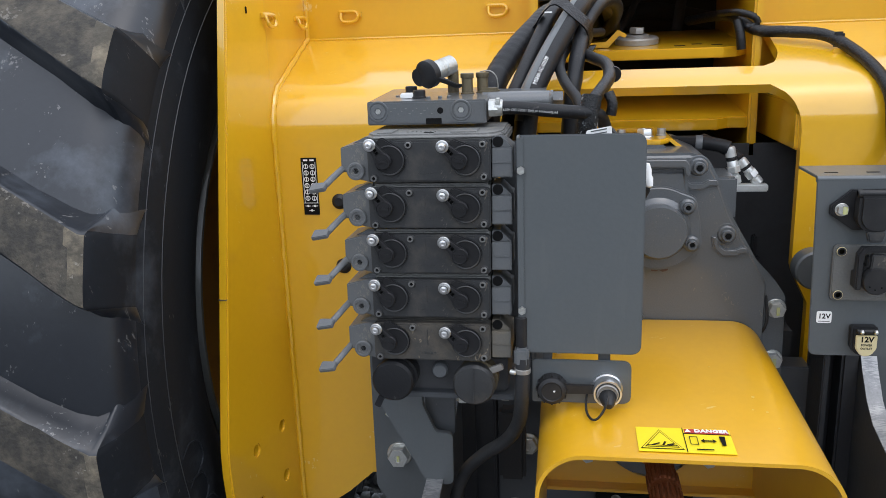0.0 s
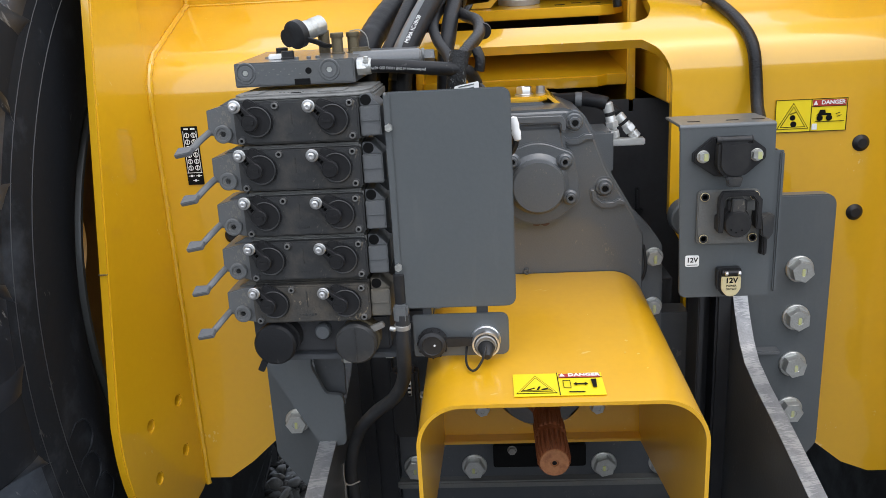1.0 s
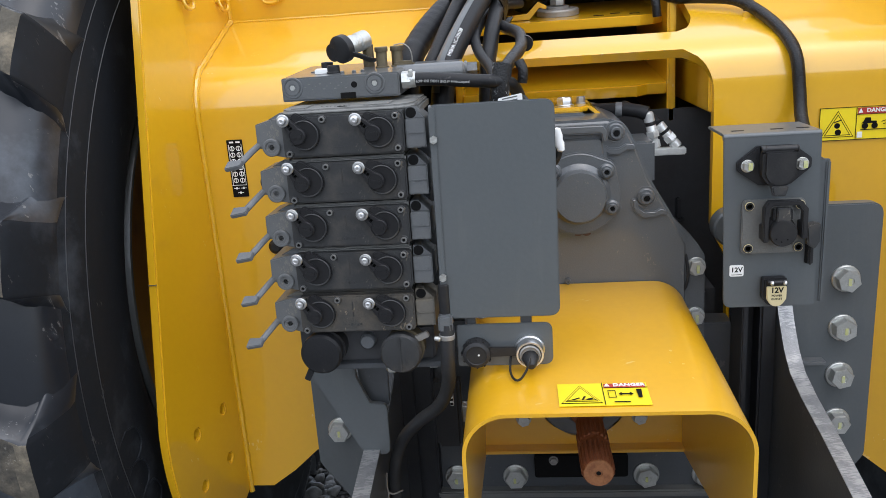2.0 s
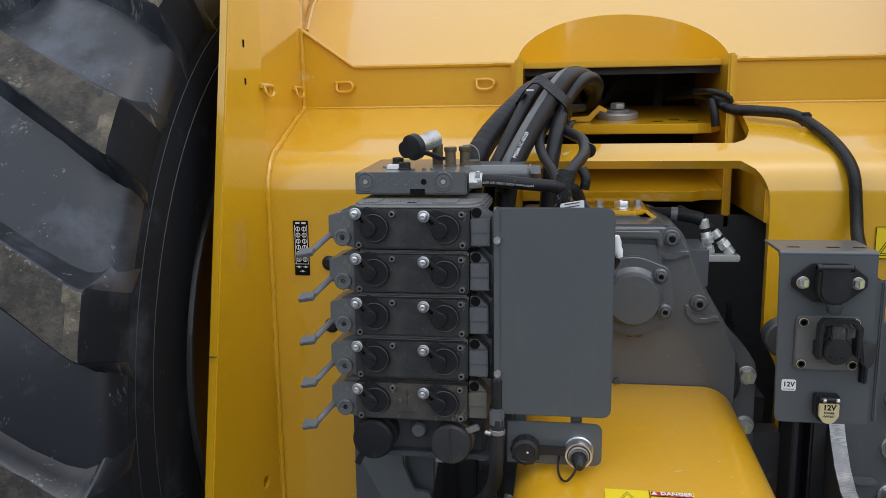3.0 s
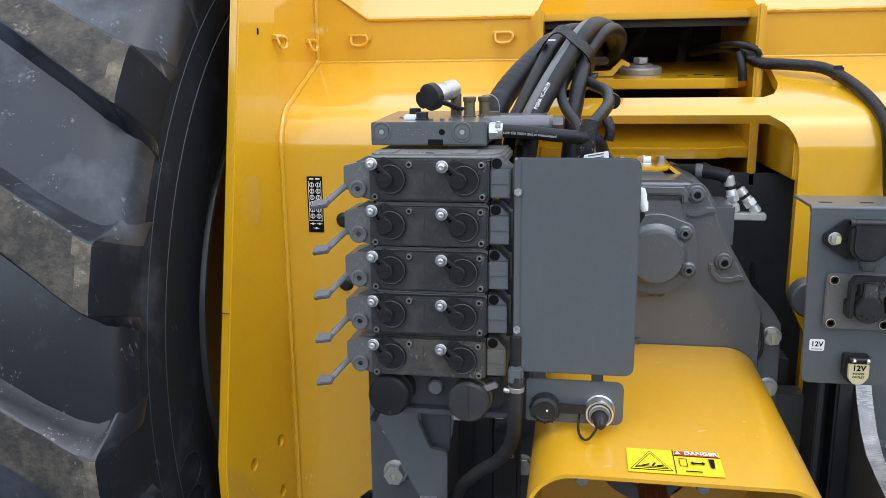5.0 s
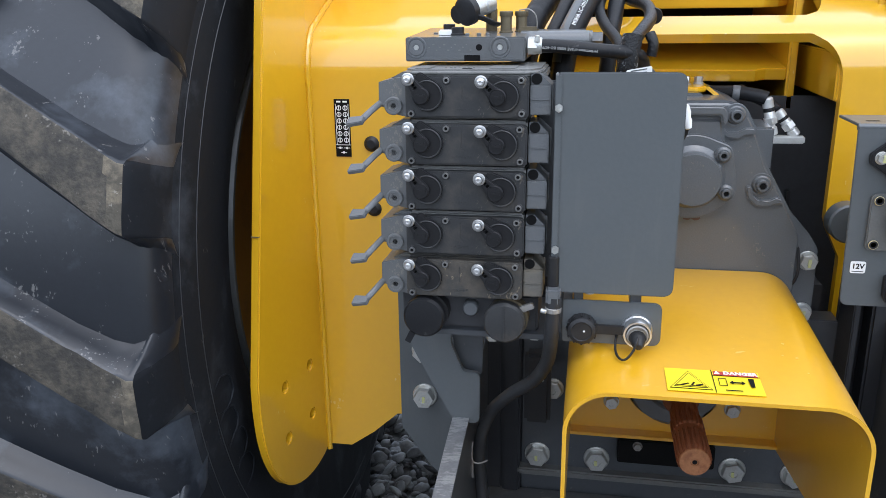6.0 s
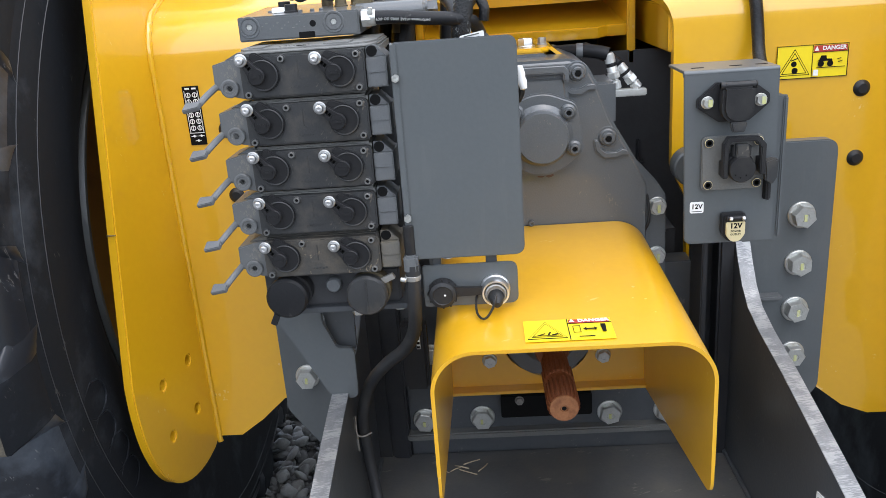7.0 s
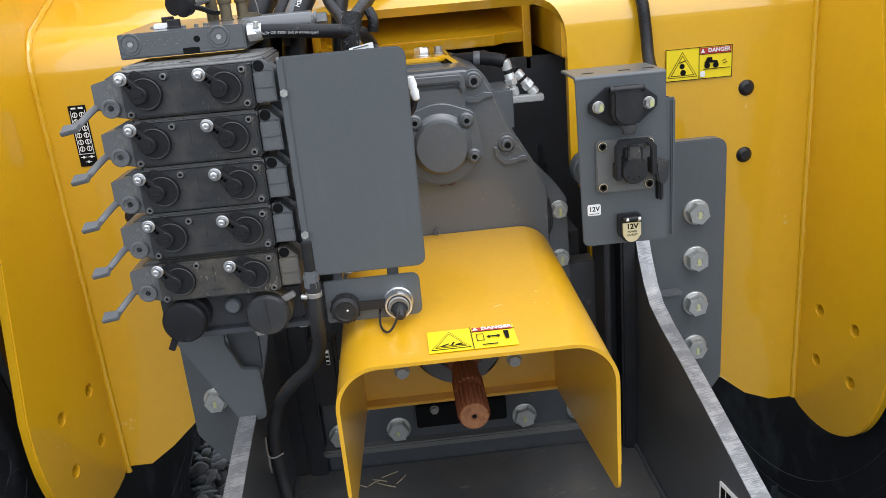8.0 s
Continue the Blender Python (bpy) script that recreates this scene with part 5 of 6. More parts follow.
part("side_body", join(box(-0.262, -0.166, 0.155, 0.235, 1.292, 1.322, 0.005), cyl(0.014, (-0.26, 0.16, 1.308), (-0.163, 0.16, 1.308), 0.003)), CAST, man)
part("end_plug", hexhead(0.008, 0.014, (-0.165, 0.19, 1.309), (1, 0, 0), 0.2, 1.2), CAST, man)
for x, y, r in ((-0.362, 0.185, 0.0085), (-0.340, 0.125, 0.0085)):
    z = 1.316 + (y - 0.09) * 0.045
    part("top_plug", lathe([(r * 1.15, 0), (r * 1.15, 0.002), (r, 0.003), (r, 0.010), (r * 0.9, 0.011), (r * 0.55, 0.011), (r * 0.5, 0.006), (0, 0.006)], (x, y, z), (0, 0, 1), 20), PLASTIC, man)
part("paper_scrap", box(-0.366, -0.346, 0.122, 0.135, 1.317, 1.325, 0.0015), WHITE, man, "scrap of white paper")
for x, y in ((-0.375, 0.15), (-0.31, 0.115), (-0.325, 0.11), (-0.299, 0.12)):
    part("dowel", cyl(0.003, (x, y, 1.316), (x, y, 1.321), 0.0008, 12), CAST, man)
part("side_hose_nut", hexhead(0.0095, 0.012, (-0.246, 0.10, 1.305), (1, 0, 0), 0.2, 0), ZINC, man)

coup = thing("quick_coupler", (-0.30, 0.19, 1.325), "steel quick coupler closed by a black dust cap", "coupler")
c0, cd = Vector((-0.330, 0.150, 1.349)), Vector((0.55, 0.80, 0.22)).normalized()
part("barrel", lathe([(0.0125, 0), (0.0135, 0.002), (0.0135, 0.02), (0.0120, 0.022), (0.0120, 0.027), (0.0135, 0.029), (0.0135, 0.046), (0.010, 0.048)], c0, cd, 26), ZINC, coup)
part("dust_cap", lathe([(0.0, -0.008), (0.015, -0.008), (0.0192, -0.006), (0.0192, 0.004), (0.0165, 0.007)], c0, cd, 28), PLASTIC, coup, "round black rubber dust cap")
part("cap_tab", lathe([(0.0, -0.006), (0.007, -0.006), (0.0125, -0.005), (0.0125, -0.001), (0, -0.001)], c0 + Vector((-0.0125, 0.007, -0.004)), cd, 20), PLASTIC, coup)
part("strap", tube([c0 + Vector((0.010, -0.008, -0.006)), (-0.306, 0.15, 1.338), (-0.296, 0.16, 1.332), (-0.290, 0.175, 1.330)], 0.0045, 10, flat=0.5), PLASTIC, coup)
part("stem", cyl(0.008, (-0.302, 0.19, 1.318), (-0.302, 0.19, 1.352), 0.001), BRASS, coup)

for x, y in ((-0.279, 0.165), (-0.259, 0.178)):
    peg = thing("capped_port", (x, y, 1.318), "short tarnished brass port with a flat cap", "port", group="capped ports on the manifold")
    part("stub", lathe([(0.0095, 0), (0.0095, 0.003), (0.0078, 0.004), (0.0078, 0.024)], (x, y, 1.318), (0, 0, 1), 22), BRASS, peg)
    part("cap", lathe([(0.0088, 0), (0.0093, 0.001), (0.0093, 0.006), (0.0085, 0.007), (0, 0.007)], (x, y, 1.341), (0, 0, 1), 22), BRASS, peg)
ring = thing("wire_loop", (-0.245, 0.18, 1.318), "thin wire loop on the manifold", "wire")
part("loop", tube([(-0.262, 0.175, 1.349), (-0.248, 0.17, 1.350), (-0.239, 0.17, 1.342), (-0.237, 0.172, 1.328), (-0.240, 0.175, 1.318)], 0.0009, 6), STEEL, ring)
part("loop_base", box(-0.262, -0.234, 0.160, 0.18, 1.316, 1.327, 0.003), BRASS, ring)

# ---- hoses ----
HOSES = [
    ("thick_hose", 0.0192, 0.0006, [(-0.268, 0.27, 1.24), (-0.254, 0.28, 1.318), (-0.245, 0.31, 1.343), (-0.225, 0.36, 1.373), (-0.195, 0.44, 1.408), (-0.172, 0.52, 1.432), (-0.13, 0.62, 1.440), (-0.085, 0.80, 1.425), (-0.07, 1.0, 1.40)], "thick ribbed black hydraulic hose curving into the body"),
    ("slim_hose", 0.0112, 0.0, [(-0.232, 0.23, 1.24), (-0.222, 0.24, 1.305), (-0.214, 0.255, 1.325), (-0.194, 0.33, 1.375), (-0.170, 0.43, 1.428), (-0.151, 0.52, 1.452), (-0.109, 0.62, 1.456), (-0.069, 0.80, 1.436), (-0.06, 1.0, 1.40)], "slim black hydraulic hose bound in the bundle"),
    ("printed_hose", 0.0170, 0.0, [(-0.205, 0.21, 1.24), (-0.197, 0.22, 1.300), (-0.187, 0.245, 1.328), (-0.158, 0.33, 1.384), (-0.124, 0.43, 1.439), (-0.100, 0.52, 1.458), (-0.070, 0.62, 1.453), (-0.052, 0.78, 1.426), (-0.04, 1.0, 1.39)], "black hydraulic hose with a grey stripe and white print"),
    ("bent_hose", 0.0122, 0.0, [(-0.140, 0.26, 1.24), (-0.135, 0.262, 1.308), (-0.131, 0.285, 1.331), (-0.126, 0.33, 1.364), (-0.114, 0.42, 1.409), (-0.089, 0.50, 1.444), (-0.065, 0.58, 1.455), (-0.049, 0.66, 1.440), (-0.058, 0.75, 1.412), (-0.08, 0.95, 1.39)], "black hydraulic hose looping into the dark opening"),
    ("thin_hose", 0.0078, 0.0, [(-0.118, 0.15, 1.275), (-0.123, 0.16, 1.294), (-0.128, 0.185, 1.308), (-0.145, 0.24, 1.328), (-0.153, 0.30, 1.350), (-0.143, 0.38, 1.374), (-0.118, 0.46, 1.395), (-0.08, 0.6, 1.40)], "thin grey-black hose behind the others"),
]
for name, r, ribs, pts, label in HOSES:
    h = thing(name, pts[0], label, "hose", group="hose bundle above the valves")
    part("rubber", tube(pts, r, 20, ribs, 0.018), RUBBER, h)
    if name == "printed_hose":
        line = frames(spline(pts, 0.004))
        # a paler stripe on the side towards the rear, and letters along it
        eye = Vector((-0.45, -0.55, 0.55)).normalized()
        st = bmesh.new()
        prev = None
        rows = []
        for p, side, up, d in line[8:-30]:
            out = (eye - d * eye.dot(d)).normalized()
            across = d.cross(out).normalized()
            rows.append((p, out, across, d))
            pair = []
            for k in (-0.55, -0.2, 0.15, 0.5):
                pair.append(st.verts.new(p + (out * math.cos(k) + across * math.sin(k)) * (r + 0.0004)))
            if prev:
                for k in range(3):
                    st.faces.new((prev[k], prev[k + 1], pair[k + 1], pair[k]))
            prev = pair
        part("stripe", st, GREY, h, "grey lengthwise stripe")
        tx = along("MSHA 1C-101/39", 0.0086, pts, r, 0.082, eye, 0.75)
        part("print", tx, WHITE, h, "white printed letters")
strap = thing("hose_strap", (-0.15, 0.46, 1.42), "black webbing strap round the hose bundle", "strap")
sp = bmesh.new()
wide = Vector((0.30, 0.80, 0.52)).normalized()
band = spline([(-0.208, 0.470, 1.395), (-0.196, 0.42, 1.41), (-0.188, 0.4, 1.419), (-0.175, 0.385, 1.437), (-0.158, 0.385, 1.448), (-0.132, 0.375, 1.428), (-0.11, 0.38, 1.407), (-0.107, 0.4, 1.384), (-0.113, 0.43, 1.367), (-0.099, 0.45, 1.372), (-0.12, 0.50, 1.372), (-0.16, 0.53, 1.39), (-0.20, 0.51, 1.395), (-0.208, 0.472, 1.394)], 0.006)
rows = [[sp.verts.new(p + wide * k) for k in (-0.0125, 0, 0.0125)] for p in band]
for a, b in zip(rows, rows[1:]):
    for k in range(2):
        sp.faces.new((a[k], a[k + 1], b[k + 1], b[k]))
part("webbing", thick(sp, 0.0025, (0, -1, 0.5)), BRAID, strap)
part("white_stitch", box(-0.178, -0.166, 0.374, 0.376, 1.4300, 1.4325), WHITE, strap)

sh = thing("side_hose", (-0.23, 0.10, 1.295), "black printed rubber hose clamped to the manifold", "hose")
side_pts = [(-0.236, 0.10, 1.305), (-0.205, 0.099, 1.304), (-0.165, 0.098, 1.300), (-0.125, 0.100, 1.296), (-0.10, 0.12, 1.290), (-0.09, 0.17, 1.27)]
part("rubber", tube(side_pts, 0.0088, 16), RUBBER, sh)
part("clamp", lathe([(0.0098, 0), (0.0106, 0.001), (0.0106, 0.010), (0.0098, 0.011)], (-0.236, 0.10, 1.305), (1, 0, -0.02), 24), ZINC, sh, "bright hose clamp")
part("clamp_screw", join(cyl(0.0032, (-0.231, 0.094, 1.312), (-0.231, 0.094, 1.318), 0.001, 12), box(-0.2345, -0.2275, 0.0885, 0.095, 1.309, 1.3145, 0.001)), ZINC, sh)
tx = along("performance of SAE 100R5 ISO 4079", 0.0047, side_pts, 0.0088, 0.012, Vector((0, -1, 0.25)).normalized(), 0.45, True, 0.0001)
part("print", tx, PRINT, sh, "tiny white printed letters")

loom = thing("braided_loom", (-0.105, 0.12, 1.27), "braided black wiring loom rising beside the hoses", "cable")
part("lower_sleeve", tube([(-0.118, 0.13, 1.245), (-0.116, 0.112, 1.275), (-0.113, 0.110, 1.295), (-0.110, 0.115, 1.316)], 0.0132, 16), MESHED, loom)
part("upper_sleeve", tube([(-0.112, 0.115, 1.305), (-0.098, 0.15, 1.320), (-0.084, 0.20, 1.336), (-0.086, 0.26, 1.352), (-0.104, 0.32, 1.360), (-0.124, 0.40, 1.37)], 0.0088, 14), BRAID, loom)
part("end_stub", tube([(-0.088, 0.13, 1.318), (-0.083, 0.125, 1.305), (-0.085, 0.125, 1.29)], 0.007, 12), BRAID, loom)
part("cable_tie", lathe([(0.0115, 0), (0.0115, 0.005)], (-0.078, 0.22, 1.338), (0.1, 1, 0.2), 16), PLASTIC, loom)
tag = part("paper_tag", plate(rounded([(-0.120, 1.262), (-0.085, 1.262), (-0.086, 1.2805), (-0.117, 1.2750)], 0.002), "y", 0.078, 0.0792), WHITE, loom, "white printed cable label")
for k in (0, 1):
    part("print_bar", plate([(-0.112, 1.2730 - 0.004 * k), (-0.092, 1.2763 - 0.004 * k), (-0.092, 1.2778 - 0.004 * k), (-0.112, 1.2745 - 0.004 * k)], "y", 0.0774, 0.0779), GREY, tag)
part("panel_tag", lathe([(0.0, -0.004), (0.0045, -0.002), (0.0062, 0.008), (0.0050, 0.012), (0.0060, 0.018), (0.0048, 0.027), (0.0, 0.029)], (-0.0385, 0.07, 1.206), (-0.18, 0.1, 1), 12), WHITE, loom, "white connector")
part("panel_cable", tube([(-0.085, 0.125, 1.27), (-0.06, 0.09, 1.24), (-0.042, 0.075, 1.215), (-0.045, 0.08, 1.19), (-0.07, 0.09, 1.17)], 0.005, 10), PLASTIC, loom)

# ---- cover panel and connector bracket ----
panel = thing("cover_panel", (-0.125, 0.03, 0.994), "flat grey painted steel cover panel beside the valves", "panel")
px0, px1, pz0, pz1 = -0.1985, -0.0475, 0.9955, 1.2775
part("sheet", plate(rounded([(px0, pz0), (px1, pz0), (px1, pz1), (px0, pz1)], [0.010, 0.014, 0.014, 0.003], 6), "y", 0.018, 0.0215, 0.0014), GREY, panel)
part("side_flange", plate(rounded([(0.019, pz0 + 0.02), (0.019, pz1), (0.060, pz1 - 0.004), (0.060, pz0 + 0.03)], 0.006), "x", px0 - 0.0042, px0 - 0.0008, 0.0008), GREY, panel, "folded side flange")
part("edge_strip", box(px0 - 0.0042, px0 + 0.0042, 0.0160, 0.0180, pz0 + 0.02, pz1 - 0.003, 0.0008), GREY, panel, "folded front strip")
for z in (1.232, 1.052):
    part("strip_bolt", hexhead(0.0042, 0.006, (px0 + 0.0008, 0.0160, z + 0.003), (0, -1, 0), 0.5, 0), ZINC, panel)
part("stay", join(box(-0.17, -0.155, 0.03, 0.25, 1.0, 1.012), box(-0.23, -0.12, 0.10, 0.112, 0.99, 1.26, 0.002)), DARK, panel)

brk = thing("connector_bracket", (-0.121, 0.03, 0.922), "grey steel bracket carrying two round connectors", "bracket")
part("sheet", plate(rounded([(-0.186, 0.9225), (-0.058, 0.9225), (-0.058, 0.9825), (-0.186, 0.9825)], [0.004, 0.012, 0.012, 0.004], 6), "y", 0.028, 0.0325, 0.001), GREY, brk)
part("stem", box(-0.172, -0.16, 0.0325, 0.14, 0.975, 0.998, 0.001), DARK, brk)
part("stem", box(-0.10, -0.085, 0.0325, 0.06, 0.978, 0.997, 0.001), DARK, brk)
part("bolt", hexhead(0.005, 0.004, (-0.152, 0.05, 0.9855), (0, 0, 1)), ZINC, brk)
cb = thing("capped_connector", (-0.160, 0.028, 0.945), "black capped connector on the grey bracket", "connector")
part("cap", lathe([(0.0195, 0), (0.0195, 0.010), (0.0180, 0.016), (0.0135, 0.018), (0.0125, 0.0165), (0, 0.0165)], (-0.160, 0.028, 0.945), (0, -1, 0), 32), PLASTIC, cb)
for i in range(12):
    a = math.pi / 6 * i
    part("grip", cyl(0.0016, (-0.160 + 0.0195 * math.cos(a), 0.025, 0.945 + 0.0195 * math.sin(a)), (-0.160 + 0.0195 * math.cos(a), 0.015, 0.945 + 0.0195 * math.sin(a)), 0, 6), PLASTIC, cb)
part("strap", plate(rounded([(-0.145, 0.940), (-0.100, 0.941), (-0.100, 0.953), (-0.145, 0.954)], 0.004), "y", 0.016, 0.020, 0.001), PLASTIC, cb)
part("pip", lathe([(0.0015, 0), (0.001, 0.0006), (0, 0.0006)], (-0.157, 0.0115, 0.945), (0, -1, 0), 10), WHITE, cb)
ob2 = thing("open_connector", (-0.089, 0.028, 0.945), "bright round connector with a plug and a looped cord", "connector")
part("shell", lathe([(0.020, 0), (0.020, 0.004), (0.0185, 0.006), (0.0185, 0.020), (0.0178, 0.022), (0.0155, 0.022), (0.0150, 0.010), (0, 0.010)], (-0.089, 0.028, 0.946), (0, -1, 0), 36), CHROME, ob2)
part("ring", lathe([(0.0145, 0), (0.0152, 0.003), (0.0140, 0.008), (0.0125, 0.009), (0.012, 0.006)], (-0.089, 0.014, 0.945), (0, -1, 0), 30), STEEL, ob2)
part("plug", lathe([(0.011, 0), (0.0115, 0.006), (0.009, 0.016), (0.007, 0.022), (0.004, 0.026), (0, 0.027)], (-0.089, 0.016, 0.942), (0.05, -1, -0.25), 24), PLASTIC, ob2, "black rubber plug")
part("cord", tube([(-0.089, -0.008, 0.950), (-0.091, -0.014, 0.945), (-0.094, -0.016, 0.935), (-0.102, -0.017, 0.923), (-0.109, -0.013, 0.9195), (-0.115, 0.0, 0.922), (-0.116, 0.015, 0.930), (-0.114, 0.027, 0.940)], 0.0016, 8), PLASTIC, ob2)

# ---- foot of the valve stack ----
foot = thing("valve_stand", (-0.33, 0.12, 0.73), "grey steel stand under the valve stack", "stand")
stand = rounded([(-0.425, 0.955), (-0.400, 0.955), (-0.355, 0.955), (-0.355, 0.862), (-0.337, 0.818), (-0.311, 0.816), (-0.312, 0.730), (-0.352, 0.729), (-0.425, 0.870)], [0, 0, 0, 0.006, 0.01, 0.010, 0.012, 0.008, 0], 4)
part("front_leg", plate(stand, "y", 0.132, 0.142, 0.001), GREY, foot, "light grey cut plate")
# dark colour on this plate imitates the shaded recess behind the front leg
part("rear_leg", plate(rounded([(-0.350, 0.955), (-0.306, 0.955), (-0.310, 0.806), (-0.348, 0.806), (-0.356, 0.870)], 0.006), "y", 0.150, 0.158, 0.001), DARK, foot)
part("shelf", box(-0.392, -0.205, 0.045, 0.16, 0.915, 0.923, 0.001), DARK, foot)
# solid box, its dark colour takes the place of the hollow's shade
part("back_box", box(-0.41, -0.22, 0.055, 0.15, 0.923, 0.9745, 0.003), INSIDE, foot, "dark box standing for the shaded hollow under the valves")
part("shelf_plug", lathe([(0.011, 0), (0.011, 0.010), (0.009, 0.013), (0, 0.013)], (-0.312, 0.055, 0.956), (0, -1, 0), 24), CAST, foot)
part("shelf_bolt", hexhead(0.008, 0.006, (-0.225, 0.07, 0.9139), (0, 0, -1)), ZINC, foot)
part("shelf_bolt", hexhead(0.008, 0.007, (-0.283, 0.06, 0.9139), (0, 0, -1)), ZINC, foot)
for x, z, lab in ((-0.373, 0.949, "large black rubber dust cap on a coupler"), (-0.263, 0.947, "dusty black rubber dust cap with a moulded seam")):
    cap = thing("dust_cap", (x, 0.03, z - 0.028), lab, "dust cap", group="dust caps under the valves")
    part("disc", lathe([(0.0, 0.003), (0.015, 0.0025), (0.0255, 0.001), (0.0285, -0.003), (0.0285, -0.014), (0.0265, -0.017)], (x, 0.018, z), (0, -1, 0), 40), RUBBER if x < -0.3 else COVER, cap)
    part("collar", lathe([(0.0275, 0), (0.0275, 0.020), (0.024, 0.022), (0.024, 0.03)], (x + 0.004, 0.034, z + 0.002), (0, 1, 0), 36), BRASS if x > -0.3 else PLASTIC, cap, "tarnished coupler collar")
    if x < -0.3:
        tab = plate(rounded([(x - 0.028, z - 0.036), (x - 0.020, z - 0.040), (x - 0.012, z - 0.024), (x - 0.020, z - 0.020)], 0.002), "y", 0.020, 0.026, 0.001)
        part("pull_tab", tab, RUBBER, cap)
    else:
        part("seam", box(x - 0.0012, x + 0.0012, 0.0140, 0.0155, z - 0.024, z + 0.024, 0.0005), COVER, cap)
        part("strap_clip", plate(rounded([(x + 0.022, z + 0.012), (x + 0.040, z + 0.020), (x + 0.036, z + 0.027), (x + 0.018, z + 0.020)], 0.002), "y", 0.028, 0.036, 0.001), STEEL, cap)

low = thing("drain_hose", (-0.21, 0.04, 0.60), "black rubber hose hanging from a clamp to the hitch floor", "hose")
low_pts = [(-0.197, 0.015, 0.990), (-0.198, 0.015, 0.964), (-0.200, 0.022, 0.929), (-0.206, 0.052, 0.880), (-0.226, 0.085, 0.834), (-0.264, 0.120, 0.790), (-0.298, 0.160, 0.735), (-0.317, 0.172, 0.672), (-0.316, 0.178, 0.60), (-0.309, 0.170, 0.535), (-0.30, 0.15, 0.48)]
part("rubber", tube(low_pts, 0.0098, 18), GREYRUBBER, low)
part("stub", cyl(0.0075, (-0.199, 0.020, 1.045), (-0.199, 0.020, 1.0), 0.002), PLASTIC, low)
part("end_fitting", box(-0.208, -0.189, 0.006, 0.028, 0.980, 1.004, 0.003), BLOCK, low, "grey hose fitting")
part("clamp", lathe([(0.0102, 0), (0.0109, 0.0008), (0.0109, 0.0062), (0.0102, 0.007)], (-0.198, 0.015, 0.969), (0, 0, 1), 24), STEEL, low, "hose clamp")
part("clamp_screw", cyl(0.0034, (-0.214, 0.008, 0.973), (-0.206, 0.006, 0.972), 0.001, 12), ZINC, low)
part("wire_hook", join(tube([(-0.3265, 0.158, 0.682), (-0.3268, 0.154, 0.664), (-0.325, 0.150, 0.652), (-0.316, 0.150, 0.648), (-0.302, 0.156, 0.651)], 0.0014, 7), tube([(-0.3265, 0.158, 0.648), (-0.3265, 0.154, 0.632), (-0.3262, 0.156, 0.618)], 0.0018, 7)), STEEL, low)
inner = thing("inner_connector", (-0.225, 0.24, 0.70), "black connector with a white tag beside the guard", "connector")
part("body", box(-0.252, -0.208, 0.25, 0.28, 0.672, 0.80, 0.006), PLASTIC, inner)
tg = part("tag", box(-0.226, -0.219, 0.2485, 0.2505, 0.752, 0.780, 0.001), WHITE, inner)
for k in range(3):
    part("print_bar", box(-0.2255, -0.2205, 0.2478, 0.2486, 0.754 + k * 0.008, 0.758 + k * 0.008), BLACK, tg)
part("bolt", hexhead(0.0135, 0.010, (-0.206, 0.30, 0.716), (0, -1, 0)), ZINC, inner)


# ---- socket bracket ----
sk = thing("socket_bracket", (0.25, 0.19, 0.944), "folded grey steel bracket carrying trailer sockets", "bracket")
BY = 0.166
part("face", plate(rounded([(0.197, 0.9435), (0.326, 0.9435), (0.323, 1.1940), (0.191, 1.1940)], [0.012, 0.003, 0.002, 0.002], 6), "y", BY, BY + 0.004, 0.001), GREY, sk)
part("top_fold", join(cyl(0.0045, (0.191, BY + 0.0045, 1.1945), (0.323, BY + 0.0045, 1.1945), 0.0005, 20), box(0.191, 0.323, BY + 0.0045, BY + 0.095, 1.1950, 1.1990, 0.0008)), GREY, sk)
for x in (0.208, 0.262, 0.298):
    part("top_slot", plate(rounded([(x, BY + 0.028), (x + 0.018, BY + 0.028), (x + 0.018, BY + 0.034), (x, BY + 0.034)], 0.003), "z", 1.1985, 1.1995), BLACK, sk)
part("side_fold", box(0.333, 0.339, BY + 0.004, BY + 0.06, 0.947, 1.155, 0.002), GREY, sk)
part("side_face", plate(rounded([(0.322, 0.947), (0.339, 0.947), (0.339, 1.157), (0.322, 1.157)], 0.003), "y", BY + 0.008, BY + 0.012, 0.001), GREY, sk)
part("stay", box(0.25, 0.30, BY + 0.06, 0.34, 1.02, 1.10, 0.003), GREY, sk)
part("slot", plate(rounded([(0.308, 1.008), (0.3155, 1.008), (0.3155, 1.04), (0.308, 1.04)], 0.0035), "y", BY - 0.0012, BY + 0.001), BLACK, sk)

s7 = thing("trailer_socket", (0.261, BY, 1.155), "black seven-pin trailer socket with closed hinged lid", "socket")
base = rounded([(0.208, 1.148), (0.208, 1.160), (0.234, 1.182), (0.283, 1.182), (0.308, 1.163), (0.308, 1.150), (0.281, 1.127), (0.238, 1.127)], 0.006, 4)
part("base", plate(base, "y", BY - 0.010, BY - 0.0002, 0.002), PLASTIC, s7)
lid = part("lid", plate([Vector((0.2365, 1.179)), Vector((0.2805, 1.179))] + [Vector((0.2585 + 0.0225 * math.cos(a), 1.150 + 0.0225 * math.sin(a))) for a in np.linspace(0.15, -math.pi - 0.15, 22)], "y", BY - 0.034, BY - 0.010, 0.004), PLASTIC, s7, "closed black lid")
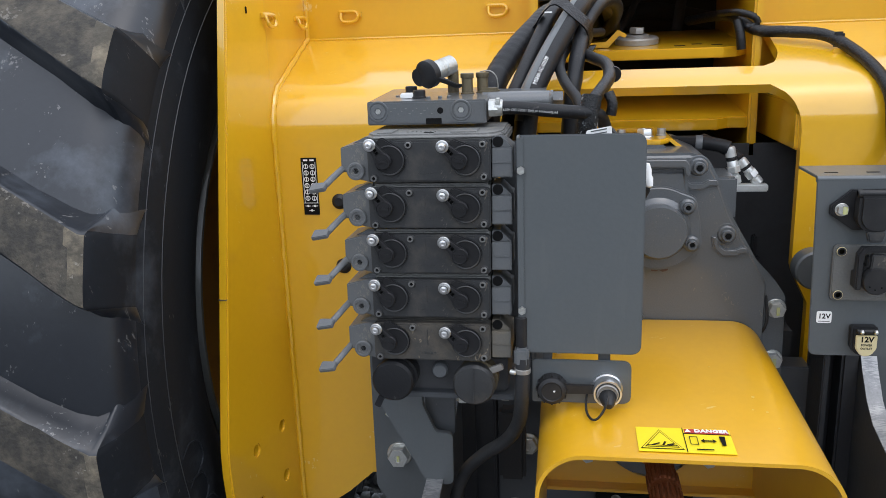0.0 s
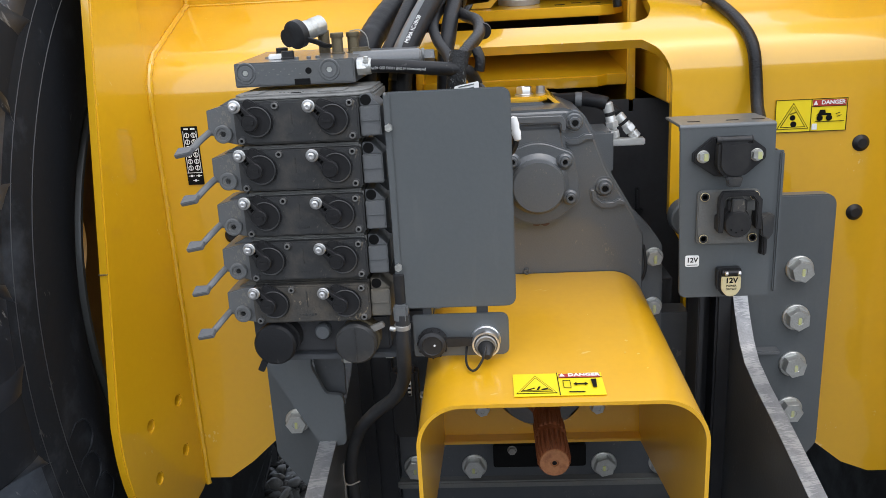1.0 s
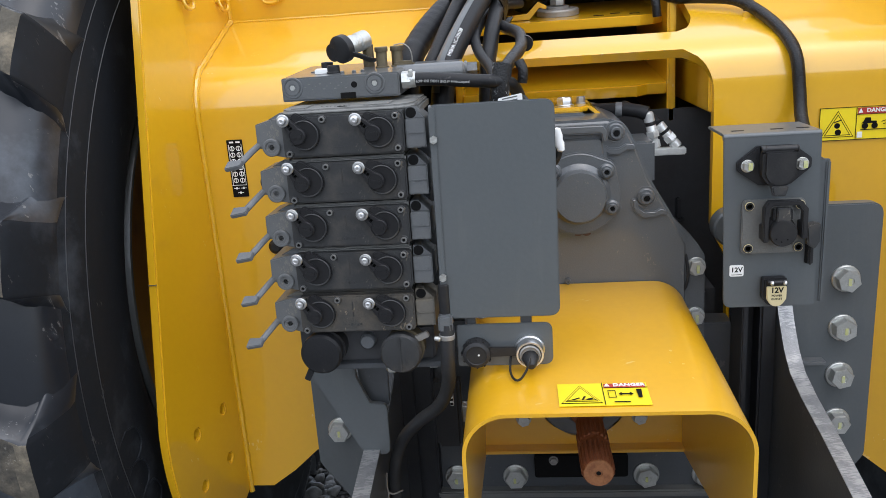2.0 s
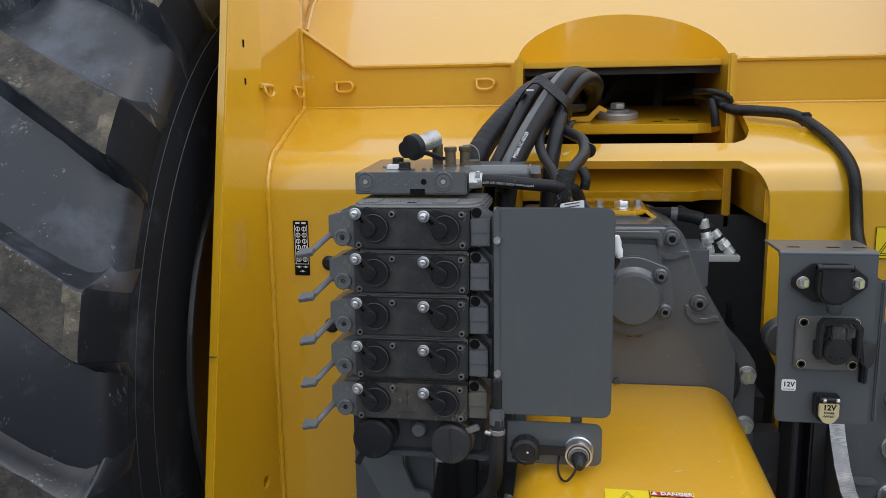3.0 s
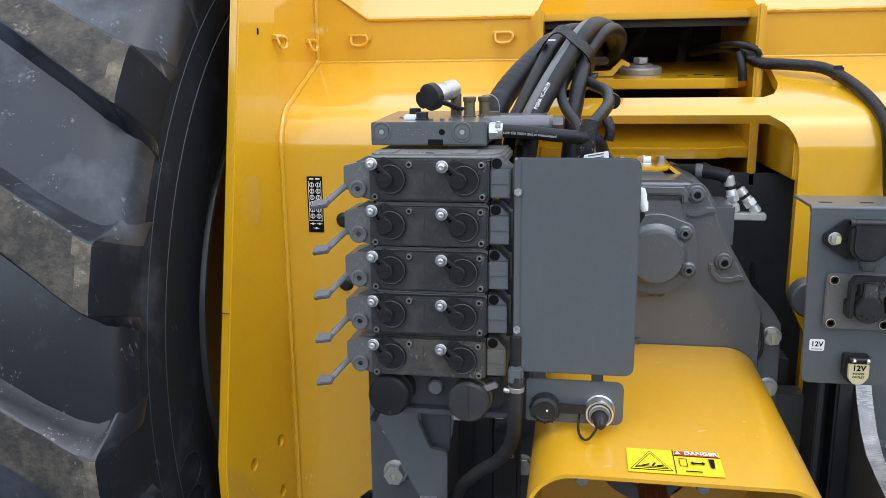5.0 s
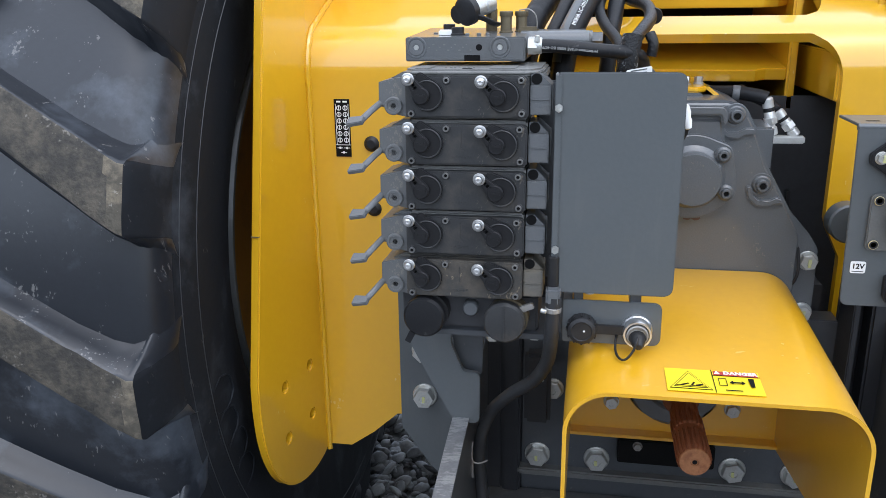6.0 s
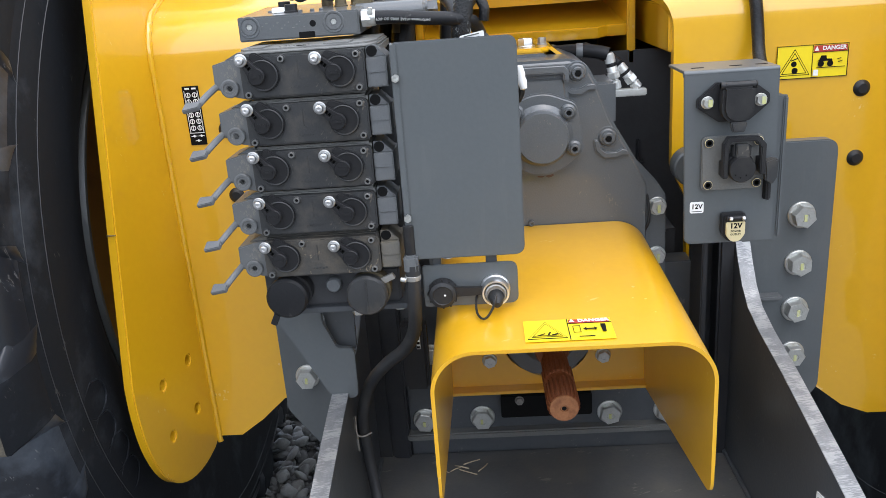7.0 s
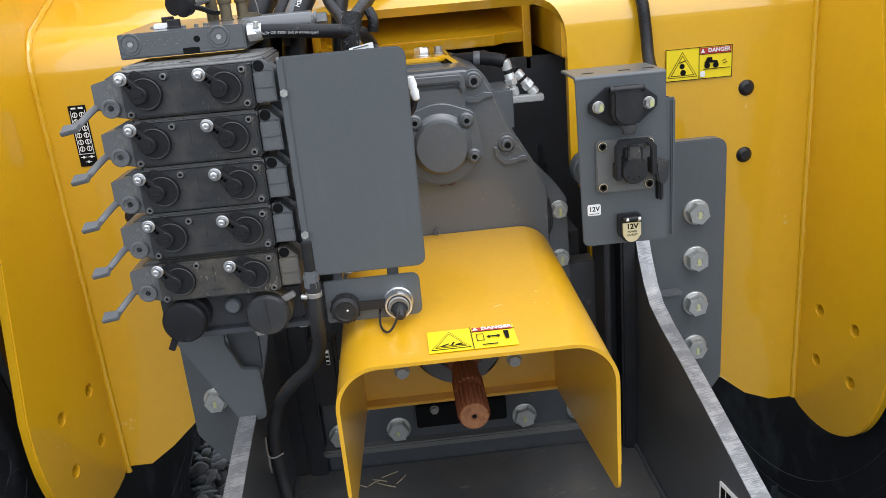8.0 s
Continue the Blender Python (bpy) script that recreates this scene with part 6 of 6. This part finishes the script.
part("hinge", join(cyl(0.0045, (0.234, BY - 0.026, 1.180), (0.2835, BY - 0.026, 1.180), 0.001, 14), cyl(0.0055, (0.234, BY - 0.026, 1.180), (0.241, BY - 0.026, 1.180), 0.001, 14), cyl(0.0055, (0.281, BY - 0.026, 1.180), (0.2835, BY - 0.026, 1.180), 0.001, 14)), PLASTIC, lid)
part("lid_lip", plate(rounded([(0.247, 1.130), (0.271, 1.130), (0.267, 1.116), (0.251, 1.116)], 0.003), "y", BY - 0.036, BY - 0.026, 0.002), COVER, lid)
for x in (0.2215, 0.2945):
    b = part("bolt", hexhead(0.0062, 0.006, (x, BY - 0.010, 1.1555), (0, -1, 0), 0.4), ZINC, s7, "zinc bolt with a yellow mark")
    part("paint_mark", box(x - 0.0005, x + 0.0052, BY - 0.0183, BY - 0.0176, 1.1505, 1.1605), MARK, b)

s2 = thing("brake_socket", (0.263, BY, 1.066), "black trailer brake socket with a hinged cap and lever", "socket")
part("flange", plate(rounded([(0.2175, 1.027), (0.304, 1.027), (0.304, 1.106), (0.2175, 1.106)], 0.008, 4), "y", BY - 0.007, BY - 0.0002, 0.0015), FLANGE, s2, "grey cast flange")
for x in (0.2265, 0.2955):
    for z in (1.0360, 1.0975):
        part("flange_screw", socket_screw(0.0060, 0.004, (x, BY - 0.007, z), (0, -1, 0)), PLASTIC, s2)
        part("screw_ring", lathe([(0.0066, 0), (0.0062, 0.0010), (0.0042, 0.0010), (0.0038, 0)], (x, BY - 0.0098, z), (0, -1, 0), 18), GOLD, s2, "yellow plated ring")
part("barrel", cyl(0.0195, (0.2675, BY - 0.006, 1.065), (0.2675, BY - 0.022, 1.065), 0.002, 36), PLASTIC, s2)
cap = part("cap", lathe([(0.0185, 0), (0.0190, 0.002), (0.0190, 0.010), (0.0175, 0.013), (0, 0.013)], (0.2675, BY - 0.021, 1.062), (0, -1, 0), 36), PLASTIC, s2, "round black cap")
for dx, dz in ((-0.010, -0.007), (-0.003, -0.011), (0.005, -0.008)):
    part("pip", cyl(0.0012, (0.2675 + dx, BY - 0.0335, 1.062 + dz), (0.2675 + dx, BY - 0.0346, 1.062 + dz), 0, 8), BLACK, cap)
part("cap_neck", plate(rounded([(0.2575, 1.072), (0.2775, 1.072), (0.2760, 1.098), (0.2590, 1.098)], 0.002), "y", BY - 0.031, BY - 0.020, 0.0015), COVER, cap, "dusty neck of the cap")
part("cap_ear", box(0.2545, 0.2585, BY - 0.027, BY - 0.016, 1.080, 1.095, 0.001), PLASTIC, cap)
part("cap_ear", box(0.2765, 0.2805, BY - 0.027, BY - 0.016, 1.080, 1.095, 0.001), PLASTIC, cap)
part("bail", plate(rounded([(0.2410, 1.049), (0.2410, 1.098), (0.2470, 1.108), (0.2900, 1.108), (0.3005, 1.096), (0.3005, 1.053), (0.2930, 1.053), (0.2930, 1.092), (0.2865, 1.101), (0.2530, 1.101), (0.2485, 1.096), (0.2485, 1.049)], 0.002, 3), "y", BY - 0.030, BY - 0.018, 0.0015), PLASTIC, s2, "black bail over the cap")
part("bail_foot", box(0.2412, 0.2484, BY - 0.022, BY - 0.007, 1.050, 1.072, 0.001), PLASTIC, s2)
part("bail_foot", box(0.2931, 0.3004, BY - 0.022, BY - 0.007, 1.054, 1.076, 0.001), PLASTIC, s2)
part("lever", plate(rounded([(0.300, 1.070), (0.312, 1.074), (0.320, 1.072), (0.319, 1.046), (0.313, 1.036), (0.303, 1.042)], 0.003), "y", BY - 0.026, BY - 0.012, 0.002), COVER, s2, "dusty grey-black lever")
part("lever_tail", box(0.3085, 0.3150, BY - 0.016, BY - 0.009, 1.010, 1.040, 0.002), PLASTIC, s2)

po = thing("power_outlet", (0.264, BY, 0.966), "black twelve volt power outlet with a gold lid", "outlet")
part("body", plate(rounded([(0.2475, 0.992), (0.2815, 0.992), (0.2815, 0.962), (0.2735, 0.950), (0.2555, 0.950), (0.2475, 0.962)], [0.004, 0.004, 0.01, 0.012, 0.012, 0.01], 5), "y", BY - 0.016, BY - 0.0002, 0.003), PLASTIC, po)
plid = part("lid", plate(rounded([(0.2520, 0.9810), (0.2795, 0.9810), (0.2795, 0.962), (0.272, 0.951), (0.2595, 0.951), (0.2520, 0.962)], [0.002, 0.002, 0.01, 0.012, 0.012, 0.01], 5), "y", BY - 0.021, BY - 0.016, 0.0012), GOLD, po, "gold lid with black lettering")
part("hinge", cyl(0.004, (0.2525, BY - 0.018, 0.9865), (0.279, BY - 0.018, 0.9865), 0.001, 12), PLASTIC, plid)
for x in (0.2555, 0.2735):
    part("hinge_pin", cyl(0.0032, (x, BY - 0.0225, 0.987), (x + 0.005, BY - 0.0225, 0.987), 0.001, 10), CHROME, plid)
part("lettering", join(writing("12V", 0.0110, facing(0.2658, BY - 0.0212, 0.9755), bold=0.0003), writing("POWER", 0.0042, facing(0.2658, BY - 0.0212, 0.9675)), writing("OUTLET", 0.0042, facing(0.2658, BY - 0.0212, 0.9625))), BLACK, plid)
st = thing("voltage_sticker", (0.214, BY, 0.985), "small white rounded 12V sticker on the bracket", "sticker")
part("paper", plate(rounded([(0.2040, 0.9920), (0.2240, 0.9920), (0.2240, 1.0090), (0.2040, 1.0090)], 0.003), "y", BY - 0.0012, BY - 0.0002), WHITE, st)
part("lettering", join(writing("12V", 0.0102, facing(0.2140, BY - 0.0013, 1.0018), bold=0.0002), box(0.2065, 0.2215, BY - 0.0016, BY - 0.0011, 0.9942, 0.9950)), BLACK, st)

hr = thing("wiring_harness", (0.2, 0.6, 1.38), "thick black sleeved wiring harness lying over the yellow plate", "cable")
hp = [(0.125, 0.95, 1.42), (0.155, 0.80, 1.425), (0.172, 0.70, 1.420), (0.204, 0.645, 1.394), (0.253, 0.62, 1.389), (0.308, 0.60, 1.382), (0.340, 0.56, 1.360), (0.360, 0.49, 1.327), (0.371, 0.440, 1.288), (0.376, 0.427, 1.232), (0.375, 0.410, 1.188), (0.368, 0.36, 1.15), (0.33, 0.28, 1.12), (0.28, 0.22, 1.13)]
part("sleeve", tube(hp, 0.0105, 16), BRAID, hr)
part("loop", tube([(0.150, 0.72, 1.428), (0.172, 0.66, 1.427), (0.199, 0.645, 1.418), (0.205, 0.645, 1.404), (0.188, 0.65, 1.400)], 0.0065, 12), BRAID, hr)
part("loose_end", tube([(0.172, 0.66, 1.412), (0.177, 0.65, 1.385), (0.180, 0.65, 1.360)], 0.0085, 12), BRAID, hr)
part("tie_knot", box(0.320, 0.338, 0.575, 0.592, 1.360, 1.386, 0.003), PLASTIC, hr, "black tie")
tab = thing("harness_tab", (0.328, 0.60, 1.345), "small bent yellow tab holding the harness", "bracket")
part("tab", plate(rounded([(0.318, 1.338), (0.342, 1.338), (0.342, 1.358), (0.318, 1.358)], 0.004), "y", 0.568, 0.574, 0.001), YELLOW, tab)


# ---- decals ----
def decal(name, at, width, height, m, label, pictogram, rim=True):
    """A warning decal: yellow ground, black rim, triangle on the left, red band with its word, plain signs below."""
    d = thing(name, at, label, "decal")
    w, h = width / 2, height / 2
    T = 0.0004

    def slab(pts, level, mt, nm):
        bm = plate([Vector(p) for p in pts], "z", level * T, level * T + 0.0005)
        bm.transform(m)
        part(nm, bm, mt, d)

    slab([(-w, -h), (w, -h), (w, h), (-w, h)], 0, SIGN, "ground")
    slab([(0.002, h * 0.52), (w - 0.002, h * 0.52), (w - 0.002, h - 0.002), (0.002, h - 0.002)], 1.5, RED, "red_band")
    lines = [[(-0.0004, -h), (0.0006, -h), (0.0006, h), (-0.0004, h)], [(0, h * 0.51), (w, h * 0.51), (w, h * 0.54), (0, h * 0.54)]]
    if rim:
        lines += [[(-w, -h), (w, -h), (w, -h + 0.001), (-w, -h + 0.001)], [(-w, h - 0.001), (w, h - 0.001), (w, h), (-w, h)], [(-w, -h), (-w + 0.001, -h), (-w + 0.001, h), (-w, h)], [(w - 0.001, -h), (w, -h), (w, h), (w - 0.001, h)]]
    for pts in lines:
        slab(pts, 2.5, BLACK, "rim_line")
    tw, th = w * 0.45, h * 0.80
    cx = -w * 0.5
    a, b, c = Vector((cx - tw, -th)), Vector((cx + tw, -th)), Vector((cx, th))
    cen = (a + b + c) / 3
    slab([a, b, c], 1.5, BLACK, "triangle")
    slab([cen + (p - cen) * 0.93 for p in (a, b, c)], 2.4, SIGN, "triangle_ground")
    slab([cen + (p - cen) * 0.80 for p in (a, b, c)], 3.2, BLACK, "inner_triangle")
    slab([cen + (p - cen) * 0.72 for p in (a, b, c)], 4.0, SIGN, "inner_ground")
    bm = writing("DANGER", h * 0.36, Matrix.Translation((w * 0.60, h * 0.745, 4 * T)) @ Matrix.Diagonal((0.98, 0.95, 1, 1)), bold=h * 0.010)
    bm.transform(m)
    part("word", bm, WHITE, d, "white word DANGER")
    slab([(w * 0.045, h * 0.62), (w * 0.17, h * 0.62), (w * 0.107, h * 0.89)], 4, WHITE, "alert_sign")
    for pts in pictogram(w, h, cx, cen):
        slab(pts, 5.0, BLACK, "sign")
    return d


def ring_pts(cx, cy, r, n=14):
    return [(cx + r * math.cos(2 * math.pi * i / n), cy + r * math.sin(2 * math.pi * i / n)) for i in range(n)]


def frame_bars(x0, y0, x1, y1, t):
    return [[(x0, y0), (x1, y0), (x1, y0 + t), (x0, y0 + t)], [(x0, y1 - t), (x1, y1 - t), (x1, y1), (x0, y1)], [(x0, y0), (x0 + t, y0), (x0 + t, y1), (x0, y1)], [(x1 - t, y0), (x1, y0), (x1, y1), (x1 - t, y1)]]


def shaft_signs(w, h, cx, cen):
    z = -h * 0.62
    out = [[(cx - w * 0.32, z), (cx + w * 0.32, z), (cx + w * 0.32, z + 0.0012), (cx - w * 0.32, z + 0.0012)]]
    out += [[(cx - w * 0.22, z + 0.002), (cx - w * 0.05, z + 0.007), (cx - w * 0.03, z + 0.005), (cx - w * 0.18, z + 0.001)], [(cx, z + 0.002), (cx + w * 0.06, z + 0.010), (cx + w * 0.10, z + 0.009), (cx + w * 0.05, z + 0.002)], [(cx + w * 0.10, z + 0.003), (cx + w * 0.24, z + 0.006), (cx + w * 0.26, z + 0.003), (cx + w * 0.12, z + 0.001)]]
    out += frame_bars(w * 0.10, -h * 0.42, w * 0.27, h * 0.22, 0.0008)
    out += [[(w * 0.38, -h * 0.14), (w * 0.60, -h * 0.14), (w * 0.60, -h * 0.06), (w * 0.38, -h * 0.06)], [(w * 0.33, -h * 0.10), (w * 0.40, -h * 0.24), (w * 0.40, h * 0.04)], [(w * 0.65, -h * 0.10), (w * 0.58, -h * 0.24), (w * 0.58, h * 0.04)]]
    out += [[(w * 0.75, -h * 0.42), (w * 0.83, -h * 0.42), (w * 0.85, h * 0.30), (w * 0.73, h * 0.30)]]
    out += [[(w * 0.20, -h * 0.83), (w * 0.55, -h * 0.83), (w * 0.55, -h * 0.77), (w * 0.20, -h * 0.77)]]
    return out


def drive_signs(w, h, cx, cen):
    out = [ring_pts(cx - 0.001, -h * 0.10, 0.0048), ring_pts(cx + 0.001, -h * 0.50, 0.0052), [(cx - 0.006, 0.002), (cx + 0.006, 0.006), (cx + 0.006, 0.008), (cx - 0.006, 0.004)]]
    out += [ring_pts(w * 0.24, -h * 0.18, 0.0052), ring_pts(w * 0.50, -h * 0.18, 0.0052)]
    out += [[(w * 0.14, -h * 0.02), (w * 0.56, -h * 0.02), (w * 0.54, h * 0.10), (w * 0.40, h * 0.12), (w * 0.38, h * 0.32), (w * 0.24, h * 0.32), (w * 0.20, h * 0.10)]]
    out += [[(w * 0.12, -h * 0.42), (w * 0.92, -h * 0.42), (w * 0.92, -h * 0.38), (w * 0.12, -h * 0.38)], [(w * 0.68, h * 0.02), (w * 0.80, h * 0.10), (w * 0.80, h * 0.14), (w * 0.68, h * 0.06)], [(w * 0.72, -h * 0.14), (w * 0.84, -h * 0.06), (w * 0.84, -h * 0.02), (w * 0.72, -h * 0.10)]]
    return out


lean = math.atan2(GSLOPE, 1)
dm = Matrix.Translation((0.0, -0.050, 0.9144)) @ Matrix.Rotation(lean, 4, "X")
decal("shaft_warning_decal", (0, -0.05, 0.9155), 0.112, 0.056, dm, "yellow and red shaft danger decal on the guard", shaft_signs, False)
rm = facing(0.4765, YP - 0.0015, 1.1655)
dd = decal("drive_warning_decal", (0.4765, YP - 0.0015, 1.1655), 0.120, 0.056, rm, "yellow and red rolling danger decal on the plate", drive_signs)
part("white_box", box(0.4785, 0.487, YP - 0.0045, YP - 0.0035, 1.141, 1.151), WHITE, dd)

lab = thing("lever_chart_label", (-0.6085, YP - 0.001, 1.142), "narrow black label with white dial symbols", "label")
part("ground", plate(rounded([(-0.6235, 1.0895), (-0.5940, 1.0895), (-0.5940, 1.1955), (-0.6235, 1.1955)], 0.001), "y", YP - 0.0016, YP - 0.0004), BLACK, lab)
for x in (-0.6145, -0.6025):
    for i in range(6):
        z = 1.1795 - i * 0.0118
        o = part("dial_sign", lathe([(0.0048, 0), (0.0046, 0.0005), (0.0036, 0.0005), (0.0034, 0)], (x, YP - 0.0015, z), (0, -1, 0), 18), WHITE, lab)
        part("dial_bar", box(x - 0.0007, x + 0.0007, YP - 0.0024, YP - 0.0015, z - 0.0036, z + 0.0036), WHITE, o)
    part("heading", box(x - 0.004, x + 0.004, YP - 0.0022, YP - 0.0015, 1.1895, 1.1925), WHITE, lab)
part("divider", box(-0.6225, -0.595, YP - 0.0022, YP - 0.0015, 1.1112, 1.1122), WHITE, lab)
for x in (-0.6205, -0.5965):
    part("border", box(x - 0.0004, x + 0.0004, YP - 0.0022, YP - 0.0015, 1.112, 1.187), WHITE, lab)
for x, z in ((-0.6150, 1.106), (-0.6020, 1.106), (-0.6085, 1.0975)):
    part("foot_sign", lathe([(0.0023, 0), (0.0021, 0.0005), (0.001, 0.0005)], (x, YP - 0.0015, z), (0, -1, 0), 12), WHITE, lab)
    part("foot_bar", box(x - 0.0055, x + 0.0055, YP - 0.0021, YP - 0.0015, z - 0.0005, z + 0.0005), WHITE, lab)
